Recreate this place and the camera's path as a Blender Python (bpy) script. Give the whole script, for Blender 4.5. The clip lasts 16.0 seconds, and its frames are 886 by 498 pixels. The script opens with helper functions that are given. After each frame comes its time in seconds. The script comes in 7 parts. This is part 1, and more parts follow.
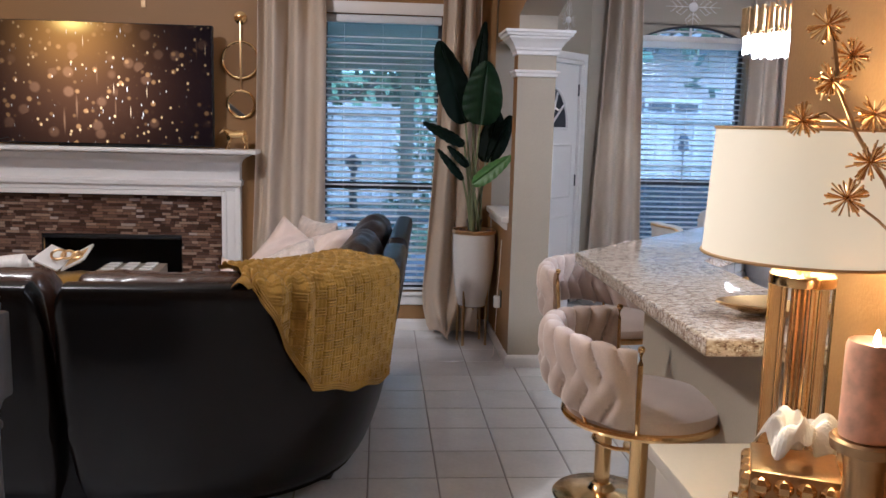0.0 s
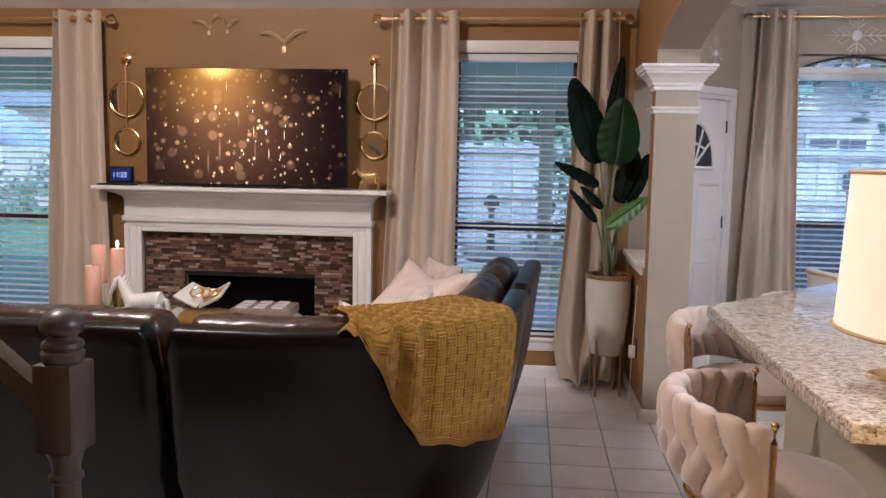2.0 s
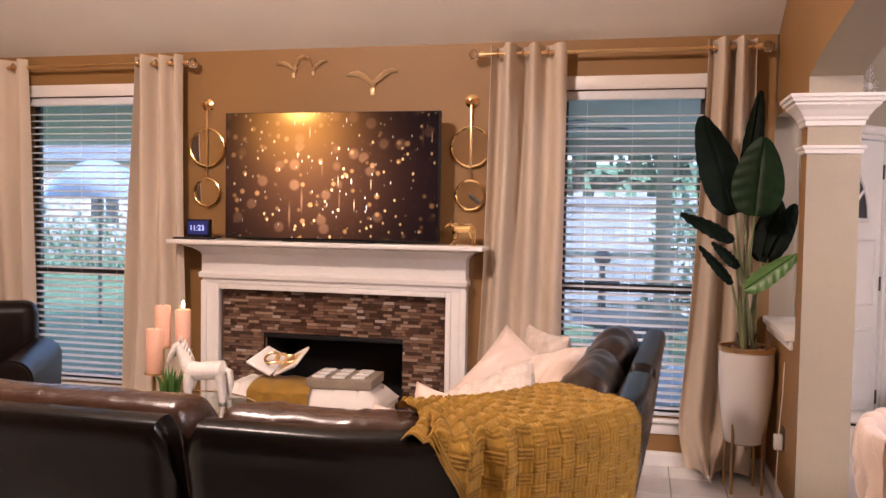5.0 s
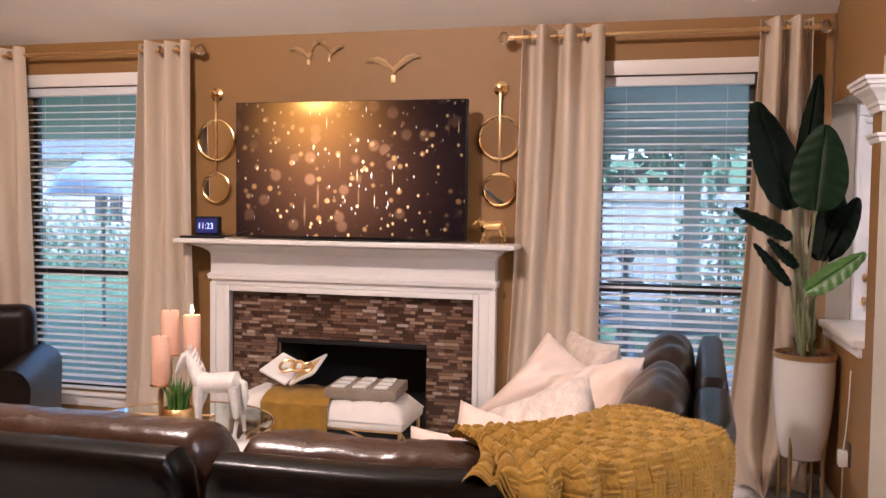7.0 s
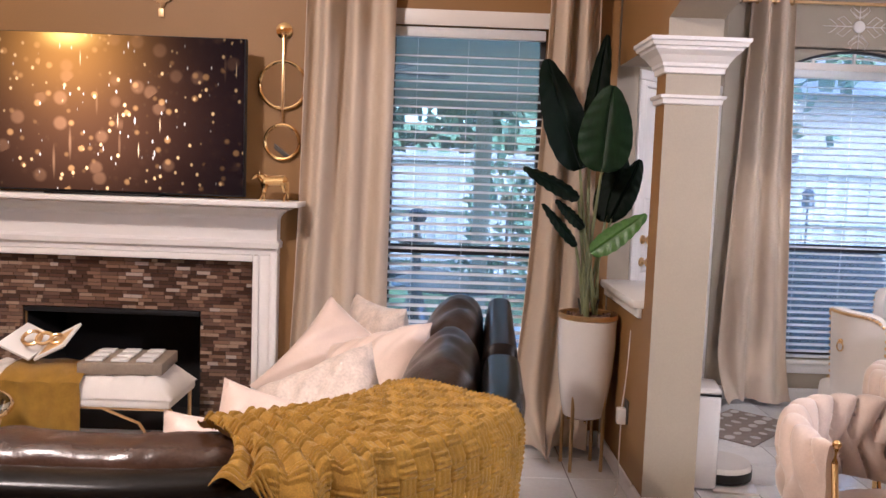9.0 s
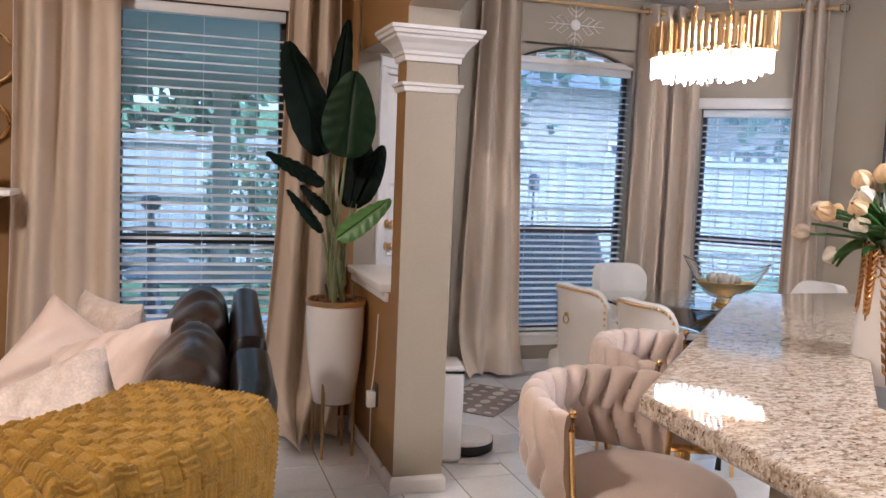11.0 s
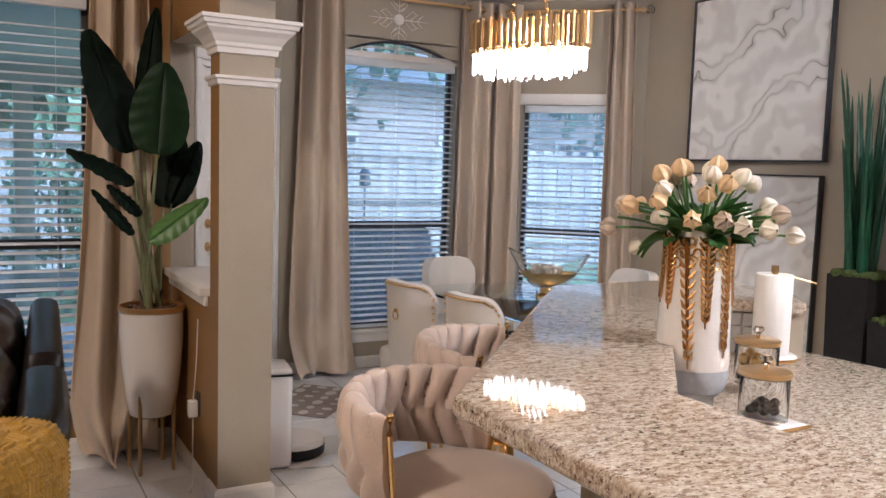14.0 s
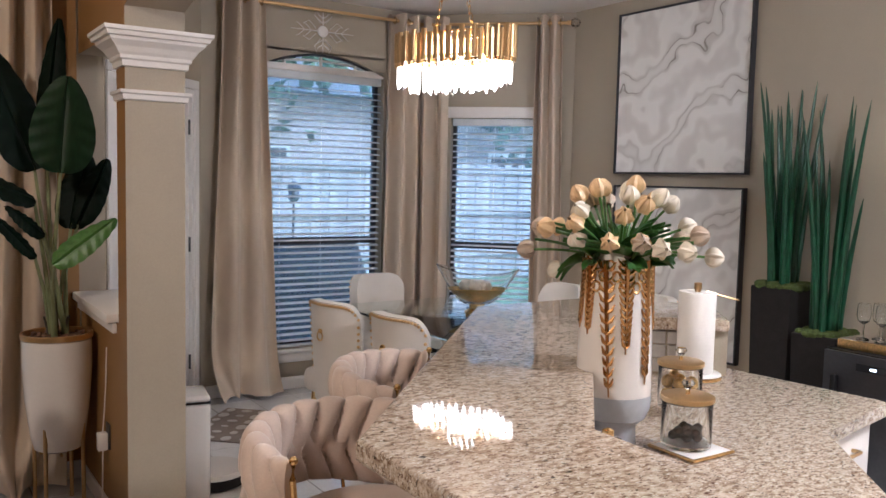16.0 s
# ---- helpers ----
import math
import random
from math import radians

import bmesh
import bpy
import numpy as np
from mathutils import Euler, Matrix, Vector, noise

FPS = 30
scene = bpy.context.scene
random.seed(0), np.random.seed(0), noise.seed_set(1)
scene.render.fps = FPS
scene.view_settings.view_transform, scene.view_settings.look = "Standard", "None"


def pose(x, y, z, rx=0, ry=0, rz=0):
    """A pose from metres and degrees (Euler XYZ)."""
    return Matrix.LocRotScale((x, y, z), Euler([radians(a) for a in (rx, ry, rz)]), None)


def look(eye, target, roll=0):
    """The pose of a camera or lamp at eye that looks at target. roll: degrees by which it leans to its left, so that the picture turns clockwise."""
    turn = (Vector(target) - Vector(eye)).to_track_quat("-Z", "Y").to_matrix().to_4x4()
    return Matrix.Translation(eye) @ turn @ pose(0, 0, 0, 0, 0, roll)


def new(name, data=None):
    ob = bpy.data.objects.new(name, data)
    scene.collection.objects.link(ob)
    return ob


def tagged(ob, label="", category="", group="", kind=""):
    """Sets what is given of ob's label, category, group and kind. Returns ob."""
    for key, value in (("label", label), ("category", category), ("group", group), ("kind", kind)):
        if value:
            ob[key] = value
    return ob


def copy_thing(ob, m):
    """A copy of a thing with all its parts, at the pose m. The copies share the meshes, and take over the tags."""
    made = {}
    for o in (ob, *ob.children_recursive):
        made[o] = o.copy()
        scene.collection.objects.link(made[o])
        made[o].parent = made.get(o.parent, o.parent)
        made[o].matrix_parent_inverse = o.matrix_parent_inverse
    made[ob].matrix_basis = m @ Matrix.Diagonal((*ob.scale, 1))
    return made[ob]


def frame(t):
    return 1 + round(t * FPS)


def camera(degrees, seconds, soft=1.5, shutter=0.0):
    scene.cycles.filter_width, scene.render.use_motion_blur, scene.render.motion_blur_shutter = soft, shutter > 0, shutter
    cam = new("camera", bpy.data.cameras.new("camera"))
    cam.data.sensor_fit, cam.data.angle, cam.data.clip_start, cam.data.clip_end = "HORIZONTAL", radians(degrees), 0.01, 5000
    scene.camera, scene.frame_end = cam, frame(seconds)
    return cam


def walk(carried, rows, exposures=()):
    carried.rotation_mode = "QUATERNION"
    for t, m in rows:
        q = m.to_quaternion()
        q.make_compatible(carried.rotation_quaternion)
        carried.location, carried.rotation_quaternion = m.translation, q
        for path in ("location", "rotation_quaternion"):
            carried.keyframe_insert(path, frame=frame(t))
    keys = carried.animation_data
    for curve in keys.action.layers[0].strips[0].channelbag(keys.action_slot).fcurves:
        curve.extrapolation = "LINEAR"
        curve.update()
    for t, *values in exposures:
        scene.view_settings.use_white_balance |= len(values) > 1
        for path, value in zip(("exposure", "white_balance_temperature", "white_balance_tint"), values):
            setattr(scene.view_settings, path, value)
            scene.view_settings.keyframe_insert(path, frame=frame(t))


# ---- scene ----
cam = camera(55.78, 16.0)
PATH = [
    (0, (0.035, -0.102, 1.556), (0.185, 1.871, 1.262), 1.46),
    (0.5, (0.102, -0.057, 1.560), (0.145, 1.924, 1.282), 1.46),
    (1, (0.157, -0.007, 1.564), (0.116, 1.976, 1.307), 1.42),
    (1.5, (0.167, 0.030, 1.563), (0.015, 2.011, 1.328), 1.18),
    (2, (0.156, 0.080, 1.568), (-0.047, 2.059, 1.357), 1.06),
    (2.5, (0.111, 0.172, 1.582), (-0.114, 2.153, 1.424), 1.10),
    (3, (0.081, 0.296, 1.595), (-0.164, 2.277, 1.472), 1.00),
    (3.5, (0.068, 0.398, 1.581), (-0.196, 2.378, 1.468), 0.93),
    (4, (0.075, 0.511, 1.574), (-0.214, 2.487, 1.458), 0.75),
    (4.5, (0.095, 0.643, 1.585), (-0.262, 2.608, 1.481), 0.78),
    (4.7, (0.111, 0.708, 1.576), (-0.339, 2.655, 1.482), 0.78),
    (6.8, (-0.110, 1.099, 1.532), (-0.586, 3.040, 1.452), 1.11),
    (7, (-0.121, 1.130, 1.550), (-0.589, 3.072, 1.453), 0.72),
    (7.5, (-0.076, 1.242, 1.545), (-0.482, 3.196, 1.414), 0.65),
    (8, (-0.052, 1.334, 1.540), (-0.354, 3.305, 1.384), 0.80),
    (8.5, (-0.067, 1.395, 1.513), (-0.229, 3.381, 1.340), 1.41),
    (9, (-0.107, 1.441, 1.523), (-0.090, 3.433, 1.344), 2.09),
    (9.5, (-0.114, 1.463, 1.538), (0.082, 3.445, 1.348), 2.67),
    (10, (-0.128, 1.477, 1.535), (0.228, 3.436, 1.343), 2.80),
    (10.2, (-0.135, 1.481, 1.534), (0.290, 3.425, 1.341), 2.79),
    (12.3, (-0.079, 1.499, 1.525), (0.675, 3.340, 1.328), 1.51),
    (12.5, (-0.082, 1.505, 1.532), (0.691, 3.339, 1.333), 1.55),
    (13, (-0.069, 1.517, 1.528), (0.759, 3.327, 1.333), 1.44),
    (13.5, (-0.056, 1.499, 1.533), (0.853, 3.269, 1.339), 1.84),
    (14, (-0.039, 1.526, 1.539), (0.932, 3.264, 1.346), 1.77),
    (14.5, (-0.014, 1.547, 1.549), (0.995, 3.263, 1.359), 1.61),
    (15, (0.014, 1.570, 1.563), (1.031, 3.282, 1.384), 1.44),
    (15.5, (0.041, 1.578, 1.568), (1.094, 3.270, 1.396), 1.36),
    (16, (0.072, 1.588, 1.568), (1.171, 3.251, 1.404), 1.31),
]
walk(cam, [(t, look(eye, target, roll)) for t, eye, target, roll in PATH],
     [(0, 1.76, 4580, 12), (2.0, 1.92, 4850, 15), (3.0, 2.23, 5250, 22), (4.5, 2.34, 5750, 28), (7.5, 2.40, 5200, 22), (9.0, 2.36, 5100, 20), (10.0, 2.20, 4950, 16), (12.5, 2.02, 5250, 14), (16, 1.70, 5150, 13)])

# light: overcast sky, assumed ceiling lamps out of view, table lamp, chandelier
world = bpy.data.worlds.new("sky")
scene.world = world
world.use_nodes = True
wn = world.node_tree
sky = wn.nodes.new("ShaderNodeTexSky")
sky.sky_type = 'NISHITA'
sky.sun_disc = False
sky.sun_elevation = radians(38)
sky.sun_rotation = radians(150)
sky.air_density, sky.dust_density, sky.ozone_density = 1.2, 2.5, 1.5
bg = wn.nodes["Background"]
bg.inputs[1].default_value = 0.15
wn.links.new(sky.outputs[0], bg.inputs[0])
sun_data = bpy.data.lights.new("sun", 'SUN')
sun_data.energy, sun_data.angle, sun_data.color = 1.4, radians(14), (0.97, 0.98, 1.0)
sun = new("sun", sun_data)
sun.matrix_world = look((0, 0, 10), (-2.5, 4.3, 4.0))


def lamp(name, where, watts, color, radius):
    data = bpy.data.lights.new(name, 'POINT')
    data.energy, data.color, data.shadow_soft_size = watts, color, radius
    ob = new(name, data)
    ob.location = where
    return ob


# the living room and kitchen bulbs are added; their fixtures stay out of view
lamp("assumed_living_bulb", (-2.1, 2.5, 3.45), 82, (1.0, 0.765, 0.52), 0.14)
lamp("assumed_kitchen_bulb", (2.8, 1.7, 2.62), 49, (1.0, 0.88, 0.76), 0.16)
lamp("dining_bulb", (2.93, 5.85, 2.36), 4, (1.0, 0.86, 0.72), 0.10)
lamp("table_lamp_bulb", (0.672, 1.16, 1.46), 2.5, (1.0, 0.74, 0.36), 0.05)


# materials
def mat(name, color, rough=0.5, metal=0.0, vary=0.12, scale=6.0, fine=60.0, bump=0.15, depth=0.002, coat=0.0, spec=0.5, per=0.0, stretch=(1, 1, 1), sheen=0.0, color2=None):
    m = bpy.data.materials.new(name)
    m.use_nodes = True
    nt = m.node_tree
    b = nt.nodes["Principled BSDF"]
    tc = nt.nodes.new("ShaderNodeTexCoord")
    mp = nt.nodes.new("ShaderNodeMapping")
    mp.inputs["Scale"].default_value = stretch
    nt.links.new(tc.outputs["Object"], mp.inputs[0])
    n1 = nt.nodes.new("ShaderNodeTexNoise")
    n1.inputs["Scale"].default_value, n1.inputs["Detail"].default_value = scale, 4
    n2 = nt.nodes.new("ShaderNodeTexNoise")
    n2.inputs["Scale"].default_value, n2.inputs["Detail"].default_value = fine, 3
    nt.links.new(mp.outputs[0], n1.inputs[0])
    nt.links.new(mp.outputs[0], n2.inputs[0])
    mx = nt.nodes.new("ShaderNodeMath")
    mx.operation = 'ADD'
    nt.links.new(n1.outputs[0], mx.inputs[0])
    nt.links.new(n2.outputs[0], mx.inputs[1])
    hf = nt.nodes.new("ShaderNodeMath")
    hf.operation = 'MULTIPLY'
    hf.inputs[1].default_value = 0.5
    nt.links.new(mx.outputs[0], hf.inputs[0])
    ramp = nt.nodes.new("ShaderNodeValToRGB")
    c2 = color2 or [min(1, c * (1 + vary)) for c in color]
    ramp.color_ramp.elements[0].position, ramp.color_ramp.elements[1].position = 0.32, 0.68
    ramp.color_ramp.elements[0].color = (*[c * (1 - vary) for c in color], 1)
    ramp.color_ramp.elements[1].color = (*c2, 1)
    nt.links.new(hf.outputs[0], ramp.inputs[0])
    out = ramp.outputs[0]
    if per:
        oi = nt.nodes.new("ShaderNodeObjectInfo")
        mr = nt.nodes.new("ShaderNodeMapRange")
        mr.inputs[3].default_value, mr.inputs[4].default_value = 1 - per, 1 + per
        nt.links.new(oi.outputs["Random"], mr.inputs[0])
        hs = nt.nodes.new("ShaderNodeHueSaturation")
        nt.links.new(mr.outputs[0], hs.inputs["Value"])
        nt.links.new(out, hs.inputs["Color"])
        out = hs.outputs[0]
    nt.links.new(out, b.inputs["Base Color"])
    b.inputs["Roughness"].default_value = rough
    b.inputs["Metallic"].default_value = metal
    b.inputs["Coat Weight"].default_value = coat
    b.inputs["Coat Roughness"].default_value = 0.08
    b.inputs["Specular IOR Level"].default_value = spec
    if sheen:
        b.inputs["Sheen Weight"].default_value = sheen
        b.inputs["Sheen Roughness"].default_value = 0.4
    if bump:
        bp = nt.nodes.new("ShaderNodeBump")
        bp.inputs["Strength"].default_value, bp.inputs["Distance"].default_value = bump, depth
        nt.links.new(n2.outputs[0], bp.inputs["Height"])
        nt.links.new(bp.outputs[0], b.inputs["Normal"])
    return m


def glow(name, color, strength, base=(0.8, 0.8, 0.8)):
    m = bpy.data.materials.new(name)
    m.use_nodes = True
    b = m.node_tree.nodes["Principled BSDF"]
    b.inputs["Base Color"].default_value = (*base, 1)
    b.inputs["Emission Color"].default_value = (*color, 1)
    b.inputs["Emission Strength"].default_value = strength
    return m


def glass(name, color=(1, 1, 1), rough=0.0, ior=1.45):
    m = bpy.data.materials.new(name)
    m.use_nodes = True
    b = m.node_tree.nodes["Principled BSDF"]
    b.inputs["Base Color"].default_value = (*color, 1)
    b.inputs["Transmission Weight"].default_value = 1
    b.inputs["Roughness"].default_value = rough
    b.inputs["IOR"].default_value = ior
    return m


def thin_glass(name, color=(0.93, 0.96, 0.96), veil=0.0):
    # a thin pane: clear with a gloss that grows at grazing angles; veil: daylight haze painted in
    m = bpy.data.materials.new(name)
    m.use_nodes = True
    nt = m.node_tree
    nt.nodes.remove(nt.nodes["Principled BSDF"])
    tr = nt.nodes.new("ShaderNodeBsdfTransparent")
    tr.inputs[0].default_value = (*color, 1)
    gl = nt.nodes.new("ShaderNodeBsdfGlossy")
    gl.inputs["Roughness"].default_value = 0.02
    fr = nt.nodes.new("ShaderNodeFresnel")
    fr.inputs[0].default_value = 1.45
    mix = nt.nodes.new("ShaderNodeMixShader")
    nt.links.new(fr.outputs[0], mix.inputs[0])
    nt.links.new(tr.outputs[0], mix.inputs[1])
    nt.links.new(gl.outputs[0], mix.inputs[2])
    haze_bsdf = nt.nodes.new("ShaderNodeBsdfTranslucent")
    haze_bsdf.inputs[0].default_value = (0.82, 0.92, 1.0, 1)
    mix2 = nt.nodes.new("ShaderNodeMixShader")
    mix2.inputs[0].default_value = veil
    nt.links.new(mix.outputs[0], mix2.inputs[1])
    nt.links.new(haze_bsdf.outputs[0], mix2.inputs[2])
    nt.links.new(mix2.outputs[0], nt.nodes["Material Output"].inputs[0])
    return m


BROWN = mat("brown_wall_paint", (0.28, 0.150, 0.044), 0.55, vary=0.06, scale=2, fine=140, bump=0.25, depth=0.002)
GREIGE = mat("greige_wall_paint", (0.40, 0.345, 0.26), 0.55, vary=0.05, scale=2, fine=140, bump=0.25, depth=0.002)
CEIL = mat("white_ceiling_paint", (0.78, 0.74, 0.68), 0.8, vary=0.03, scale=3, fine=90, bump=0.5, depth=0.004)
WHITE = mat("white_gloss_paint", (0.82, 0.79, 0.76), 0.34, vary=0.015, scale=3, fine=60, bump=0.0)
TILE = mat("white_floor_tile", (0.80, 0.80, 0.80), 0.13, vary=0.07, scale=7, fine=40, bump=0.03, per=0.05, coat=0.25)
GROUT = mat("grey_grout", (0.30, 0.29, 0.28), 0.9, vary=0.15)
GOLD = mat("polished_gold", (0.83, 0.57, 0.25), 0.18, 1.0, vary=0.05, bump=0.03)
GOLDD = mat("brushed_gold", (0.75, 0.52, 0.26), 0.32, 1.0, vary=0.08, fine=120, bump=0.1)
SATINGOLD = mat("satin_gold_cast_metal", (0.78, 0.56, 0.30), 0.42, 0.55, vary=0.15, scale=30, fine=90, bump=0.2)
BRONZE = mat("brown_bronze_rod", (0.50, 0.34, 0.17), 0.35, 1.0, vary=0.08)
BLACK = mat("matte_black", (0.010, 0.010, 0.011), 0.5, vary=0.3, spec=0.3)
FIREBLK = mat("rough_firebox_black", (0.008, 0.007, 0.007), 0.9, vary=0.3)
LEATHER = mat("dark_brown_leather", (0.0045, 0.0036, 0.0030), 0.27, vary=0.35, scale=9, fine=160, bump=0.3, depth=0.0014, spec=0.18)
# low IOR mutes window reflections on the armchair and the sofa's end section
LEATHERM = mat("low_sheen_black_leather", (0.010, 0.0065, 0.005), 0.34, vary=0.4, scale=9, fine=120, bump=0.5, depth=0.002)
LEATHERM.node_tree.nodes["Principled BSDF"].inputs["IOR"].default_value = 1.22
# brown leather, lightened to carry the sheen along the cushion tops
LEATHER2 = mat("sheen_lifted_brown_leather", (0.045, 0.022, 0.013), 0.25, vary=0.35, scale=11, fine=130, bump=0.4, depth=0.002, spec=0.5)
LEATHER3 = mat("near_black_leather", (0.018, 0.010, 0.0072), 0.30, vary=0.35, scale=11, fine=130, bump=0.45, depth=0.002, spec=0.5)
DARKWOOD = mat("dark_painted_wood", (0.045, 0.040, 0.035), 0.38, vary=0.25, scale=8, fine=90, stretch=(1, 1, 0.15))
CURTAIN = mat("beige_linen_curtain", (0.57, 0.47, 0.36), 0.85, vary=0.05, scale=3, fine=260, bump=0.5, depth=0.001, sheen=0.3)
MUSTARD = mat("mustard_knit_wool", (0.28, 0.152, 0.010), 0.95, vary=0.32, scale=14, fine=320, bump=0.7, depth=0.002, sheen=0.15)
VELVET = mat("pale_blush_velvet", (0.56, 0.45, 0.38), 0.75, vary=0.07, scale=9, fine=200, bump=0.25, depth=0.001, sheen=0.6)
WHITEFAB = mat("white_upholstery", (0.74, 0.70, 0.65), 0.8, vary=0.04, scale=9, fine=220, bump=0.25, depth=0.001, sheen=0.3)
PILLOWFAB = mat("cream_satin_pillow", (0.66, 0.53, 0.45), 0.45, vary=0.06, scale=8, fine=180, bump=0.3, depth=0.0012, sheen=0.5)
PILLOWTEX = mat("silver_textured_pillow", (0.58, 0.49, 0.42), 0.5, vary=0.25, scale=24, fine=120, bump=0.8, depth=0.003, sheen=0.4)
CERAMIC = mat("glossy_white_ceramic", (0.78, 0.75, 0.72), 0.12, vary=0.02, bump=0.0, coat=0.4)
GREYGLAZE = mat("grey_blue_glaze", (0.44, 0.46, 0.50), 0.2, vary=0.08, bump=0.0, coat=0.3)
PLASTER = mat("white_stone_statue", (0.72, 0.68, 0.63), 0.55, vary=0.12, scale=22, fine=80, bump=0.4)
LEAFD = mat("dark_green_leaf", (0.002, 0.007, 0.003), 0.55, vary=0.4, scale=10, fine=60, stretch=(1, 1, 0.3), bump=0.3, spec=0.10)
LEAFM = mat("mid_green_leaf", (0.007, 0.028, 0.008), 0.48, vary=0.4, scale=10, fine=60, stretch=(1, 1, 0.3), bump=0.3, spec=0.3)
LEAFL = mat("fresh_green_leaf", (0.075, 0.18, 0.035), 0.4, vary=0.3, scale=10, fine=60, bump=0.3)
STEM = mat("pale_green_stem", (0.22, 0.25, 0.12), 0.5, vary=0.3, scale=14, stretch=(1, 1, 0.2))
SNAKE = mat("deep_green_spike", (0.007, 0.055, 0.022), 0.40, vary=0.5, scale=30, fine=90, stretch=(1, 1, 0.5), bump=0.2)
CREAM = mat("cream_lacquer", (0.60, 0.54, 0.45), 0.35, vary=0.03, scale=4, fine=80, bump=0.03)
MOSS = mat("green_moss", (0.075, 0.105, 0.02), 0.95, vary=0.5, scale=60, fine=220, bump=1.0, depth=0.01)
SOIL = mat("bark_chips", (0.16, 0.085, 0.05), 0.9, vary=0.6, scale=40, fine=140, bump=0.8, per=0.35)
PLANTERBLK = mat("charcoal_planter", (0.016, 0.014, 0.013), 0.6, vary=0.3, scale=20, fine=120, bump=0.5, spec=0.25)
SLAT = mat("white_blind_slat", (0.74, 0.77, 0.81), 0.45, vary=0.04, bump=0.05)
DARKFRAME = mat("dark_window_frame", (0.035, 0.035, 0.04), 0.5, vary=0.2)
FENCEWOOD = mat("weathered_fence_wood", (0.46, 0.42, 0.39), 0.85, vary=0.25, scale=5, fine=60, stretch=(4, 4, 0.4), per=0.15)
LAWN = mat("lawn_grass", (0.17, 0.26, 0.10), 0.9, vary=0.4, scale=3, fine=80, bump=1, depth=0.03)
PATIO = mat("patio_concrete", (0.42, 0.41, 0.40), 0.8, vary=0.12, scale=3, fine=50)
PORCH = mat("pale_green_porch_paint", (0.68, 0.67, 0.50), 0.7, vary=0.05)
# brick colour paled to put the yard's haze into it
BRICKR = mat("haze_paled_brick", (0.50, 0.42, 0.38), 0.85, vary=0.25, scale=12, fine=60)
ROOF = mat("grey_shingles", (0.20, 0.20, 0.21), 0.9, vary=0.25, scale=9, fine=60, stretch=(1, 1, 4))
# leaf green lightened for the haze outdoors
FOLIAGE = mat("outdoor_foliage", (0.13, 0.20, 0.11), 0.7, vary=0.35, scale=6, fine=40)
BARK = mat("tree_bark", (0.14, 0.10, 0.07), 0.9, vary=0.4, scale=10, fine=60, stretch=(3, 3, 0.5), bump=0.8, depth=0.01)
WAX = mat("peach_wax", (0.80, 0.47, 0.33), 0.45, vary=0.06, scale=20, bump=0.1)
WAXM = mat("marbled_wax", (0.82, 0.47, 0.31), 0.4, vary=0.22, scale=26, fine=70, bump=0.1)
PAPER = mat("white_paper", (0.80, 0.78, 0.75), 0.85, vary=0.03, fine=200)
CHOCO = mat("dark_chocolate", (0.035, 0.015, 0.010), 0.25, vary=0.3)
FOIL = mat("gold_foil", (0.75, 0.52, 0.22), 0.3, 1.0, vary=0.25, scale=80, fine=160, bump=0.8, depth=0.002)
TRAVERT = mat("taupe_box", (0.25, 0.20, 0.15), 0.6, vary=0.15)
FROST = mat("frosted_white_block", (0.78, 0.77, 0.75), 0.25, vary=0.05)
SPLASH = mat("grey_backsplash_tile", (0.42, 0.40, 0.38), 0.25, vary=0.12)
STEELD = mat("dark_steel", (0.10, 0.10, 0.11), 0.3, 0.9, vary=0.1)
PETALW = mat("white_petal", (0.80, 0.74, 0.62), 0.5, vary=0.08, scale=30, bump=0.1)
COPPER = mat("dark_copper_lustre", (0.58, 0.33, 0.13), 0.16, 1.0, vary=0.15, bump=0.05)
TULIPLEAF = mat("tulip_leaf_green", (0.045, 0.14, 0.025), 0.45, vary=0.35, scale=20, fine=90, bump=0.2)
PETALP = mat("peach_petal", (0.80, 0.58, 0.33), 0.5, vary=0.12, scale=30, bump=0.1)
PETALG = mat("dusty_petal", (0.50, 0.41, 0.32), 0.5, vary=0.12, scale=30, bump=0.1)
MATTAUPE = mat("taupe_doormat", (0.30, 0.245, 0.21), 0.95, vary=0.12, scale=30, fine=300, bump=0.6)
MATWHITE = mat("doormat_white_print", (0.62, 0.58, 0.54), 0.95, vary=0.08, fine=300, bump=0.6)
MIRROR = mat("mirror_silver", (0.85, 0.85, 0.85), 0.02, 1.0, vary=0.0, bump=0)
# blue tint and veil stand for cool daylight haze at the windows
PANE = thin_glass("window_pane", (0.77, 0.88, 0.97), 0.14)
CLEAR = glass("clear_glass", (0.97, 0.98, 0.98))
TABLEGLASS = glass("green_tinted_glass", (0.80, 0.90, 0.88), ior=1.4)
RIBGLASS = glass("ribbed_amber_glass", (0.97, 0.92, 0.82), 0.04, 1.3)
CRYSTAL = glow("lit_crystal", (1.0, 0.87, 0.72), 5.0)
CRYSTALC = glass("clear_crystal", (1, 0.98, 0.95), 0.0, 1.5)
SHADE = glow("lit_linen_shade", (1.0, 0.72, 0.36), 0.17, (0.85, 0.75, 0.6))
SHADETRIM = mat("gold_shade_trim", (0.62, 0.40, 0.16), 0.6, vary=0.1)
FLAME = glow("candle_flame", (1.0, 0.62, 0.25), 10)
CLOCKFACE = glow("blue_clock_screen", (0.03, 0.05, 0.30), 0.06, (0.01, 0.01, 0.03))
DIGIT = glow("clock_digits", (0.4, 0.6, 1.0), 0.30)
LEDW = glow("white_led", (0.9, 0.95, 1.0), 2)
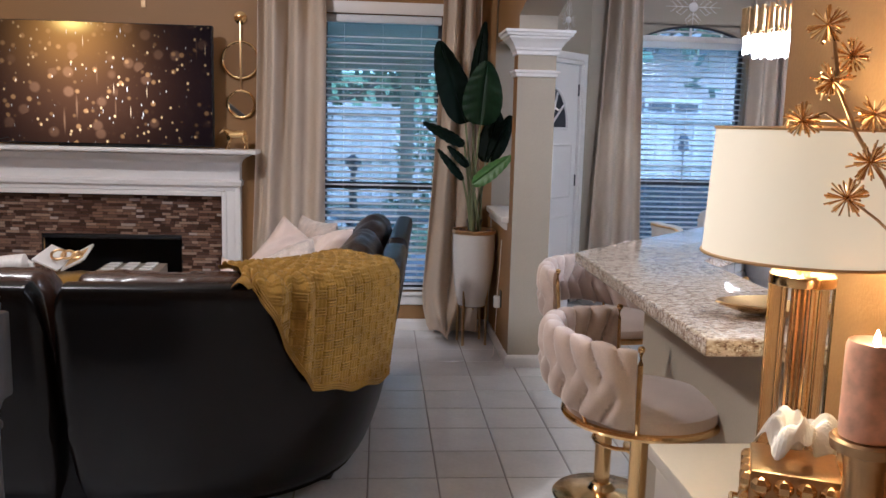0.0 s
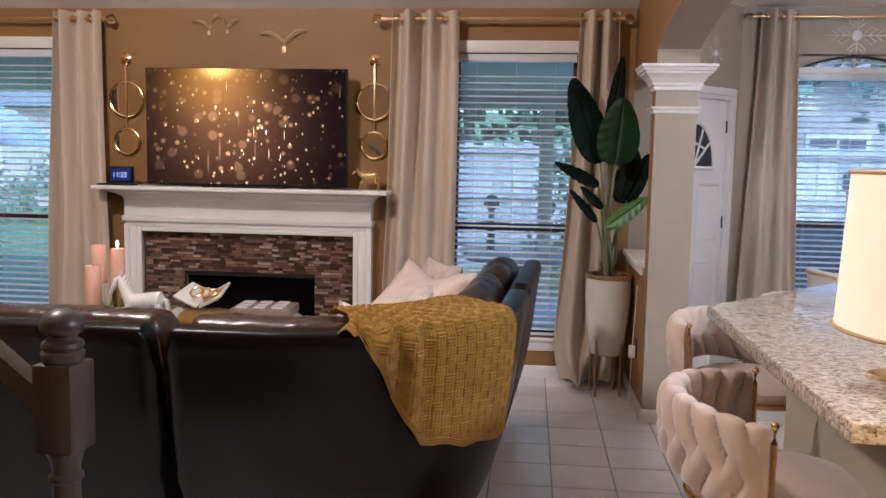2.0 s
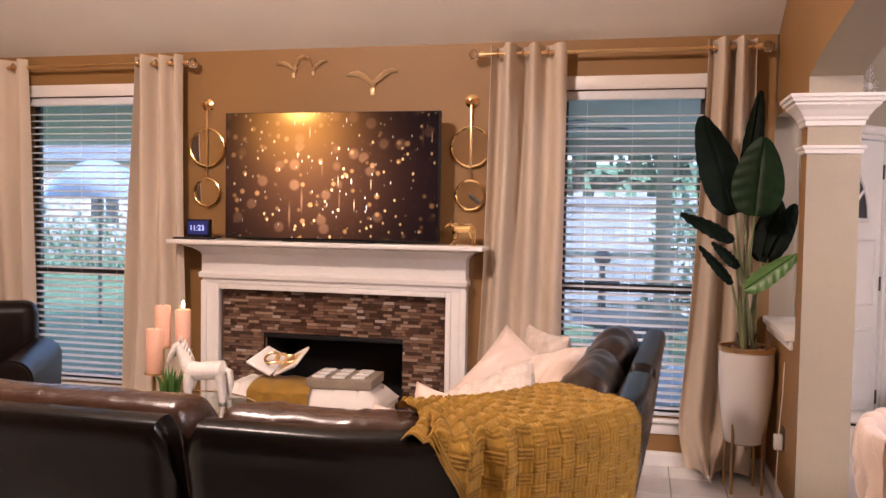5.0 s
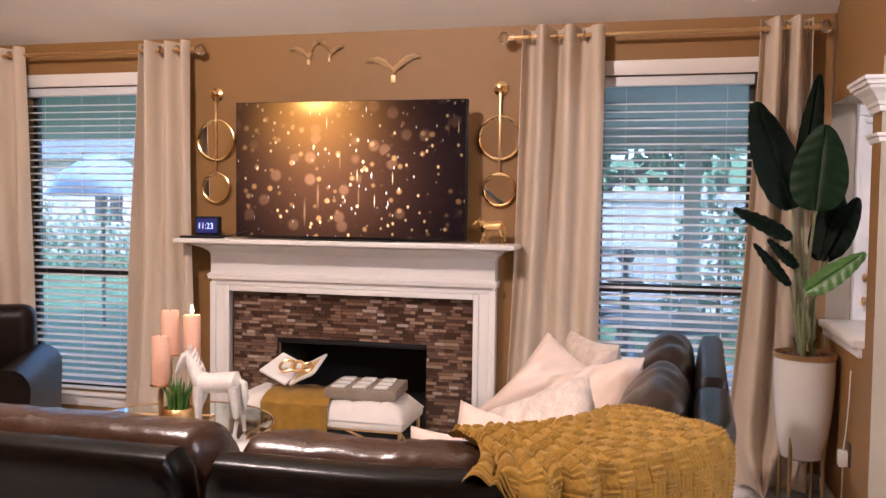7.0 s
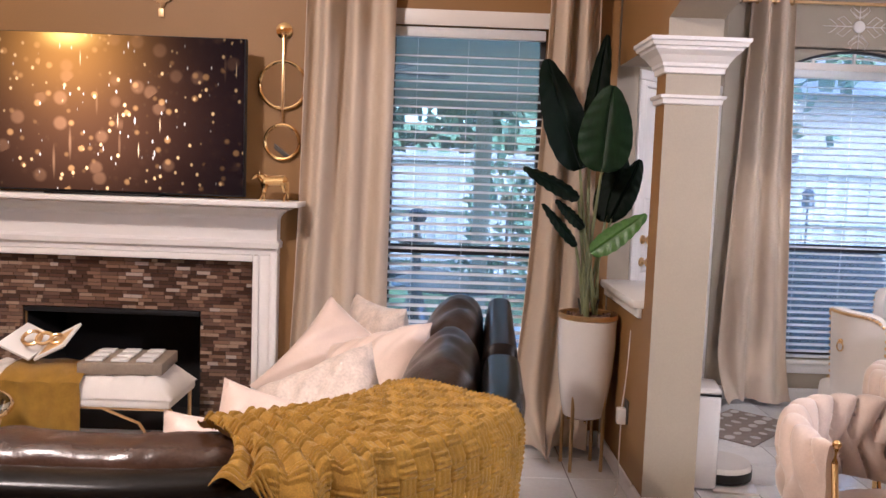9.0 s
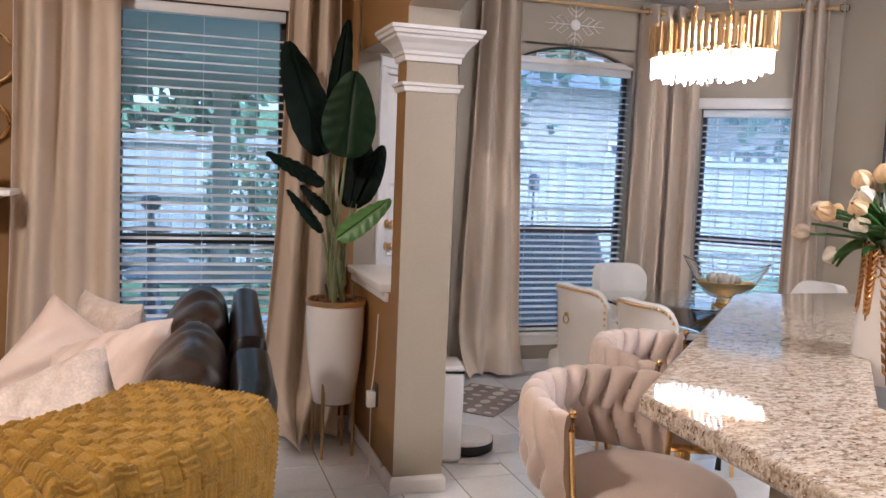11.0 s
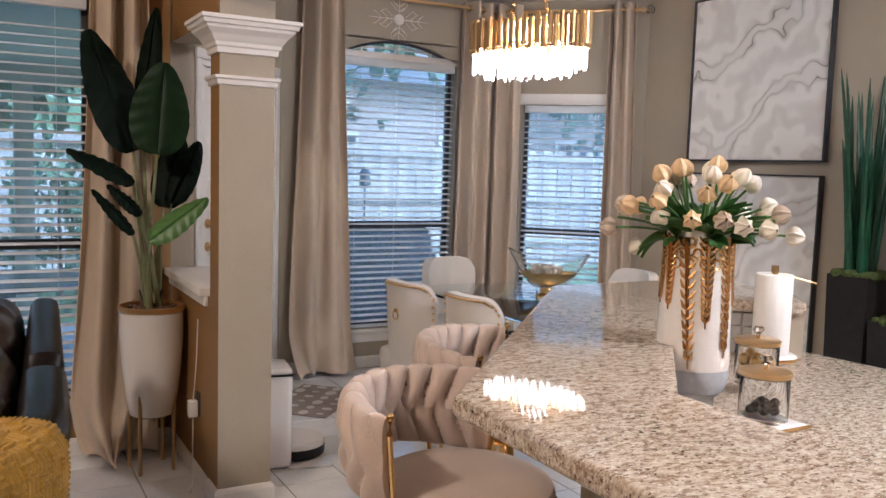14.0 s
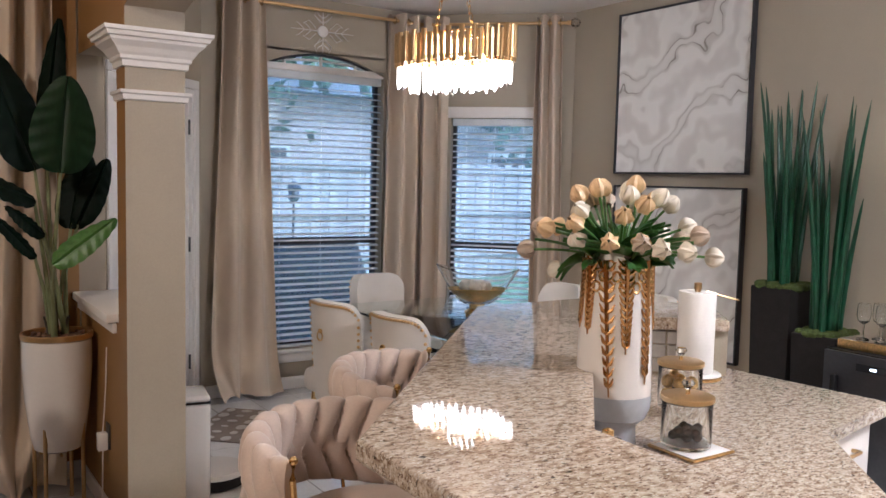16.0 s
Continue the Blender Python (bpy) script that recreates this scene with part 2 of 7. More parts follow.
BULB = glow("assumed_lamp_cover", (1.0, 0.85, 0.65), 2.0)


def granite():
    """Polished cream granite: brown clouding, elongated dark flecks, small quartz grains."""
    m = bpy.data.materials.new("speckled_granite")
    m.use_nodes = True
    nt = m.node_tree
    b = nt.nodes["Principled BSDF"]
    tc = nt.nodes.new("ShaderNodeTexCoord")
    mp = nt.nodes.new("ShaderNodeMapping")
    mp.inputs["Rotation"].default_value = (0, 0, radians(20))
    mp.inputs["Scale"].default_value = (0.75, 1.4, 1.2)
    nt.links.new(tc.outputs["Object"], mp.inputs[0])

    def layer(scale, detail, rough, stops, warp=0.0):
        n = nt.nodes.new("ShaderNodeTexNoise")
        n.inputs["Scale"].default_value, n.inputs["Detail"].default_value = scale, detail
        n.inputs["Roughness"].default_value, n.inputs["Distortion"].default_value = rough, warp
        nt.links.new(mp.outputs[0], n.inputs[0])
        r = nt.nodes.new("ShaderNodeValToRGB")
        e = r.color_ramp.elements
        (e[0].position, e[0].color), (e[1].position, e[1].color) = stops[0], stops[-1]
        for p, c in stops[1:-1]:
            e.new(p).color = c
        nt.links.new(n.outputs[0], r.inputs[0])
        return r.outputs[0]

    def over(under, mask, color):
        mix = nt.nodes.new("ShaderNodeMix")
        mix.data_type = 'RGBA'
        mix.inputs["B"].default_value = color
        nt.links.new(mask, mix.inputs["Factor"])
        nt.links.new(under, mix.inputs["A"])
        return mix.outputs["Result"]

    K, W = (0, 0, 0, 1), (1, 1, 1, 1)
    col = layer(55, 6, 0.65, [(0.32, (0.19, 0.12, 0.075, 1)), (0.45, (0.37, 0.29, 0.215, 1)), (0.53, (0.52, 0.435, 0.345, 1)), (0.66, (0.65, 0.575, 0.48, 1))], 0.4)
    col = over(col, layer(150, 2, 0.5, [(0.60, K), (0.66, W)]), (0.70, 0.66, 0.59, 1))
    col = over(col, layer(120, 3, 0.6, [(0.36, W), (0.42, K)], 0.6), (0.12, 0.065, 0.045, 1))
    col = over(col, layer(64, 4, 0.7, [(0.33, W), (0.37, K)], 0.5), (0.035, 0.022, 0.020, 1))
    nt.links.new(col, b.inputs["Base Color"])
    b.inputs["Roughness"].default_value = 0.045
    return m


GRANITE = granite()


def mosaic():
    m = mat("brown_stone_mosaic", (0.24, 0.145, 0.10), 0.22, vary=0.35, scale=40, fine=150, bump=0.2, coat=0.2)
    nt = m.node_tree
    b = nt.nodes["Principled BSDF"]
    oi = nt.nodes.new("ShaderNodeObjectInfo")
    gi = nt.nodes.new("ShaderNodeNewGeometry")
    ad = nt.nodes.new("ShaderNodeMath")
    nt.links.new(oi.outputs["Random"], ad.inputs[0])
    nt.links.new(gi.outputs["Random Per Island"], ad.inputs[1])
    fr = nt.nodes.new("ShaderNodeMath")
    fr.operation = 'FRACT'
    nt.links.new(ad.outputs[0], fr.inputs[0])
    ramp = nt.nodes.new("ShaderNodeValToRGB")
    ramp.color_ramp.interpolation = 'CONSTANT'
    e = ramp.color_ramp.elements
    e[0].position, e[0].color = 0, (0.065, 0.034, 0.024, 1)
    e[1].position, e[1].color = 0.25, (0.14, 0.082, 0.057, 1)
    for p, c in ((0.45, (0.21, 0.125, 0.078, 1)), (0.62, (0.095, 0.05, 0.034, 1)), (0.76, (0.32, 0.22, 0.15, 1)), (0.90, (0.20, 0.12, 0.08, 1)), (0.96, (0.42, 0.34, 0.28, 1))):
        k = ramp.color_ramp.elements.new(p)
        k.color = c
    nt.links.new(fr.outputs[0], ramp.inputs[0])
    nt.links.new(ramp.outputs[0], b.inputs["Base Color"])
    return m


MOSAIC = mosaic()


def tv_picture():
    # a dark amber picture with soft round lights falling like rain
    m = bpy.data.materials.new("amber_bokeh_screen")
    m.use_nodes = True
    nt = m.node_tree
    b = nt.nodes["Principled BSDF"]
    b.inputs["Base Color"].default_value = (0.006, 0.006, 0.007, 1)
    b.inputs["Roughness"].default_value = 0.12
    tc = nt.nodes.new("ShaderNodeTexCoord")
    sep = nt.nodes.new("ShaderNodeSeparateXYZ")
    nt.links.new(tc.outputs["Object"], sep.inputs[0])

    def math_(op, a, c, clamp=False):
        n = nt.nodes.new("ShaderNodeMath")
        n.operation, n.use_clamp = op, clamp
        for i, v in enumerate((a, c)):
            if isinstance(v, (int, float)):
                n.inputs[i].default_value = v
            elif v is not None:
                nt.links.new(v, n.inputs[i])
        return n.outputs[0]

    def blob(x0, z0, sx, sz):
        dx = math_('MULTIPLY', math_('SUBTRACT', sep.outputs[0], x0), 1 / sx)
        dz = math_('MULTIPLY', math_('SUBTRACT', sep.outputs[2], z0), 1 / sz)
        d = math_('ADD', math_('MULTIPLY', dx, dx), math_('MULTIPLY', dz, dz))
        return math_('POWER', 2.718, math_('MULTIPLY', d, -1.0))

    total = None

    def add(v, color):
        nonlocal total
        mm = nt.nodes.new("ShaderNodeVectorMath")
        mm.operation = 'SCALE'
        mm.inputs[0].default_value = color
        nt.links.new(v, mm.inputs["Scale"])
        if total is None:
            total = mm.outputs[0]
        else:
            aa = nt.nodes.new("ShaderNodeVectorMath")
            nt.links.new(total, aa.inputs[0])
            nt.links.new(mm.outputs[0], aa.inputs[1])
            total = aa.outputs[0]

    add(blob(-0.20, 0.40, 0.10, 0.05), (2.4, 1.4, 0.25))
    add(blob(-0.20, 0.34, 0.30, 0.26), (0.75, 0.29, 0.035))
    add(blob(-0.17, 0.0, 0.44, 0.40), (0.20, 0.072, 0.022))
    add(blob(0.0, 0.0, 1.0, 0.6), (0.014, 0.004, 0.005))
    add(blob(-0.02, -0.04, 0.38, 0.30), (0.07, 0.026, 0.010))
    mask = blob(-0.04, -0.06, 0.46, 0.32)
    for sc, rad, soft, thr, col, st in ((10, 0.42, 0.16, 0.30, (0.55, 0.24, 0.09), 1.0), (17, 0.36, 0.18, 0.35, (1.7, 0.75, 0.20), 1.0), (25, 0.27, 0.16, 0.36, (4.2, 2.3, 0.8), 0.8), (30, 0.17, 0.12, 0.30, (3.6, 2.7, 1.8), 0.45), (22, 0.10, 0.08, 0.30, (7.0, 5.4, 3.8), 0.20), (26, 0.11, 0.09, 0.45, (4.5, 2.7, 1.2), 0.09), (16, 0.16, 0.14, 0.35, (0.9, 0.42, 0.16), 0.10)):
        mp = nt.nodes.new("ShaderNodeMapping")
        mp.inputs["Scale"].default_value = (1, 0.0, st)
        mp.inputs["Location"].default_value = (sc * 0.37, 0, sc * 0.11)
        nt.links.new(tc.outputs["Object"], mp.inputs[0])
        v = nt.nodes.new("ShaderNodeTexVoronoi")
        v.voronoi_dimensions = '3D'
        v.inputs["Scale"].default_value = sc
        nt.links.new(mp.outputs[0], v.inputs["Vector"])
        disc = math_('MULTIPLY', math_('SUBTRACT', rad, v.outputs["Distance"]), 1 / soft, True)
        sepc = nt.nodes.new("ShaderNodeSeparateColor")
        nt.links.new(v.outputs["Color"], sepc.inputs[0])
        pick = math_('GREATER_THAN', sepc.outputs[0], thr)
        dim = math_('MULTIPLY', sepc.outputs[1], sepc.outputs[1])
        amount = math_('MULTIPLY', math_('MULTIPLY', disc, pick), dim)
        add(math_('MULTIPLY', amount, math_('ADD', mask, 0.05)), col)
    em = b.inputs["Emission Color"]
    nt.links.new(total, em)
    b.inputs["Emission Strength"].default_value = 0.21
    b.inputs["Specular IOR Level"].default_value = 0.05
    return m


TVPIC = tv_picture()


def painting_mat(seed):
    """White paint swirled with pale grey bands and a few thin dark strokes."""
    m = bpy.data.materials.new("white_marbled_paint")
    m.use_nodes = True
    nt = m.node_tree
    b = nt.nodes["Principled BSDF"]
    tc = nt.nodes.new("ShaderNodeTexCoord")
    mp = nt.nodes.new("ShaderNodeMapping")
    mp.inputs["Location"].default_value = (seed, seed * 2, seed)
    mp.inputs["Rotation"].default_value = (0, radians(38), 0)
    nt.links.new(tc.outputs["Object"], mp.inputs[0])

    def noise_of(scale, detail, warp, source=None):
        n = nt.nodes.new("ShaderNodeTexNoise")
        n.inputs["Scale"].default_value, n.inputs["Detail"].default_value, n.inputs["Distortion"].default_value = scale, detail, warp
        nt.links.new(source or mp.outputs[0], n.inputs[0])
        return n

    def ramp(value, *stops):
        r = nt.nodes.new("ShaderNodeValToRGB")
        e = r.color_ramp.elements
        (e[0].position, c0), (e[1].position, c1) = stops[0], stops[-1]
        e[0].color, e[1].color = (*c0, 1), (*c1, 1)
        for p, c in stops[1:-1]:
            e.new(p).color = (*c, 1)
        nt.links.new(value, r.inputs[0])
        return r.outputs[0]

    swirl = nt.nodes.new("ShaderNodeTexWave")
    swirl.wave_type, swirl.wave_profile = 'RINGS', 'SIN'
    for k, v in (("Scale", 1.5), ("Distortion", 9.0), ("Detail", 3.0), ("Detail Scale", 1.1), ("Detail Roughness", 0.55)):
        swirl.inputs[k].default_value = v
    nt.links.new(mp.outputs[0], swirl.inputs[0])
    base = ramp(swirl.outputs["Fac"], (0.0, (0.66, 0.63, 0.60)), (0.25, (0.80, 0.78, 0.75)), (0.62, (0.78, 0.76, 0.73)), (0.80, (0.60, 0.57, 0.54)), (1.0, (0.74, 0.72, 0.69)))
    stroke = ramp(swirl.outputs["Fac"], (0.0, (0, 0, 0)), (0.83, (0, 0, 0)), (0.875, (1, 1, 1)), (0.90, (0, 0, 0)), (1.0, (0, 0, 0)))
    some = ramp(noise_of(3.0, 2, 0.5).outputs[0], (0.44, (0, 0, 0)), (0.58, (1, 1, 1)))
    both = nt.nodes.new("ShaderNodeMath")
    both.operation = 'MULTIPLY'
    nt.links.new(stroke, both.inputs[0])
    nt.links.new(some, both.inputs[1])
    mix = nt.nodes.new("ShaderNodeMix")
    mix.data_type = 'RGBA'
    mix.inputs["B"].default_value = (0.20, 0.17, 0.14, 1)
    nt.links.new(both.outputs[0], mix.inputs["Factor"])
    nt.links.new(base, mix.inputs["A"])
    nt.links.new(mix.outputs["Result"], b.inputs["Base Color"])
    b.inputs["Roughness"].default_value = 0.55
    bp = nt.nodes.new("ShaderNodeBump")
    bp.inputs["Strength"].default_value, bp.inputs["Distance"].default_value = 0.5, 0.01
    nt.links.new(swirl.outputs["Fac"], bp.inputs["Height"])
    nt.links.new(bp.outputs[0], b.inputs["Normal"])
    return m


PAINT1, PAINT2 = painting_mat(3.1), painting_mat(9.7)


# building helpers
def finish(name, bm, material, parent=None, label="", smooth=False, mats=None):
    me = bpy.data.meshes.new(name)
    bmesh.ops.recalc_face_normals(bm, faces=bm.faces)
    if smooth:
        for f in bm.faces:
            f.smooth = True
        for e in bm.edges:
            if len(e.link_faces) == 2 and e.calc_face_angle(0) > 0.7:
                e.smooth = False
    bm.to_mesh(me)
    bm.free()
    for mm in (mats or [material]):
        me.materials.append(mm)
    ob = new(name, me)
    if parent is not None:
        ob.parent = parent
    if label:
        ob["label"] = label
    return ob


def part(name, bm, material, parent, label="", smooth=True):
    return finish(name, bm, material, parent, label, smooth)


def thing(name, label, category, m=None, group=""):
    ob = new(name)
    ob.empty_display_size = 0.1
    ob.matrix_world = m or Matrix()
    return tagged(ob, label, category, group)


def again(name, ob, parent, m):
    """One more piece on the same mesh."""
    o = new(name, ob.data)
    o.parent = parent
    o.matrix_local = m
    return o


def box(bm, x0, x1, y0, y1, z0, z1, bevel=0.0, seg=2, m=None):
    vs = [bm.verts.new((x, y, z)) for x in (x0, x1) for y in (y0, y1) for z in (z0, z1)]
    fs = [bm.faces.new([vs[i] for i in q]) for q in ((0, 1, 3, 2), (4, 6, 7, 5), (0, 4, 5, 1), (2, 3, 7, 6), (0, 2, 6, 4), (1, 5, 7, 3))]
    if bevel:
        es = list({e for f in fs for e in f.edges})
        r = bmesh.ops.bevel(bm, geom=es, offset=bevel, segments=seg, profile=0.5, affect='EDGES')
        vs = list({v for f in r["faces"] for v in f.verts} | {v for v in vs if v.is_valid})
    if m is not None:
        bmesh.ops.transform(bm, matrix=m, verts=[v for v in vs if v.is_valid])
    return bm


def abox(*a, **k):
    return box(bmesh.new(), *a, **k)


def rings(bm, loops, close=True, caps=(True, True)):
    """Skin closed loops of points, one after the other."""
    vl = [[bm.verts.new(p) for p in lp] for lp in loops]
    for a, b in zip(vl, vl[1:]):
        n = len(a)
        for i in range(n if close else n - 1):
            bm.faces.new((a[i], a[(i + 1) % n], b[(i + 1) % n], b[i]))
    if caps[0] and close:
        bm.faces.new(vl[0][::-1])
    if caps[1] and close:
        bm.faces.new(vl[-1])
    return bm


def lathe(bm, prof, seg=28, c=(0, 0, 0), caps=(True, True)):
    return rings(bm, [[(c[0] + r * math.cos(2 * math.pi * i / seg), c[1] + r * math.sin(2 * math.pi * i / seg), c[2] + z) for i in range(seg)] for r, z in prof], True, caps)


def turned(prof, seg=28, c=(0, 0, 0), caps=(True, True)):
    return lathe(bmesh.new(), prof, seg, c, caps)


def tube(bm, pts, r, seg=8, closed=False):
    pts = [Vector(p) for p in pts]
    n = len(pts)
    rr = r if isinstance(r, (list, tuple)) else [r] * n
    up = Vector((0, 0, 1))
    loops = []
    for i, p in enumerate(pts):
        a = pts[(i - 1) % n] if closed or i else p
        b = pts[(i + 1) % n] if closed or i < n - 1 else p
        d = (b - a).normalized()
        s = d.cross(up)
        if s.length < 1e-3:
            s = d.cross(Vector((1, 0, 0)))
        s.normalize()
        u = s.cross(d)
        loops.append([p + rr[i] * (math.cos(2 * math.pi * k / seg) * s + math.sin(2 * math.pi * k / seg) * u) for k in range(seg)])
    if closed:
        loops.append(loops[0])
        rings(bm, loops, True, (False, False))
        bmesh.ops.remove_doubles(bm, verts=bm.verts, dist=1e-6)
        return bm
    return rings(bm, loops)


def atube(*a, **k):
    return tube(bmesh.new(), *a, **k)


def ball(bm, c, r, seg=14, rows=9, sq=(1, 1, 1)):
    prof = [(max(1e-4, math.sin(math.pi * i / rows)), -math.cos(math.pi * i / rows)) for i in range(rows + 1)]
    return rings(bm, [[(c[0] + r * sq[0] * q * math.cos(2 * math.pi * k / seg), c[1] + r * sq[1] * q * math.sin(2 * math.pi * k / seg), c[2] + r * sq[2] * z) for k in range(seg)] for q, z in prof])


def extrude_poly(bm, pts, z0, z1, bevel=0.0):
    lo = [bm.verts.new((x, y, z0)) for x, y in pts]
    hi = [bm.verts.new((x, y, z1)) for x, y in pts]
    n = len(pts)
    bm.faces.new(lo[::-1])
    top = bm.faces.new(hi)
    for i in range(n):
        bm.faces.new((lo[i], lo[(i + 1) % n], hi[(i + 1) % n], hi[i]))
    if bevel:
        es = [e for e in bm.edges if abs(e.verts[0].co.z - e.verts[1].co.z) < 1e-6]
        bmesh.ops.bevel(bm, geom=es, offset=bevel, segments=3, profile=0.6, affect='EDGES')
    return bm


def surface(fn, nu, nv, thick=0.0):
    """A sheet from fn(u, v), u and v from 0 to 1; with thickness where asked."""
    bm = bmesh.new()
    g = [[bm.verts.new(fn(i / nu, j / nv)) for j in range(nv + 1)] for i in range(nu + 1)]
    for i in range(nu):
        for j in range(nv):
            bm.faces.new((g[i][j], g[i + 1][j], g[i + 1][j + 1], g[i][j + 1]))
    if thick:
        bmesh.ops.recalc_face_normals(bm, faces=bm.faces)
        bmesh.ops.solidify(bm, geom=bm.faces[:], thickness=thick)
    return bm


# the setting
TVW, W3Y, PX, DINCEIL = 6.12, 7.30, 4.45, 2.86
VAULT = 0.56


def wall(name, m, length, height, thick, holes, material, label):
    """A wall along local x with its inner face at local y = 0, with holes (x0, x1, z0, z1)."""
    bm = bmesh.new()
    xs = sorted({0.0, length, *[h[0] for h in holes], *[h[1] for h in holes]})
    zs = sorted({0.0, height, *[h[2] for h in holes], *[h[3] for h in holes]})
    solid = {(i, j) for i in range(len(xs) - 1) for j in range(len(zs) - 1)
             if not any(h[0] <= (xs[i] + xs[i + 1]) / 2 <= h[1] and h[2] <= (zs[j] + zs[j + 1]) / 2 <= h[3] for h in holes)}
    vert = {}

    def v(i, j, k):
        if (i, j, k) not in vert:
            vert[i, j, k] = bm.verts.new((xs[i], thick * k, zs[j]))
        return vert[i, j, k]

    for i, j in solid:
        for k in (0, 1):
            bm.faces.new((v(i, j, k), v(i + 1, j, k), v(i + 1, j + 1, k), v(i, j + 1, k)))
        for di, dj, a, b in ((-1, 0, (i, j), (i, j + 1)), (1, 0, (i + 1, j), (i + 1, j + 1)), (0, -1, (i, j), (i + 1, j)), (0, 1, (i, j + 1), (i + 1, j + 1))):
            if (i + di, j + dj) not in solid:
                bm.faces.new((v(*a, 0), v(*b, 0), v(*b, 1), v(*a, 1)))
    ob = finish(name, bm, material)
    ob.matrix_world = m
    return tagged(ob, label, "wall", kind="structure")


W1 = (-4.32, -3.42, 0.26, 2.345)
W2 = (-0.40, 0.47, 0.30, 2.33)
LX = -5.3
wall("wall_north", pose(LX, TVW, 0), 6.16, 5.4, 0.16, [(a - LX, b - LX, c, d) for a, b, c, d in (W1, W2)] + [(-2.40 - LX, -1.415 - LX, 0.0, 0.705)], BROWN,
     "warm brown painted wall with fireplace and windows")
wall("wall_west", pose(LX, -2.6, 0, rz=90), 8.9, 5.4, 0.16, [], BROWN, "warm brown painted living room wall")
wall("wall_south", pose(PX + 0.2, -2.6, 0, rz=180), 10.0, 5.4, 0.16, [], BROWN, "warm brown painted rear wall")
wall("wall_east", pose(PX, 6.45, 0, rz=-90), 9.1, 2.95, 0.16, [], GREIGE, "greige painted dining room wall")
D45 = pose(0.93, 6.38, 0, rz=45)
DLEN = 1.30
DOOR = (0.26, 1.19)
wall("wall_door", D45, DLEN, 2.95, 0.16, [(DOOR[0], DOOR[1], 0.0, 2.13)], GREIGE, "greige painted angled wall with back door")
wall("wall_link", pose(0.86, TVW + 0.165, 0), 0.16, 2.95, 0.3, [], GREIGE, "short greige wall beside the back door")
W3 = (2.24, 3.265, 0.30, 2.47)
wall("wall_bay", pose(1.85, W3Y, 0), 1.78, 2.95, 0.16, [(W3[0] - 1.85, W3[1] - 1.85, W3[2], W3[3])], GREIGE, "greige painted bay wall with arched window")
B45 = pose(3.61, 7.31, 0, rz=-45)
W4 = (0.25, 0.95, 0.30, 2.06)
wall("wall_bay_side", B45, 1.22, 2.95, 0.16, [W4], GREIGE, "greige painted angled bay wall with window")

# wall over the arch between living room and kitchen
AX0, AX1 = 0.87, 1.11
bm = bmesh.new()
prof = [(6.12, 2.15), (5.29, 2.15), (5.29, 2.14), (5.14, 2.14), (5.14, 2.235)]
for i in range(1, 25):
    s = i / 24
    prof.append((5.14 + (1.61 - 5.14) * s, 2.235 + 0.20 * math.sin(math.pi * s) ** 0.85))
prof += [(1.61, 0.0), (-2.6, 0.0), (-2.6, 5.4), (6.12, 5.4)]
low = prof[:-4] + [(1.61, 0.0), (-2.6, 0.0)]
cols = [[bm.verts.new((x, y, z)) for x in (AX0, AX1) for z in (zb, 5.4)] for y, zb in low]
for (a0, a1, a2, a3), (b0, b1, b2, b3) in zip(cols, cols[1:]):
    if (a0.co - b0.co).length < 1e-6:
        continue
    if abs(a0.co.y - b0.co.y) > 1e-6:
        bm.faces.new((a0, b0, b1, a1))
        bm.faces.new((a2, a3, b3, b2)).material_index = 1
        bm.faces.new((a1, b1, b3, a3)).material_index = 1
    bm.faces.new((a0, a2, b2, b0)).material_index = 1
tagged(finish("wall_arch", bm, BROWN, mats=[BROWN, GREIGE]), "brown and greige wall with a wide flat arch", "wall", kind="structure")

# column and half wall
bm = abox(AX0, AX1, 5.14, 5.29, 0.0, 2.14)
for f in bm.faces:
    if f.calc_center_median().x > AX0 + 0.01:
        f.material_index = 1
col = tagged(finish("column", bm, BROWN, mats=[BROWN, GREIGE]), "square painted column with white crown moulding and base", "column", kind="structure")


def square_rings(prof, c, half):
    loops = []
    for o, z in prof:
        h = (half[0] + o, half[1] + o)
        loops.append([(c[0] - h[0], c[1] - h[1], z), (c[0] + h[0], c[1] - h[1], z), (c[0] + h[0], c[1] + h[1], z), (c[0] - h[0], c[1] + h[1], z)])
    return rings(bmesh.new(), loops)


CC, CH = (0.99, 5.215), (0.12, 0.075)
part("crown_moulding", square_rings([(0.003, 1.995), (0.012, 1.998), (0.014, 2.02), (0.022, 2.026), (0.024, 2.04), (0.032, 2.05), (0.045, 2.07), (0.068, 2.092), (0.07, 2.104), (0.082, 2.107), (0.086, 2.122), (0.094, 2.127), (0.095, 2.142), (0.003, 2.143)], CC, CH), WHITE, col, smooth=False)
part("band_moulding", square_rings([(0.003, 1.862), (0.010, 1.866), (0.013, 1.885), (0.022, 1.89), (0.024, 1.903), (0.003, 1.905)], CC, CH), WHITE, col, smooth=False)
part("base_moulding", square_rings([(0.003, 0.004), (0.016, 0.004), (0.016, 0.065), (0.010, 0.078), (0.003, 0.085)], CC, CH), WHITE, col, smooth=False)
half = tagged(finish("half_wall", abox(AX0, AX1, 5.29, TVW, 0, 0.925), BROWN), "low brown half wall with white cap", "wall", kind="structure")
part("cap_rail", abox(AX0 - 0.045, AX1 + 0.045, 5.318, TVW - 0.003, 0.925, 0.965, 0.008), WHITE, half)
part("cap_trim", abox(AX0 - 0.02, AX0 - 0.001, 5.318, TVW - 0.003, 0.88, 0.924, 0.004), WHITE, half)
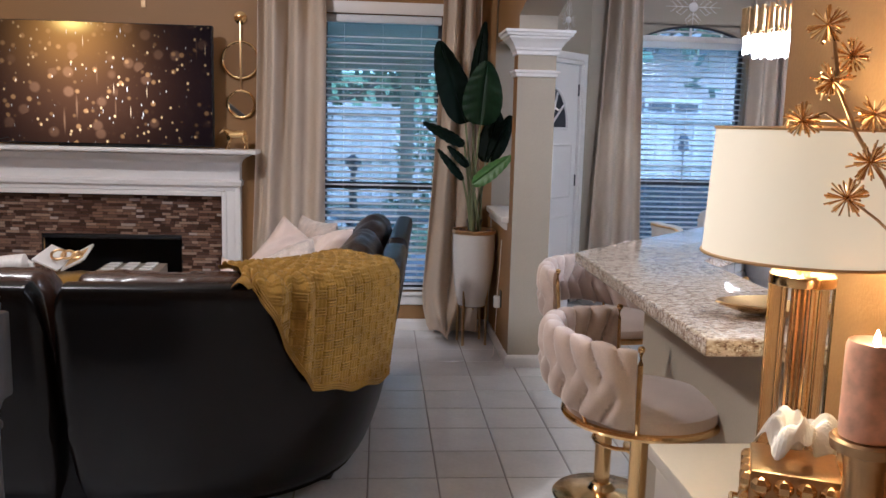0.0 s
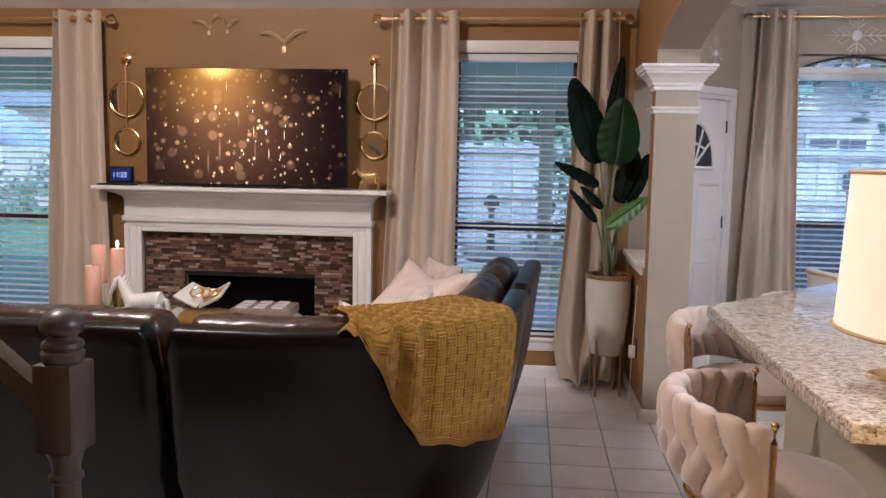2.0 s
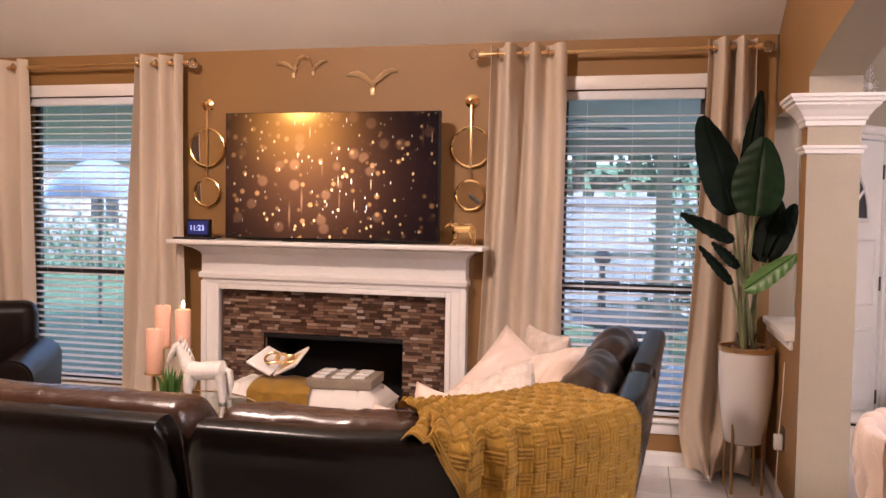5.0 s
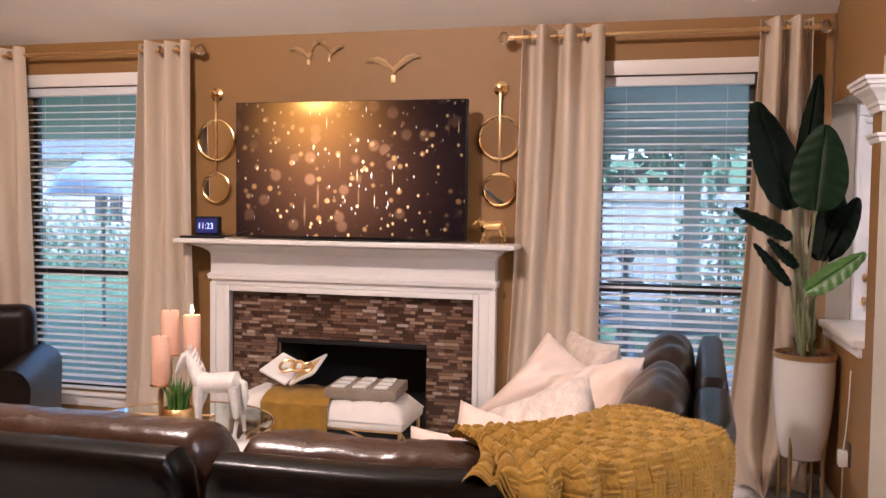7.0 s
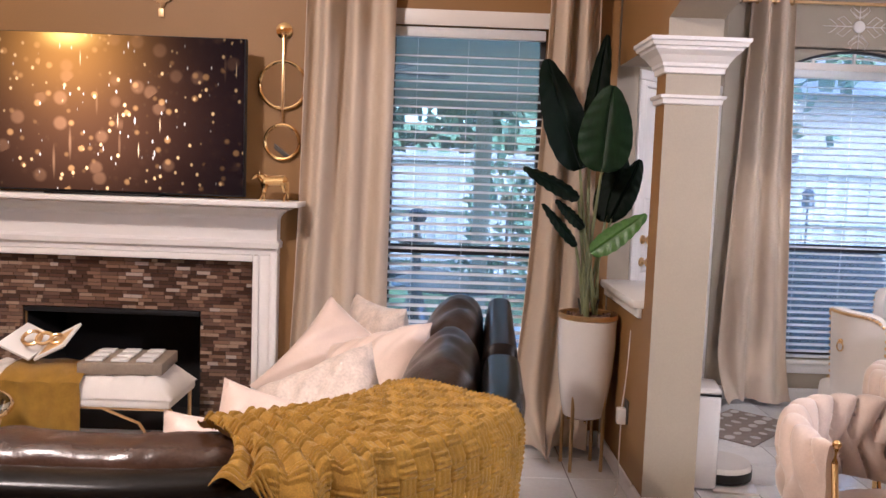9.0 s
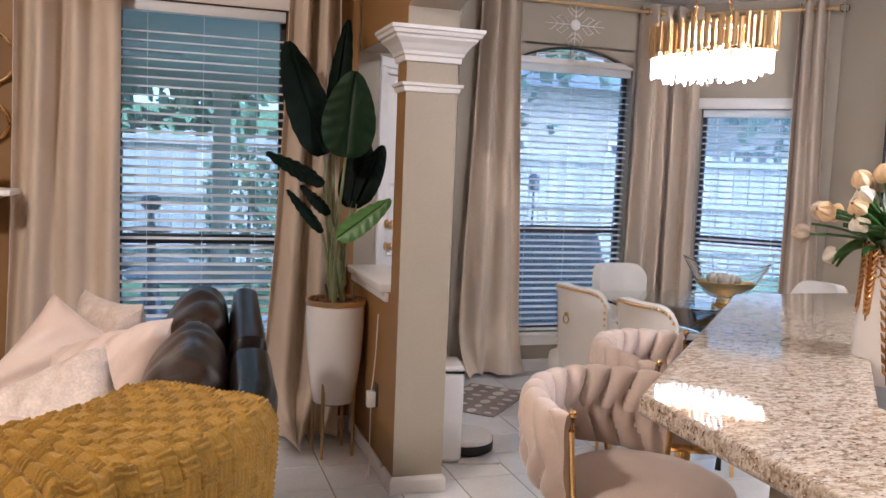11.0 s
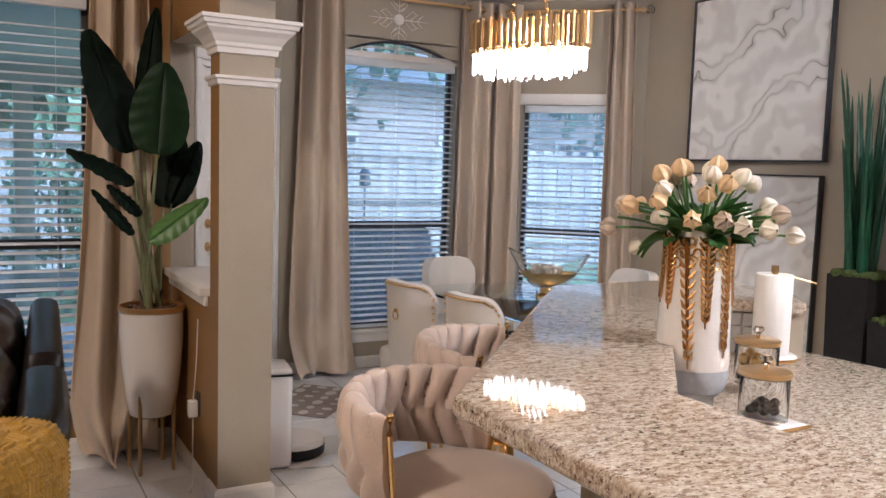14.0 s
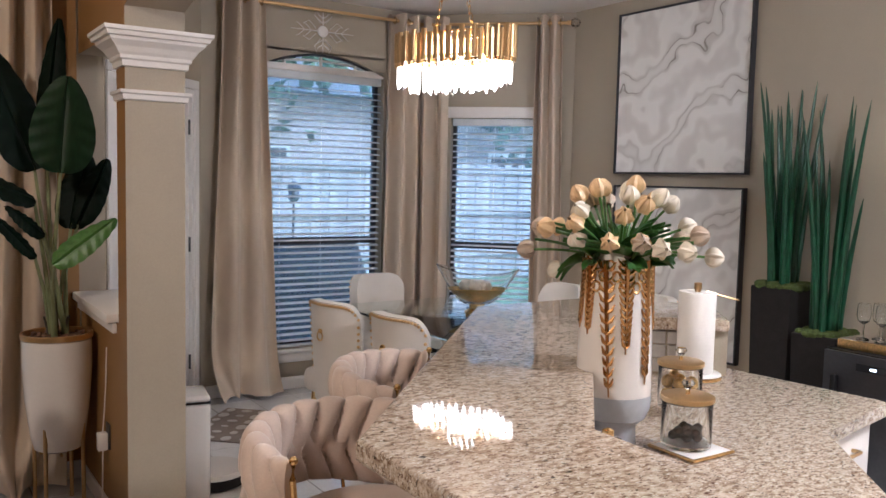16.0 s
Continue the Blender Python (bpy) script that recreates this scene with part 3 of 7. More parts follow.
part("half_wall_baseboard", abox(AX0 - 0.014, AX0 - 0.001, 5.318, TVW - 0.02, 0.004, 0.085, 0.004), WHITE, half)


def baseboard(name, m, x0, x1):
    bm = bmesh.new()
    rings(bm, [[(x, 0, 0.002), (x, -0.014, 0.002), (x, -0.014, 0.07), (x, -0.008, 0.088), (x, 0, 0.09)] for x in (x0, x1)])
    ob = finish(name, bm, WHITE)
    ob.matrix_world = m
    tagged(ob, "white painted baseboard along the wall", "baseboard", kind="structure")


baseboard("baseboard", pose(LX, TVW - 0.002, 0), 0.02, -2.95 - LX)
baseboard("baseboard", pose(LX, TVW - 0.002, 0), -0.85 - LX, 0.855 - LX)
baseboard("baseboard", pose(1.85, W3Y - 0.002, 0), 0.03, 1.74)
baseboard("baseboard", B45 @ pose(0, -0.002, 0), 0.02, 1.2)
baseboard("baseboard", pose(PX - 0.002, 6.45, 0, rz=-90), 0.02, 4.0)
baseboard("baseboard", D45 @ pose(0, -0.002, 0), 0.02, 0.18)
baseboard("baseboard", pose(AX0 - 0.002, 1.6, 0, rz=-90), 0.0, 4.1)

# ceilings
bm = bmesh.new()
yr, zr = 1.6, 2.64 + VAULT * (TVW - 1.6)
for a, b in (((TVW, 2.64), (yr, zr)), ((yr, zr), (-2.6, zr))):
    vs = [bm.verts.new(p) for p in ((LX, a[0], a[1]), (AX0 - 0.002, a[0], a[1]), (AX0 - 0.002, b[0], b[1]), (LX, b[0], b[1]))]
    f = bm.faces.new(vs)
r = bmesh.ops.extrude_face_region(bm, geom=bm.faces[:])
bmesh.ops.translate(bm, verts=[v for v in r["geom"] if isinstance(v, bmesh.types.BMVert)], vec=(0, 0, 0.12))
tagged(finish("ceiling", bm, CEIL), "white painted vaulted ceiling", "ceiling", kind="structure")
tagged(finish("ceiling", abox(AX1 + 0.002, PX + 0.1, -2.6, 7.45, DINCEIL, DINCEIL + 0.1), CEIL), "white flat ceiling over kitchen and dining nook", "ceiling", kind="structure")

# windows
def slat_mesh(w):
    bm = bmesh.new()
    prof = [(-0.024, -0.001), (-0.012, 0.002), (0.012, 0.002), (0.024, -0.001), (0.012, 0.0045), (-0.012, 0.0045)]
    rings(bm, [[(x, y, z) for y, z in prof] for x in (0.0, w)])
    return bm


def window(name, m, x0, x1, z0, z1, rail_z, arch=0.0, tilt=12, head=True, step=0.0465):
    """A framed sash window with a pane, sill and slatted blind; local y = 0 is the inner wall face."""
    win = tagged(new(name), "white framed window with half-open slatted blind", "window", kind="structure")
    win.matrix_world = m
    w = x1 - x0
    zt = z1 - arch
    def frame_bar(nm, *b, material=DARKFRAME):
        return part(nm, abox(*b, bevel=0.004), material, win, smooth=False)
    frame_bar("jamb", x0, x0 + 0.03, 0.09, 0.14, z0, zt)
    frame_bar("jamb", x1 - 0.03, x1, 0.09, 0.14, z0, zt)
    frame_bar("lower_rail", x0 + 0.031, x1 - 0.031, 0.09, 0.14, z0, z0 + 0.05)
    frame_bar("meeting_rail", x0 + 0.031, x1 - 0.031, 0.085, 0.145, rail_z - 0.025, rail_z + 0.025)
    frame_bar("upper_rail", x0 + 0.031, x1 - 0.031, 0.09, 0.14, zt - 0.04, zt)
    p = part("pane", abox(x0 + 0.031, x1 - 0.031, 0.112, 0.118, z0 + 0.05, rail_z - 0.026), PANE, win, smooth=False)
    p.visible_shadow = False
    p = part("pane", abox(x0 + 0.031, x1 - 0.031, 0.112, 0.118, rail_z + 0.026, zt - 0.041), PANE, win, smooth=False)
    p.visible_shadow = False
    part("sill", abox(x0 - 0.05, x1 + 0.05, -0.035, 0.085, z0 - 0.028, z0 - 0.002, 0.006), WHITE, win)
    part("apron", abox(x0 - 0.03, x1 + 0.03, -0.014, -0.001, z0 - 0.10, z0 - 0.029, 0.004), WHITE, win)
    if head:
        part("head_trim", abox(x0 - 0.03, x1 + 0.03, -0.016, -0.001, zt, zt + 0.085, 0.005), WHITE, win)
    part("head_rail", abox(x0 + 0.012, x1 - 0.012, 0.012, 0.062, zt - 0.06, zt - 0.004, 0.004), SLAT, win)
    part("bottom_rail", abox(x0 + 0.015, x1 - 0.015, 0.014, 0.062, z0 + 0.008, z0 + 0.026, 0.004), SLAT, win)
    first = None
    n = int((zt - 0.075 - z0 - 0.05) / step)
    for i in range(n):
        lm = pose(x0 + 0.015, 0.038, z0 + 0.055 + i * step, rx=tilt + 1.5 * math.sin(i * 2.3))
        if first is None:
            first = part("slat", slat_mesh(w - 0.03), SLAT, win, smooth=False)
            first.matrix_local = lm
        else:
            again("slat", first, win, lm)
    for fx in (0.18, 0.5, 0.82):
        part("ladder_cord", atube([(x0 + w * fx, 0.012, z0 + 0.02), (x0 + w * fx, 0.012, zt - 0.05)], 0.0012, 5), SLAT, win)
    if arch:
        c = (x0 + x1) / 2
        R = (w * w / 4 + arch * arch) / (2 * arch)
        def az(x):
            return zt + math.sqrt(max(0, R * R - (x - c) ** 2)) - (R - arch)
        bm = bmesh.new()
        N = 24
        pts = [(x0 - 0.001 + (w + 0.002) * i / N) for i in range(N + 1)]
        lo = [[bm.verts.new((x, y, az(x) if i not in (0, N) else zt + 0.002)) for i, x in enumerate(pts)] for y in (0.0, 0.16)]
        hi = [[bm.verts.new((x, y, z1 + 0.012)) for x in pts] for y in (0.0, 0.16)]
        for i in range(N):
            bm.faces.new((lo[0][i], lo[0][i + 1], hi[0][i + 1], hi[0][i]))
            bm.faces.new((lo[0][i], lo[1][i], lo[1][i + 1], lo[0][i + 1]))
            bm.faces.new((lo[1][i], hi[1][i], hi[1][i + 1], lo[1][i + 1]))
        part("arch_filler", bm, GREIGE, win, "greige wall above the arched light")
        part("transom", abox(x0, x1, 0.0, 0.10, zt - 0.004, zt + 0.045, 0.004), WHITE, win)
        part("arch_rim", atube([(x, 0.03, az(x) - 0.008) for x in pts[1:-1]], 0.011, 6), DARKFRAME, win)
        part("arch_rail", atube([(x, 0.06, zt + 0.09 - 0.05 * ((x - c) / (w / 2)) ** 2) for x in pts[2:-2]], 0.010, 6), WHITE, win)
        for fx in (0.22, 0.5, 0.78):
            x = x0 + w * fx
            part("muntin", abox(x - 0.009, x + 0.009, 0.03, 0.055, zt + 0.046, az(x) - 0.015, 0.002), WHITE, win)
        bm = bmesh.new()
        vs = [bm.verts.new((x, 0.11, az(x))) for x in pts] + [bm.verts.new((x, 0.11, zt)) for x in pts[::-1]]
        bm.faces.new(vs)
        p = part("arch_pane", bm, PANE, win, smooth=False)
        p.visible_shadow = False
    return win


window("window_1", pose(0, TVW, 0), *W1, 1.07)
window("window_2", pose(0, TVW, 0), *W2, 1.09)
window("window_3", pose(0, W3Y, 0), *W3, 1.09, arch=0.135, head=False)
window("window_4", B45, *W4, 1.05)

# back door
door = tagged(new("door_1"), "white panelled back door with fan light", "door", kind="structure")
door.matrix_world = D45
a, b = DOOR
part("door_frame", abox(a + 0.001, a + 0.035, -0.012, 0.12, 0.003, 2.094, 0.004), WHITE, door)
part("door_frame", abox(b - 0.035, b - 0.001, -0.012, 0.12, 0.003, 2.094, 0.004), WHITE, door)
part("door_frame", abox(a + 0.001, b - 0.001, -0.012, 0.12, 2.095, 2.129, 0.004), WHITE, door)
part("casing", abox(a - 0.055, a - 0.001, -0.018, -0.001, 0.003, 2.13, 0.005), WHITE, door)
part("casing", abox(b + 0.001, b + 0.055, -0.018, -0.001, 0.003, 2.13, 0.005), WHITE, door)
part("casing", abox(a - 0.055, b + 0.055, -0.018, -0.001, 2.131, 2.19, 0.005), WHITE, door)
leaf = part("door_leaf", abox(a + 0.038, b - 0.038, 0.012, 0.056, 0.02, 2.09, 0.003), WHITE, door)
mid = (a + b) / 2
for px in (mid - 0.21, mid + 0.21):
    for z0, z1 in ((0.22, 0.80), (0.95, 1.42)):
        fr2 = square_rings([(-0.0, 0.001), (-0.012, 0.010), (-0.024, 0.003), (-0.05, 0.009), (-0.06, 0.009)], (0, 0), (0.155, (z1 - z0) / 2))
        bmesh.ops.transform(fr2, matrix=pose(px, 0.012, (z0 + z1) / 2, rx=90), verts=fr2.verts)
        part("panel", fr2, WHITE, leaf)
fan = bmesh.new()
pts = [(0.0 + 0.25 * math.cos(math.pi * i / 14), 0.34 * math.sin(math.pi * i / 14)) for i in range(15)]
vs = [fan.verts.new((mid + x, 0.008, 1.55 + z)) for x, z in pts]
fan.faces.new(vs)
part("fan_light", fan, DARKFRAME, leaf, "dark fan light glass", smooth=False)
part("fan_rim", atube([(mid + x * 1.03, 0.006, 1.55 + z * 1.03) for x, z in pts] + [(mid - 0.257, 0.006, 1.545), (mid + 0.257, 0.006, 1.545)], 0.016, 6), WHITE, leaf)
for an in (36, 66, 114, 144):
    an = radians(an)
    part("fan_bar", atube([(mid, 0.006, 1.56), (mid + 0.24 * math.cos(an), 0.006, 1.55 + 0.33 * math.sin(an))], 0.011, 6), WHITE, leaf)
part("fan_bar", atube([(mid - 0.12, 0.006, 1.70), (mid, 0.006, 1.74), (mid + 0.12, 0.006, 1.70)], 0.010, 6), WHITE, leaf)
for z, mt in ((1.02, GOLDD), (1.16, GOLDD)):
    kn = turned([(0.028, 0), (0.028, 0.008), (0.012, 0.012), (0.012, 0.03), (0.026, 0.042), (0.027, 0.055), (0.012, 0.066)], 16)
    bmesh.ops.transform(kn, matrix=pose(a + 0.10, 0.011, z, rx=90), verts=kn.verts)
    part("knob", kn, mt, leaf, "brass door knob")
for z in (0.30, 1.10, 1.88):
    part("hinge", abox(b - 0.044, b - 0.026, 0.0, 0.012, z - 0.05, z + 0.05, 0.002), STEELD, door)
part("sweep", abox(a + 0.04, b - 0.04, 0.004, 0.011, 0.006, 0.035), BLACK, door)



# curtains on rods
def curtain(m, w_top, w_bot, ztop, zbot, folds, label, lean=0.0, puddle=0.0, amp=0.068, seed=0, width_mid=None):
    """A grommet curtain hanging from local z = ztop, along local x from 0 at its top; local -y faces the room."""
    c = thing("curtain", label, "curtain", m, "beige curtains on gold rods")
    rnd = random.Random(seed)
    ph = [rnd.uniform(-0.5, 0.5) for _ in range(9)]

    def fn(u, v):
        e = v ** 1.4
        w = w_top + (w_bot - w_top) * e
        z = ztop + (zbot - ztop) * v
        x = lean * e + w * (u + 0.010 * math.sin(6 * v + ph[0] * 6 + u * 9) * (0.3 + v))
        a = amp * (1 - 0.25 * v) * (1 + 0.35 * math.sin(5 * u + 3 * ph[1] + 1.5 * v))
        s = math.sin(2 * math.pi * folds * u + 0.7 * math.sin(2.2 * v + ph[2] * 5) * v)
        y = a * math.copysign(abs(s) ** 0.75, s) + 0.01 * math.sin(9 * v + 14 * u) * v
        if puddle and v > 0.86:
            q = (v - 0.86) / 0.14
            z = max(zbot + 0.012 + 0.02 * abs(math.sin(11 * u + 3)), z + 0.03 * q * math.sin(13 * u))
            y -= puddle * q * q * (0.7 + 0.5 * math.sin(7 * u + ph[3] * 4))
            x += puddle * 0.4 * q * q * math.sin(5 * u + 1)
        return (x, y, z)
    part("panel", surface(fn, 26 * max(2, int(folds)), 46, 0.004), CURTAIN, c)
    ring = None
    n = int(folds * 2)
    for i in range(n):
        u = (i + 0.5) / n
        x = w_top * u
        mm = pose(x, 0, ztop - 0.05, ry=90) @ Matrix.Diagonal((1, 0.9, 1, 1))
        if ring is None:
            pts = [(0.024 * math.cos(k * math.pi / 8), 0.024 * math.sin(k * math.pi / 8), 0) for k in range(16)]
            ring = part("grommet", atube(pts, 0.0055, 6, closed=True), BRONZE, c)
            ring.matrix_local = mm
        else:
            again("grommet", ring, c, mm)
    return c


def rod(m, length, label, ends=(True, True)):
    r = thing("curtain_rod", label, "curtain rod", m)
    part("pole", atube([(0, 0, 0), (length, 0, 0)], 0.0125, 12), GOLDD, r)
    for x, s, on in ((0, -1, ends[0]), (length, 1, ends[1])):
        if not on:
            continue
        part("collar", atube([(x, 0, 0), (x + s * 0.03, 0, 0)], 0.018, 12), GOLDD, r)
        bm = bmesh.new()
        ball(bm, (x + s * 0.062, 0, 0), 0.036, 8, 6)
        fin = part("finial", bm, CRYSTALC, r, "clear faceted crystal finial", smooth=False)
        part("bracket", atube([(x - s * 0.05, 0.0, 0), (x - s * 0.05, 0.10, 0.0)], 0.009, 8), GOLDD, r)
    return r


CY = TVW - 0.105
RODL = "brushed gold curtain rod with crystal ball finials"
CURL = "beige linen grommet curtain panel hanging to the floor"
rod(pose(-4.75, CY, 2.545), 1.78, RODL)
rod(pose(-0.885, CY, 2.548), 1.62, RODL)
curtain(pose(-4.72, CY, 0), 0.50, 0.56, 2.60, 0.02, 3, CURL, 0.02, seed=1)
curtain(pose(-3.35, CY, 0), 0.37, 0.56, 2.60, 0.02, 3, CURL, -0.13, seed=2)
curtain(pose(-0.835, CY, 0), 0.47, 0.56, 2.60, 0.02, 3, CURL, -0.09, seed=3)
curtain(pose(0.465, CY, 0), 0.27, 0.44, 2.60, 0.012, 2.5, "beige linen curtain panel puddled on the tile floor", -0.13, puddle=0.24, amp=0.064, seed=4)
rod(pose(1.93, W3Y - 0.10, 2.765), 1.66, RODL)
curtain(pose(1.97, W3Y - 0.10, 0), 0.30, 0.52, 2.815, 0.012, 2.5, "beige linen curtain panel flaring onto the tile floor", -0.10, puddle=0.14, amp=0.064, seed=5)
curtain(pose(3.27, W3Y - 0.10, 0), 0.24, 0.27, 2.815, 0.02, 2, CURL, -0.02, seed=6)
rod(B45 @ pose(0.02, -0.10, 2.765), 1.12, RODL)
curtain(B45 @ pose(-0.03, -0.10, 0), 0.27, 0.27, 2.815, 0.02, 2, CURL, 0.02, seed=7)
curtain(B45 @ pose(0.91, -0.10, 0), 0.20, 0.28, 2.815, 0.02, 2.5, CURL, 0.0, amp=0.064, seed=8)


# fireplace
fp = thing("fireplace", "white mantel fireplace with brown stone mosaic surround", "fireplace", pose(-1.91, TVW, 0))
for sx in (-1, 1):
    b = abox(0.82, 0.93, -0.09, -0.002, 0.003, 1.04, 0.004)
    bmesh.ops.scale(b, vec=(sx, 1, 1), verts=b.verts)
    part("pilaster", b, WHITE, fp)
    b = abox(0.800, 0.835, -0.105, -0.091, 0.003, 1.039, 0.005)
    bmesh.ops.scale(b, vec=(sx, 1, 1), verts=b.verts)
    part("inner_bead", b, WHITE, fp)
    b = abox(0.895, 0.935, -0.105, -0.091, 0.003, 1.06, 0.005)
    bmesh.ops.scale(b, vec=(sx, 1, 1), verts=b.verts)
    part("outer_bead", b, WHITE, fp)
part("lintel", abox(-0.93, 0.93, -0.09, -0.002, 1.041, 1.12, 0.004), WHITE, fp)
part("lintel_bead", abox(-0.799, 0.799, -0.105, -0.04, 1.004, 1.039, 0.006), WHITE, fp)
loops = []
for o, d, z in ((0.94, 0.115, 1.08), (0.945, 0.12, 1.11), (0.93, 0.10, 1.125), (0.93, 0.10, 1.235), (0.935, 0.105, 1.25), (0.945, 0.125, 1.265), (0.965, 0.16, 1.283), (1.0, 0.205, 1.297), (1.005, 0.225, 1.302), (1.005, 0.225, 1.315)):
    loops.append([(-o, -0.002, z), (-o, -d, z), (o, -d, z), (o, -0.002, z)])
part("frieze", rings(bmesh.new(), loops), WHITE, fp, smooth=False)
part("mantel_shelf", abox(-1.075, 1.075, -0.315, -0.002, 1.316, 1.345, 0.006), WHITE, fp)
part("surround_back", abox(-0.80, 0.80, -0.025, -0.002, 0.708, 1.003), BLACK, fp, smooth=False)
part("surround_back", abox(-0.80, -0.495, -0.025, -0.002, 0.003, 0.707), BLACK, fp, smooth=False)
part("surround_back", abox(0.498, 0.80, -0.025, -0.002, 0.003, 0.707), BLACK, fp, smooth=False)
# firebox closed in with plain rough black panels
for q in ((-0.50, -0.485, 0.01, 0.5, 0.0, 0.72), (0.485, 0.50, 0.01, 0.5, 0.0, 0.72), (-0.50, 0.50, 0.485, 0.5, 0.0, 0.72), (-0.5, 0.5, 0.01, 0.5, 0.706, 0.72), (-0.5, 0.5, 0.01, 0.5, -0.003, 0.004)):
    part("firebox_panel", abox(*q), FIREBLK, fp, "black firebox lining", smooth=False)
part("firebox_trim", abox(-0.49, 0.49, -0.03, 0.01, 0.675, 0.703, 0.003), BLACK, fp)
rnd = random.Random(5)
meshes = {}
restm = bmesh.new()
RH = 0.0205
count = 0
z = 0.012
rows_ = []
while z < 0.995:
    rows_.append(z)
    z += RH
for z in rows_:
    x = -0.798 + rnd.uniform(-0.04, 0)
    while x < 0.798:
        w = rnd.choice((0.032, 0.045, 0.060, 0.075, 0.095))
        x0, x1 = max(x, -0.798), min(x + w - 0.002, 0.798)
        inhole = z < 0.70 and x1 > -0.495 and x0 < 0.497
        if inhole and x0 < -0.495:
            x1, inhole = -0.496, False
        elif inhole and x1 > 0.497:
            x0, inhole = 0.499, False
        if not inhole and x1 - x0 > 0.012:
            d = rnd.uniform(0.004, 0.010)
            key = round(x1 - x0, 3)
            if count < 300 and z > 0.70:
                count += 1
                if key not in meshes:
                    meshes[key] = part("mosaic_tile", abox(0, key, -0.010, 0, 0, RH - 0.0022, 0.0012, 1), MOSAIC, fp, smooth=False)
                    meshes[key].matrix_local = pose(x0, -0.025 - d + 0.006, z)
                else:
                    again("mosaic_tile", meshes[key], fp, pose(x0, -0.025 - d + 0.006, z))
            else:
                box(restm, x0, x1, -0.026 - d, -0.0245, z, z + RH - 0.0022)
        x += w
tagged(part("mosaic_tiles", restm, MOSAIC, fp, smooth=False), kind="stuff")

# television on the mantel
tv = thing("television", "large flat television with amber bokeh picture on the mantel", "television", pose(-1.874, 5.93, 1.347))
part("screen_body", abox(-0.735, 0.735, -0.014, 0.035, 0.012, 0.842, 0.004), BLACK, tv)
scr = part("screen", abox(-0.727, 0.727, -0.004, 0.0, -0.408, 0.408), TVPIC, tv, smooth=False)
scr.matrix_local = pose(0, -0.016, 0.43)
part("stand_foot", abox(-0.30, 0.30, -0.08, 0.10, 0.0, 0.010, 0.003), BLACK, tv)

# mirrors beside the television
for x in (-2.845, -0.977):
    mr = thing("hanging_mirror", "two round gold-framed mirrors hanging from a gold knob", "mirror", pose(x, TVW - 0.001, 2.27), "gold mirror drops beside the television")
    kn = turned([(0.045, 0.0), (0.045, 0.008), (0.03, 0.016), (0.012, 0.02), (0.012, 0.045), (0.022, 0.05), (0.022, 0.062), (0.008, 0.066)], 20)
    bmesh.ops.transform(kn, matrix=pose(0, 0, 0, rx=90), verts=kn.verts)
    part("knob", kn, GOLD, mr)
    part("strap", abox(-0.006, 0.006, -0.028, -0.024, -0.50, -0.01, 0.001), GOLDD, mr)
    for zc, R in ((-0.295, 0.128), (-0.605, 0.095)):
        ring = [(R * math.cos(k * math.pi / 24), -0.018, zc + R * math.sin(k * math.pi / 24)) for k in range(48)]
        fr3 = part("mirror_frame", atube(ring, 0.009, 8, closed=True), GOLD, mr)
        d = turned([(R, 0.010), (R, 0.016)], 48)
        bmesh.ops.transform(d, matrix=pose(0, 0, zc, rx=90), verts=d.verts)
        part("mirror_glass", d, MIRROR, mr, "round mirror glass", smooth=False)


# metal birds on the wall
def bird(name, where, s, wings, group="gold birds on the wall"):
    b = thing(name, "gold metal flying bird ornament on the wall", "wall ornament", where, group)
    bm = bmesh.new()
    tube(bm, [(0.0, 0, -0.045 * s), (0.005, -0.006, -0.02 * s), (0.01, -0.01, 0.0), (0.018, -0.008, 0.018 * s), (0.036, -0.006, 0.026 * s)], [0.004, 0.014 * s, 0.018 * s, 0.010 * s, 0.002], 8)
    part("body", bm, SATINGOLD, b)
    for sx in (-1, 1):
        pts = wings[0] if sx < 0 else wings[1]
        bm = bmesh.new()
        loops = []
        for i, (px, pz, h) in enumerate(pts):
            loops.append([(px * s, -0.014, (pz + 0.8 * h) * s), (px * s, -0.026, pz * s), (px * s, -0.014, (pz - 1.5 * h) * s), (px * s, -0.006, pz * s)])
        part("wing", rings(bm, loops), SATINGOLD, b)
    bm = bmesh.new()
    box(bm, -0.016 * s, 0.016 * s, -0.010, -0.006, -0.085 * s, -0.035 * s, 0.002)
    part("tail", bm, SATINGOLD, b)


WL = [(0.0, 0.0, 0.012), (-0.05, 0.045, 0.022), (-0.10, 0.07, 0.018), (-0.15, 0.068, 0.013), (-0.185, 0.055, 0.004)]
WR = [(0.0, 0.0, 0.012), (0.05, 0.04, 0.022), (0.09, 0.072, 0.020), (0.14, 0.085, 0.013), (0.185, 0.078, 0.004)]
bird("wall_bird", pose(-1.65, TVW - 0.001, 2.40), 0.95, (WL, WR))
bird("wall_bird", pose(-2.21, TVW - 0.001, 2.50), 0.66, (WL, [(x * 0.7, z * 1.6, h) for x, z, h in WR]))
bird("wall_bird", pose(-2.07, TVW - 0.001, 2.505), 0.55, ([(x * 0.6, z * 1.9, h) for x, z, h in WL], WR))

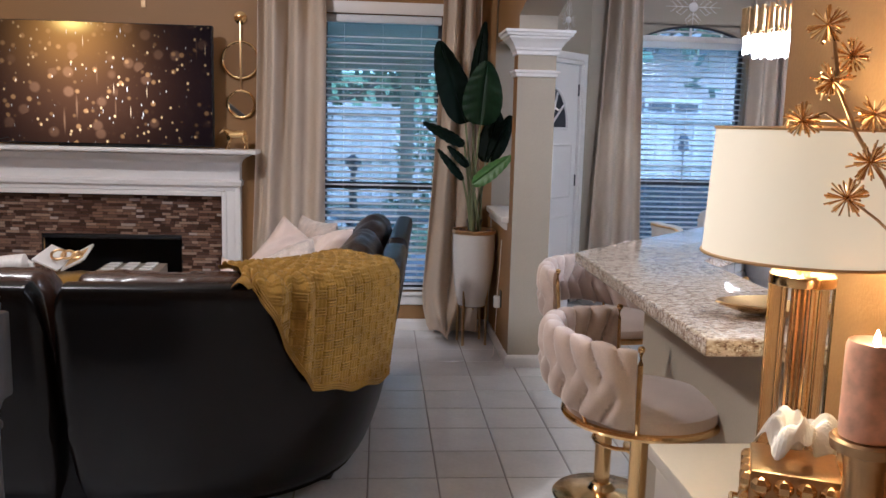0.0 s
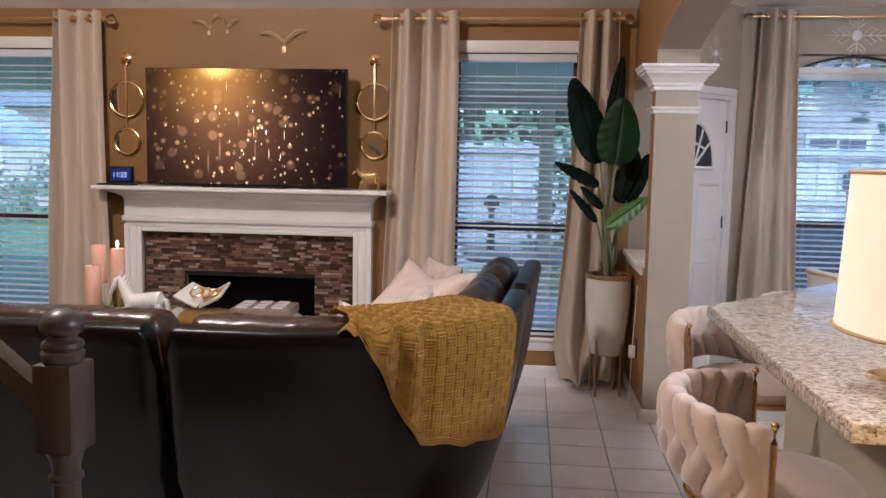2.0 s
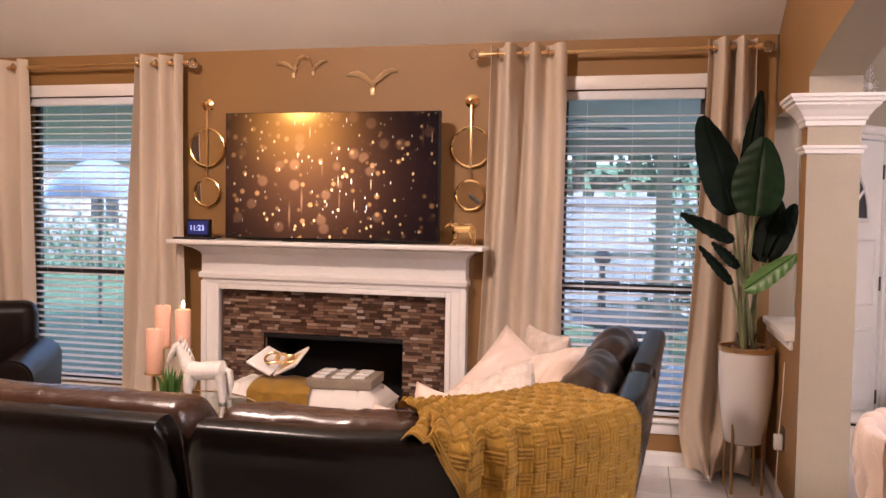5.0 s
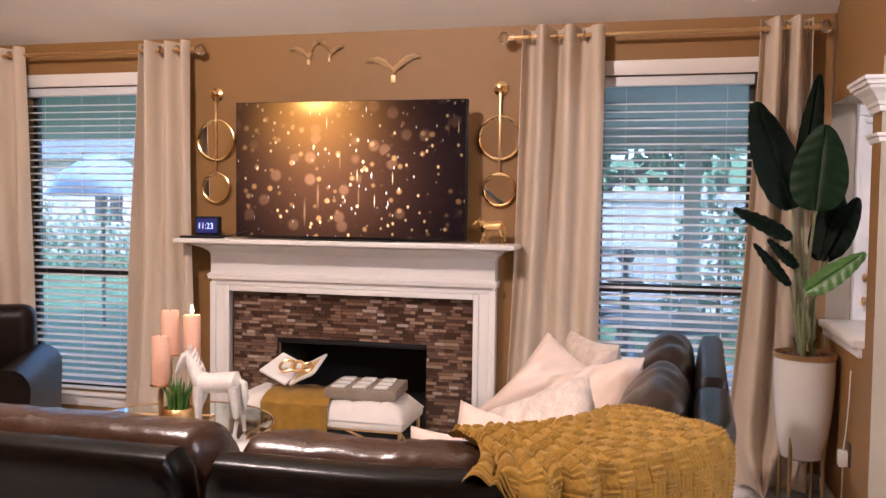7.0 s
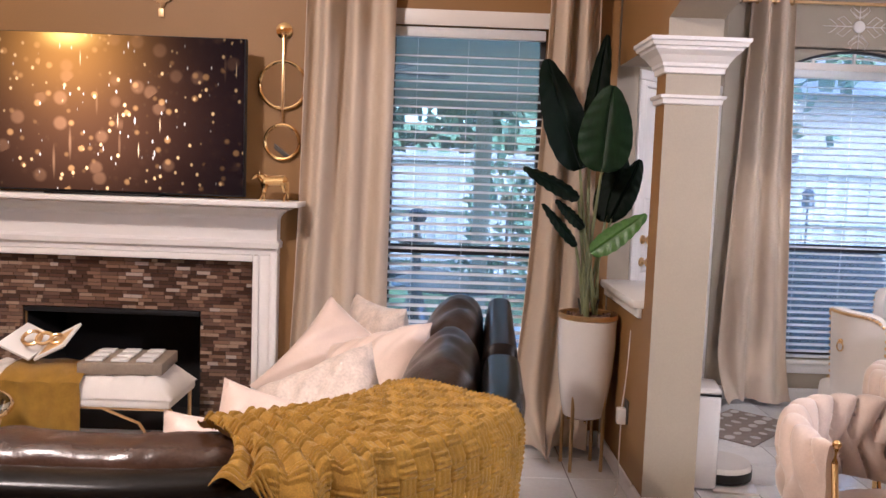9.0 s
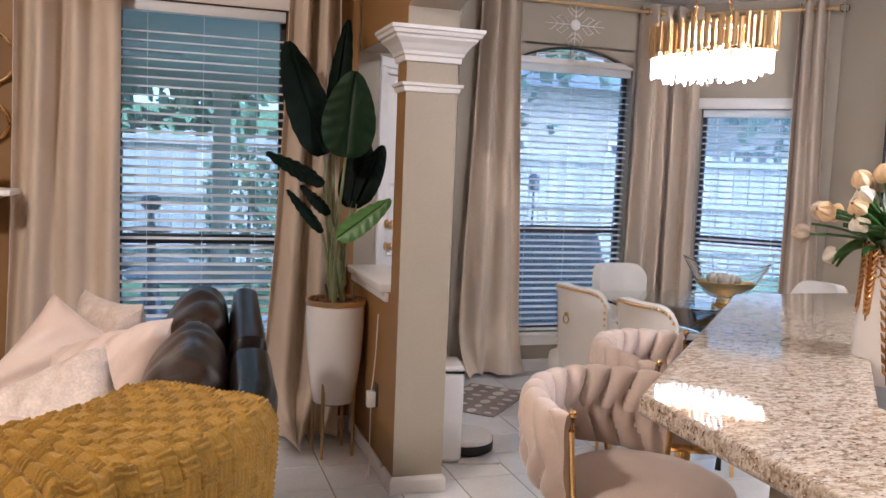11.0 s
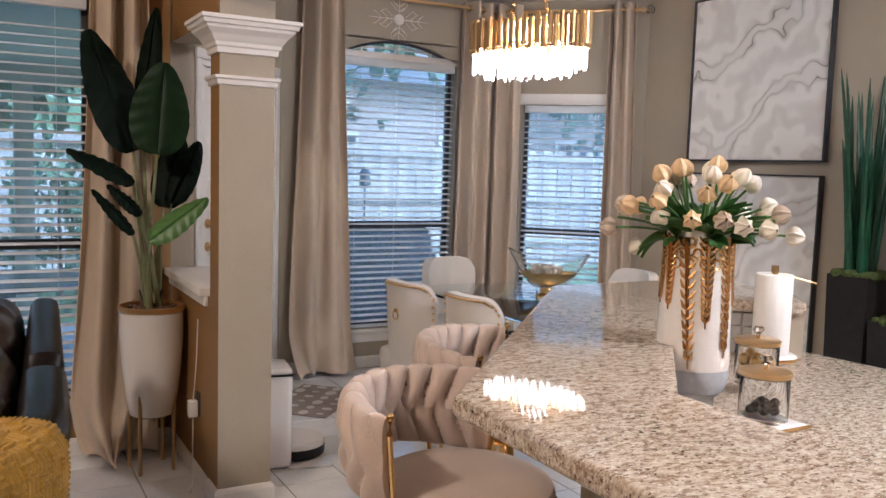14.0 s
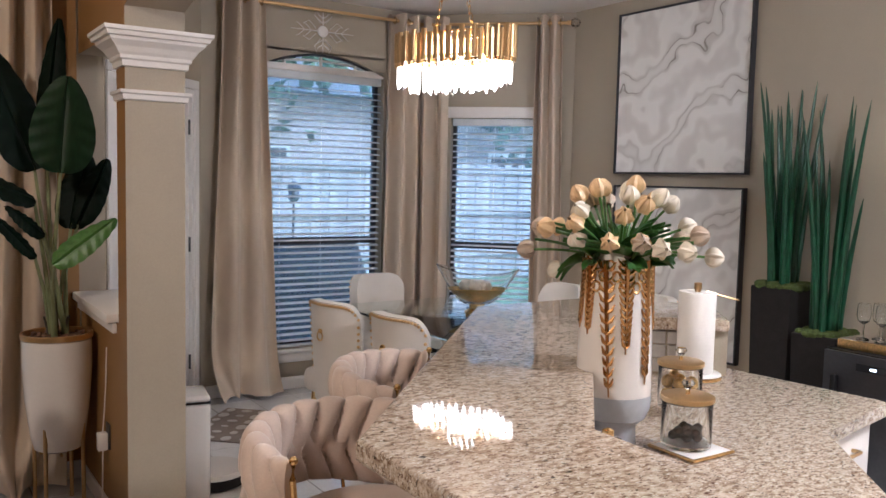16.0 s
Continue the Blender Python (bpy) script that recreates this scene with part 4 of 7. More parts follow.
# small things on the mantel
ck = thing("digital_clock", "small black digital clock with blue face on the mantel", "clock", pose(-2.80, 5.91, 1.346, rz=-4))
part("case", abox(-0.085, 0.085, -0.012, 0.03, 0.02, 0.135, 0.006), BLACK, ck)
part("base", abox(-0.075, 0.075, -0.03, 0.05, 0.0, 0.021, 0.005), BLACK, ck)
part("display", abox(-0.075, 0.075, -0.015, -0.0125, 0.032, 0.122), CLOCKFACE, ck, smooth=False)
cu = bpy.data.curves.new("digits", 'FONT')
cu.body, cu.size, cu.align_x = "11:23", 0.052, 'CENTER'
tmp = bpy.data.objects.new("tmp", cu)
scene.collection.objects.link(tmp)
me = bpy.data.meshes.new_from_object(tmp.evaluated_get(bpy.context.evaluated_depsgraph_get()))
bpy.data.objects.remove(tmp)
me.materials.append(DIGIT)
dg = new("digits", me)
dg.parent = ck
dg.matrix_local = pose(-0.005, -0.0165, 0.058, rx=90)
pd = thing("phone_dock", "flat black charging pad on the mantel", "charger", pose(-2.83, 5.86, 1.346))
part("pad", abox(-0.12, 0.16, -0.035, 0.03, 0.0, 0.014, 0.005), BLACK, pd)
part("cable", atube([(0.16, 0, 0.006), (0.24, 0.02, 0.03), (0.30, 0.05, 0.05), (0.36, 0.09, 0.02)], 0.004, 6), BLACK, pd)


def quadruped(s, head_up=1.0, slim=1.0):
    """A standing four-legged animal, facing -x, feet at z = 0."""
    bm = bmesh.new()
    t = slim
    tube(bm, [(0.17, 0, 0.36), (0.14, 0, 0.38), (0.06, 0, 0.375), (-0.04, 0, 0.365), (-0.11, 0, 0.37), (-0.15, 0, 0.37)], [0.03 * t, 0.068 * t, 0.066 * t, 0.064 * t, 0.070 * t, 0.04 * t], 14)
    tube(bm, [(-0.10, 0, 0.36), (-0.15, 0, 0.43), (-0.185, 0, 0.43 + 0.08 * head_up), (-0.205, 0, 0.43 + 0.125 * head_up)], [0.062 * t, 0.050 * t, 0.038 * t, 0.026 * t], 12)
    tube(bm, [(-0.185, 0, 0.435 + 0.13 * head_up), (-0.225, 0, 0.42 + 0.115 * head_up), (-0.27, 0, 0.385 + 0.08 * head_up), (-0.29, 0, 0.365 + 0.06 * head_up)], [0.022, 0.034, 0.022, 0.013], 10)
    for sy in (-1, 1):
        tube(bm, [(-0.192, sy * 0.014, 0.45 + 0.13 * head_up), (-0.19, sy * 0.018, 0.49 + 0.13 * head_up)], [0.010, 0.002], 6)
    legs = [(-0.11, 0.035, -0.17, 0.25), (-0.11, -0.035, -0.10, 0.21), (0.14, 0.035, 0.16, 0.23), (0.14, -0.035, 0.12, 0.22)]
    for x, y, fx, kz in legs:
        back = 0.03 if x > 0 else -0.01
        tube(bm, [(x, y, 0.35), (x + back * 0.3, y, 0.29), ((x + fx) / 2 + back, y, kz - 0.06), ((x + fx) / 2 + back * 1.1, y, 0.13), (fx + back, y, 0.05), (fx + back - 0.004, y, 0.022), (fx + back - 0.012, y, 0.0)],
             [0.040 * t, 0.038 * t, 0.022, 0.015, 0.013, 0.017, 0.021], 9)
    return bm


# stocky bull-like figurine, squashed from the same quadruped as the horse statue
bm = quadruped(1.0, 0.35, 1.45)
bmesh.ops.transform(bm, matrix=Matrix.Diagonal((0.40, 0.48, 0.29, 1)), verts=bm.verts)
ob = finish("bull_like_figurine", bm, GOLD, smooth=True)
ob.matrix_world = pose(-0.985, 5.93, 1.346)
tagged(ob, "small shiny gold bull-like figurine on the mantel", "figurine")

# bench in front of the fire
bench = thing("bench", "white tufted bench with gold lattice legs before the fireplace", "bench", pose(-1.87, 5.56, 0))
def tuft(u, v):
    x, y = -0.53 + 1.06 * u, -0.22 + 0.44 * v
    e = min(1, 10 * min(u, 1 - u)) ** 0.5 * min(1, 5 * min(v, 1 - v)) ** 0.5
    t = 0.55 + 0.45 * abs(math.sin(math.pi * 7 * u)) ** 0.5 * abs(math.sin(math.pi * 3 * v)) ** 0.5
    return (x, y, 0.40 + 0.105 * e * (0.7 + 0.3 * t))
part("seat_cushion", surface(tuft, 84, 36), WHITEFAB, bench)
part("seat_base", abox(-0.525, 0.525, -0.215, 0.215, 0.355, 0.405, 0.015), WHITEFAB, bench)
for z in (0.35, 0.02):
    part("frame_rail", atube([(-0.5, -0.19, z), (0.5, -0.19, z), (0.5, 0.19, z), (-0.5, 0.19, z)], 0.009, 8, closed=True), GOLDD, bench)
for x in (-0.5, 0.5):
    for y in (-0.19, 0.19):
        part("leg", atube([(x, y, 0.0), (x, y, 0.35)], 0.010, 8), GOLDD, bench)
        s = -1 if x > 0 else 1
        part("arc_brace", atube([(x + s * 0.02, y, 0.02), (x + s * 0.05, y, 0.16), (x + s * 0.13, y, 0.28), (x + s * 0.30, y, 0.345)], 0.008, 8), GOLDD, bench)
thr = thing("throw", "ochre knit throw draped over the bench", "throw", pose(-1.87, 5.56, 0))
def throwfn(u, v):
    x = -0.30 + 0.39 * u + 0.015 * math.sin(5 * v)
    s = v * 0.95
    if s < 0.38:
        return (x + 0.02 * (0.38 - s), -0.232 - 0.006 * math.sin(20 * u), 0.095 + s)
    if s < 0.80:
        y = -0.232 + (s - 0.38)
        return (x, y, 0.520 - 0.05 * abs((y + 0.02) / 0.22) ** 3 + 0.004 * math.sin(16 * u))
    return (x, 0.19 + 0.01 * (s - 0.8), 0.474 - (s - 0.80))
part("knit_cloth", surface(throwfn, 30, 60, 0.004), MUSTARD, thr)
bs = thing("book_stand", "open white book on a stand on the bench", "book", pose(-2.05, 5.58, 0.50, rz=-8))
part("stand", atube([(-0.10, 0.05, 0.0), (0.10, 0.0, 0.09)], 0.006, 6), FROST, bs)
for sx, rot in ((-1, 22), (1, -28)):
    b = abox(0.0, 0.185, -0.11, 0.11, 0.0, 0.016, 0.004)
    if sx < 0:
        bmesh.ops.scale(b, vec=(-1, 1, 1), verts=b.verts)
    bmesh.ops.transform(b, matrix=pose(0, 0, 0.07, rx=20, ry=rot if sx < 0 else rot), verts=b.verts)
    part("page_block", b, PAPER, bs)
b = abox(0.03, 0.165, -0.095, 0.06, 0.0165, 0.0175)
bmesh.ops.transform(b, matrix=pose(0, 0, 0.07, rx=20, ry=-28), verts=b.verts)
part("photograph", b, SHADETRIM, bs, "brown photograph on the open page", smooth=False)
gl = thing("beads", "tan and gold wooden bead garland on the book", "ornament", pose(-2.03, 5.52, 0.61))
for k in range(3):
    R = 0.045 - 0.008 * k
    part("bead_loop", atube([(0.06 * k - 0.05 + R * math.cos(a * 0.4), R * math.sin(a * 0.4) * 0.7, 0.035 + R * math.sin(a * 0.4) * 0.6) for a in range(16)], 0.009, 6, closed=True), GOLDD if k != 1 else SHADETRIM, gl)
bx = thing("tic_tac_toe_box", "taupe box with white inset blocks on the bench", "game box", pose(-1.62, 5.57, 0.50, rz=4))
part("tray", abox(-0.20, 0.20, -0.16, 0.16, 0.0, 0.058, 0.004), TRAVERT, bx)
for i in range(3):
    for j in range(3):
        part("block", abox(-0.17 + 0.12 * i, -0.09 + 0.12 * i, -0.135 + 0.095 * j, -0.065 + 0.095 * j, 0.059, 0.072, 0.004), FROST, bx)

# glass coffee table and what stands on it
ct = thing("coffee_table", "round glass coffee table with thin gold rim and base", "coffee table", pose(-2.40, 4.85, 0))
part("glass_top", turned([(0.49, 0.44), (0.495, 0.445), (0.49, 0.452)], 48), TABLEGLASS, ct)
part("rim", atube([(0.50 * math.cos(k * math.pi / 30), 0.50 * math.sin(k * math.pi / 30), 0.445) for k in range(60)], 0.010, 8, closed=True), GOLD, ct)
part("base_ring", atube([(0.38 * math.cos(k * math.pi / 24), 0.38 * math.sin(k * math.pi / 24), 0.012) for k in range(48)], 0.010, 8, closed=True), GOLD, ct)
for k in range(4):
    a = k * math.pi / 2 + 0.6
    part("leg", atube([(0.38 * math.cos(a), 0.38 * math.sin(a), 0.012), (0.47 * math.cos(a), 0.47 * math.sin(a), 0.438)], 0.009, 8), GOLD, ct)
tr = thing("mirror_tray", "mirrored tray with gold rail on the coffee table", "tray", pose(-2.44, 4.72, 0.453, rz=12))
part("tray_base", abox(-0.26, 0.26, -0.17, 0.17, 0.0, 0.010, 0.002), MIRROR, tr)
part("rail", atube([(-0.26, -0.17, 0.035), (0.26, -0.17, 0.035), (0.26, 0.17, 0.035), (-0.26, 0.17, 0.035)], 0.005, 6, closed=True), GOLDD, tr)
for x in (-0.26, 0.26):
    for y in (-0.17, 0.17):
        part("rail_post", atube([(x, y, 0.005), (x, y, 0.035)], 0.005, 6), GOLDD, tr)


def candle(where, stick_h, wax_h, lit, group="pillar candles on gold holders"):
    c = thing("pillar_candle", "peach pillar candle on a slim gold holder" if not lit else "lit peach pillar candle on a slim gold holder", "candle", where, group)
    part("holder", turned([(0.048, 0), (0.048, 0.008), (0.030, 0.02), (0.012, 0.05), (0.009, stick_h * 0.5), (0.014, stick_h * 0.75), (0.010, stick_h - 0.02), (0.05, stick_h - 0.006), (0.052, stick_h)], 20), GOLDD, c)
    part("wax", turned([(0.041, stick_h + 0.001), (0.043, stick_h + 0.006), (0.043, stick_h + wax_h - 0.006), (0.039, stick_h + wax_h), (0.026, stick_h + wax_h - 0.006), (0.004, stick_h + wax_h - 0.008)], 24), WAX, c)
    part("wick", atube([(0, 0, stick_h + wax_h - 0.008), (0.001, 0, stick_h + wax_h + 0.008)], 0.0015, 5), BLACK, c)
    if lit:
        z0 = stick_h + wax_h + 0.006
        part("flame", turned([(0.002, z0), (0.0085, z0 + 0.012), (0.0065, z0 + 0.026), (0.0015, z0 + 0.045)], 10), FLAME, c)


candle(pose(-2.39, 4.73, 0.464), 0.215, 0.235, False)
candle(pose(-2.445, 4.90, 0.453), 0.34, 0.225, False)
candle(pose(-2.35, 4.95, 0.453), 0.315, 0.225, True)
pl = thing("planter", "gold textured pot with green succulent grass", "planter", pose(-2.29, 4.72, 0.464))
part("pot", turned([(0.05, 0), (0.072, 0.02), (0.080, 0.06), (0.075, 0.105), (0.068, 0.112), (0.062, 0.10)], 24), FOIL, pl, "hammered gold pot")
rnd = random.Random(2)
for k in range(34):
    a, r = rnd.uniform(0, 6.28), rnd.uniform(0, 0.05)
    h = rnd.uniform(0.10, 0.16)
    part("blade", atube([(r * math.cos(a), r * math.sin(a), 0.10), (r * 1.3 * math.cos(a), r * 1.3 * math.sin(a), 0.10 + h * 0.6), (r * 1.9 * math.cos(a), r * 1.9 * math.sin(a), 0.10 + h)], [0.006, 0.005, 0.001], 5), LEAFL, pl)
bm = quadruped(1.0)
for x, z in ((-0.17, 0.57), (-0.155, 0.54), (-0.14, 0.51), (-0.12, 0.475)):
    tube(bm, [(x, 0, z - 0.03), (x + 0.012, 0.012, z + 0.008), (x + 0.032, 0.018, z - 0.035)], [0.02, 0.016, 0.005], 7)
tube(bm, [(0.165, 0, 0.39), (0.20, 0, 0.37), (0.215, 0, 0.28), (0.205, 0, 0.17)], [0.018, 0.026, 0.024, 0.008], 8)
bmesh.ops.transform(bm, matrix=pose(0, 0, 0.012) @ Matrix.Diagonal((0.64, 0.80, 0.70, 1)), verts=bm.verts)
ob = finish("horse_statue", bm, PLASTER, smooth=True)
ob.matrix_world = pose(-1.99, 4.54, 0.478, rz=8)
tagged(ob, "white carved horse statue on a stone slab", "statue")
st = thing("slab", "pale stone slab under the horse statue", "stone base", pose(-1.99, 4.54, 0.453, rz=8))
part("plinth", abox(-0.17, 0.18, -0.07, 0.07, 0, 0.024, 0.004), FROST, st)
co = thing("coaster", "white round bead coaster on the coffee table", "coaster", pose(-1.93, 4.40, 0.453))
part("disc", turned([(0.075, 0), (0.082, 0.01), (0.078, 0.02), (0.012, 0.022)], 24), FROST, co)
co2 = copy_thing(co, pose(-1.82, 4.50, 0.453))

# leather armchair by the window
ac = thing("leather_armchair", "dark brown leather armchair with rolled arm", "armchair", pose(-3.98, 5.02, 0, rz=28))
part("seat_base", abox(-0.50, 0.42, -0.40, 0.42, 0.05, 0.36, 0.05, 3), LEATHERM, ac)
part("seat_cushion", abox(-0.46, 0.24, -0.46, 0.36, 0.36, 0.50, 0.05, 3), LEATHERM, ac)
part("backrest", abox(-0.55, 0.42, 0.32, 0.55, 0.30, 0.92, 0.08, 3), LEATHERM, ac)
for x in (0.36, -0.55):
    part("arm", rings(bmesh.new(), [[(x + 0.10 + (0.115 if k in range(0, 9) else 0.10) * math.cos(k * math.pi / 8), y, 0.56 + 0.115 * math.sin(k * math.pi / 8)) if k <= 8 else (x + (0.0 if k == 9 else 0.20), y, 0.06) for k in range(11)] for y in (-0.47, -0.45, 0.40)]), LEATHERM, ac)
    fc = turned([(0.10, 0.0), (0.10, 0.012), (0.07, 0.018), (0.05, 0.012), (0.01, 0.016)], 20)
    bmesh.ops.transform(fc, matrix=pose(x + 0.10, -0.472, 0.56, rx=90), verts=fc.verts)
    part("arm_scroll", fc, LEATHERM, ac)
fur = thing("fur_cushion", "fluffy cream cushion on the leather armchair", "cushion", pose(-4.15, 5.0, 0.50, rz=28))
bm = bmesh.new()
ball(bm, (0, 0, 0.17), 0.2, 20, 14, (1, 0.55, 0.85))
for v in bm.verts:
    v.co += v.co.normalized() * random.uniform(-0.012, 0.02)
part("fur", bm, WHITEFAB, fur)


# curved leather sofa
SA, SR, SYB = -0.70, 0.80, 2.88


def rail(s):
    """A point and the outward way on the sofa's back line, s metres from the start of its bend."""
    if s < 0:
        return Vector((SA + s, SYB, 0)), Vector((0, -1, 0))
    if s < SR * math.pi / 2:
        a = s / SR - math.pi / 2
        return Vector((SA + SR * math.cos(a), SYB + SR + SR * math.sin(a), 0)), Vector((math.cos(a), math.sin(a), 0))
    q = s - SR * math.pi / 2
    return Vector((SA + SR + 0.065 * q, SYB + SR + q, 0)), Vector((1, -0.065, 0))


def sweep(s0, s1, prof, n, puff=0.0, ends=0.0):
    """Sweep (outward, up) points along the back line; ends: how far the ends round off."""
    bm = bmesh.new()
    loops = []
    cu, cz = sum(p[0] for p in prof) / len(prof), sum(p[1] for p in prof) / len(prof)
    for i in range(n + 1):
        f = i / n
        s = s0 + (s1 - s0) * f
        p, o = rail(s)
        d = min(f, 1 - f) * (s1 - s0)
        k = 1.0 if not ends or d >= ends else math.sqrt(max(0.02, 1 - (1 - d / ends) ** 2))
        wob = puff * math.sin(math.pi * f) ** 0.6
        loops.append([p + o * (cu + (u - cu) * k) + Vector((0, 0, cz + (z - cz) * (k + wob))) for u, z in prof])
    return rings(bm, loops)


def smooth_loop(p, n=2):
    """Round off a closed outline."""
    for _ in range(n):
        q = []
        for a, b in zip(p, p[1:] + p[:1]):
            q += [(a[0] * 0.75 + b[0] * 0.25, a[1] * 0.75 + b[1] * 0.25), (a[0] * 0.25 + b[0] * 0.75, a[1] * 0.25 + b[1] * 0.75)]
        p = q
    return p


sofa = thing("sofa", "curved dark brown leather sectional sofa on the tile floor", "sofa", Matrix())
SHELL = [(-0.15, 0.05), (-0.05, 0.30), (0.0, 0.58), (0.035, 0.86), (0.050, 0.915), (0.044, 0.955), (0.022, 0.972), (-0.03, 0.974), (-0.058, 0.962), (-0.07, 0.925), (-0.12, 0.60), (-0.26, 0.05)]
SHELL2 = [(u * 0.9, z + (0.010 if z > 0.5 else 0)) for u, z in SHELL]
L1 = SR * math.pi / 2
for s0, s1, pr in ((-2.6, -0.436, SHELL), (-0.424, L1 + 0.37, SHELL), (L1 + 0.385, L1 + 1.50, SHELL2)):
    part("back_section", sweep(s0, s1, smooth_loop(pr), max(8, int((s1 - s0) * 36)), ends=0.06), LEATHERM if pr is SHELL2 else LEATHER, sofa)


def cushion_prof(top, wide):
    return [(-0.085, 0.50), (-0.080, 0.80), (-0.085, top - 0.05), (-0.11, top - 0.008), (-0.17, top), (-0.26, top - 0.015), (-0.09 - wide, top - 0.10), (-0.14 - wide, top - 0.22), (-0.16 - wide, 0.60), (-0.15 - wide, 0.47)]


PUFF = [(-0.12, 0.52), (-0.085, 0.66), (-0.072, 0.80), (-0.078, 0.91), (-0.105, 0.975), (-0.16, 1.005), (-0.225, 0.990), (-0.285, 0.935), (-0.335, 0.85), (-0.37, 0.74), (-0.38, 0.60), (-0.34, 0.48)]
for s0, s1, top in ((-2.5, -1.42, 0.992), (-1.39, -0.45, 0.995), (-0.41, 0.46, 0.985), (0.48, 1.05, 0.96), (1.18, 1.94, 0), (1.955, 2.74, 0)):
    b = sweep(s0, s1, smooth_loop(PUFF if not top else cushion_prof(top, 0.25)), max(36, int((s1 - s0) * 60)), 0.02 if not top else 0.006, 0.15 if not top else 0.07)
    for v in b.verts:
        w = noise.noise(v.co * 9) * (0.008 if top else 0.022) + (noise.noise(Vector((v.co.x * 38, v.co.y * 8, v.co.z * 5))) * 0.006 if v.co.z > 0.8 else 0)
        v.co += Vector((0, 0, w))
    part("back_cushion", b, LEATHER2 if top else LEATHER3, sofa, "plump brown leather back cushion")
SEAT = [(-0.17, 0.05), (-0.17, 0.40), (-0.30, 0.47), (-0.85, 0.47), (-0.92, 0.42), (-0.92, 0.05)]
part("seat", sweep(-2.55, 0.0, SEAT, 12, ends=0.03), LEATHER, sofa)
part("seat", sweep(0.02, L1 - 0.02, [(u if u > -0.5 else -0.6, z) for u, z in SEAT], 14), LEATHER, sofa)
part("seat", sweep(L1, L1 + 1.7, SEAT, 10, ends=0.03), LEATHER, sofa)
for s in (-2.4, -0.6, 0.9, L1 + 1.5):
    p, o = rail(s)
    q = p - o * 0.24
    part("foot", turned([(0.03, 0.0), (0.04, 0.02), (0.038, 0.06)], 14, (q.x, q.y, 0)), DARKWOOD, sofa)

# knitted blanket over the bend of the sofa
blanket = thing("blanket", "mustard chunky basket-knit blanket draped over the sofa back", "blanket", Matrix())
BP = [(0.020, 0.46), (0.050, 0.70), (0.066, 0.88), (0.064, 0.945), (0.046, 0.980), (0.0, 0.992), (-0.06, 0.994), (-0.12, 1.004), (-0.20, 1.010), (-0.28, 0.995), (-0.34, 0.945), (-0.38, 0.86)]
HEM = [(0.20, 0.53), (0.27, 0.50), (0.33, 0.40), (0.38, 0.27), (0.43, 0.17), (0.50, 0.085), (0.60, 0.055), (0.80, 0.022), (1.03, 0.015)]
blen = [0.0]
for (u0, z0), (u1, z1) in zip(BP, BP[1:]):
    blen.append(blen[-1] + math.hypot(u1 - u0, z1 - z0))


def along(q):
    q = max(0, min(blen[-1] - 1e-6, q))
    for k in range(len(BP) - 1):
        if q <= blen[k + 1]:
            f = (q - blen[k]) / (blen[k + 1] - blen[k])
            return (BP[k][0] + (BP[k + 1][0] - BP[k][0]) * f, BP[k][1] + (BP[k + 1][1] - BP[k][1]) * f)
    return BP[-1]


def hem_at(s):
    for (a, h0), (b, h1) in zip(HEM, HEM[1:]):
        if s <= b:
            return h0 + (h1 - h0) * max(0, s - a) / (b - a)
    return HEM[-1][1]


def blanket_fn(u, v):
    # v from the outer hem, up and over the top; the hem rises towards the loose end
    s = 0.20 + 0.77 * u
    hem = hem_at(s) + 0.008 * math.sin(34 * s)
    inner = blen[-1] - 0.20 * max(0.0, 1 - u / 0.75) - 0.015 * math.sin(13 * u)
    q = hem + (inner - hem) * v
    uu, z = along(q)
    loose = max(0.0, 1 - u / 0.5)
    fold = (0.016 + 0.046 * loose) * min(1, 2.4 * loose) * math.sin(2 * math.pi * 3.4 * u / 0.5 + 2.6 * v)
    p, o = rail(s + 0.05 * loose * math.sin(4 * v))
    a, b = s / 0.044 + 0.5 * loose * math.sin(5 * v), q / 0.034
    ci, cj = math.floor(a), math.floor(b)
    fa, fb = a - ci, b - cj
    edge = min(fa, 1 - fa, fb, 1 - fb)
    if (ci + cj) % 2:
        rel = 0.30 + 0.20 * abs(math.sin(math.pi * 3 * fa))
    else:
        rel = 0.25 + 0.75 * abs(math.sin(math.pi * 3 * fb)) ** 0.7 * (0.85 + 0.15 * abs(math.sin(math.pi * 3 * fa)))
    rel *= min(1.0, 0.5 + edge * 5)
    if q - hem < 0.03:
        rel = 0.4 + 0.6 * abs(math.sin(math.pi * (q - hem) / 0.010))
    k = 0.004 + 0.0110 * rel
    up = max(0.0, min(1.0, (q - blen[3]) / 0.05))
    out = o * (uu + (k + fold * 0.6) * (1 - 0.75 * up))
    return p + out + Vector((0, 0, z + k * (0.1 + 0.9 * up) + (0.45 * abs(fold) - 0.03 * loose) * up))


part("knit_cloth", surface(blanket_fn, 300, 280), MUSTARD, blanket)


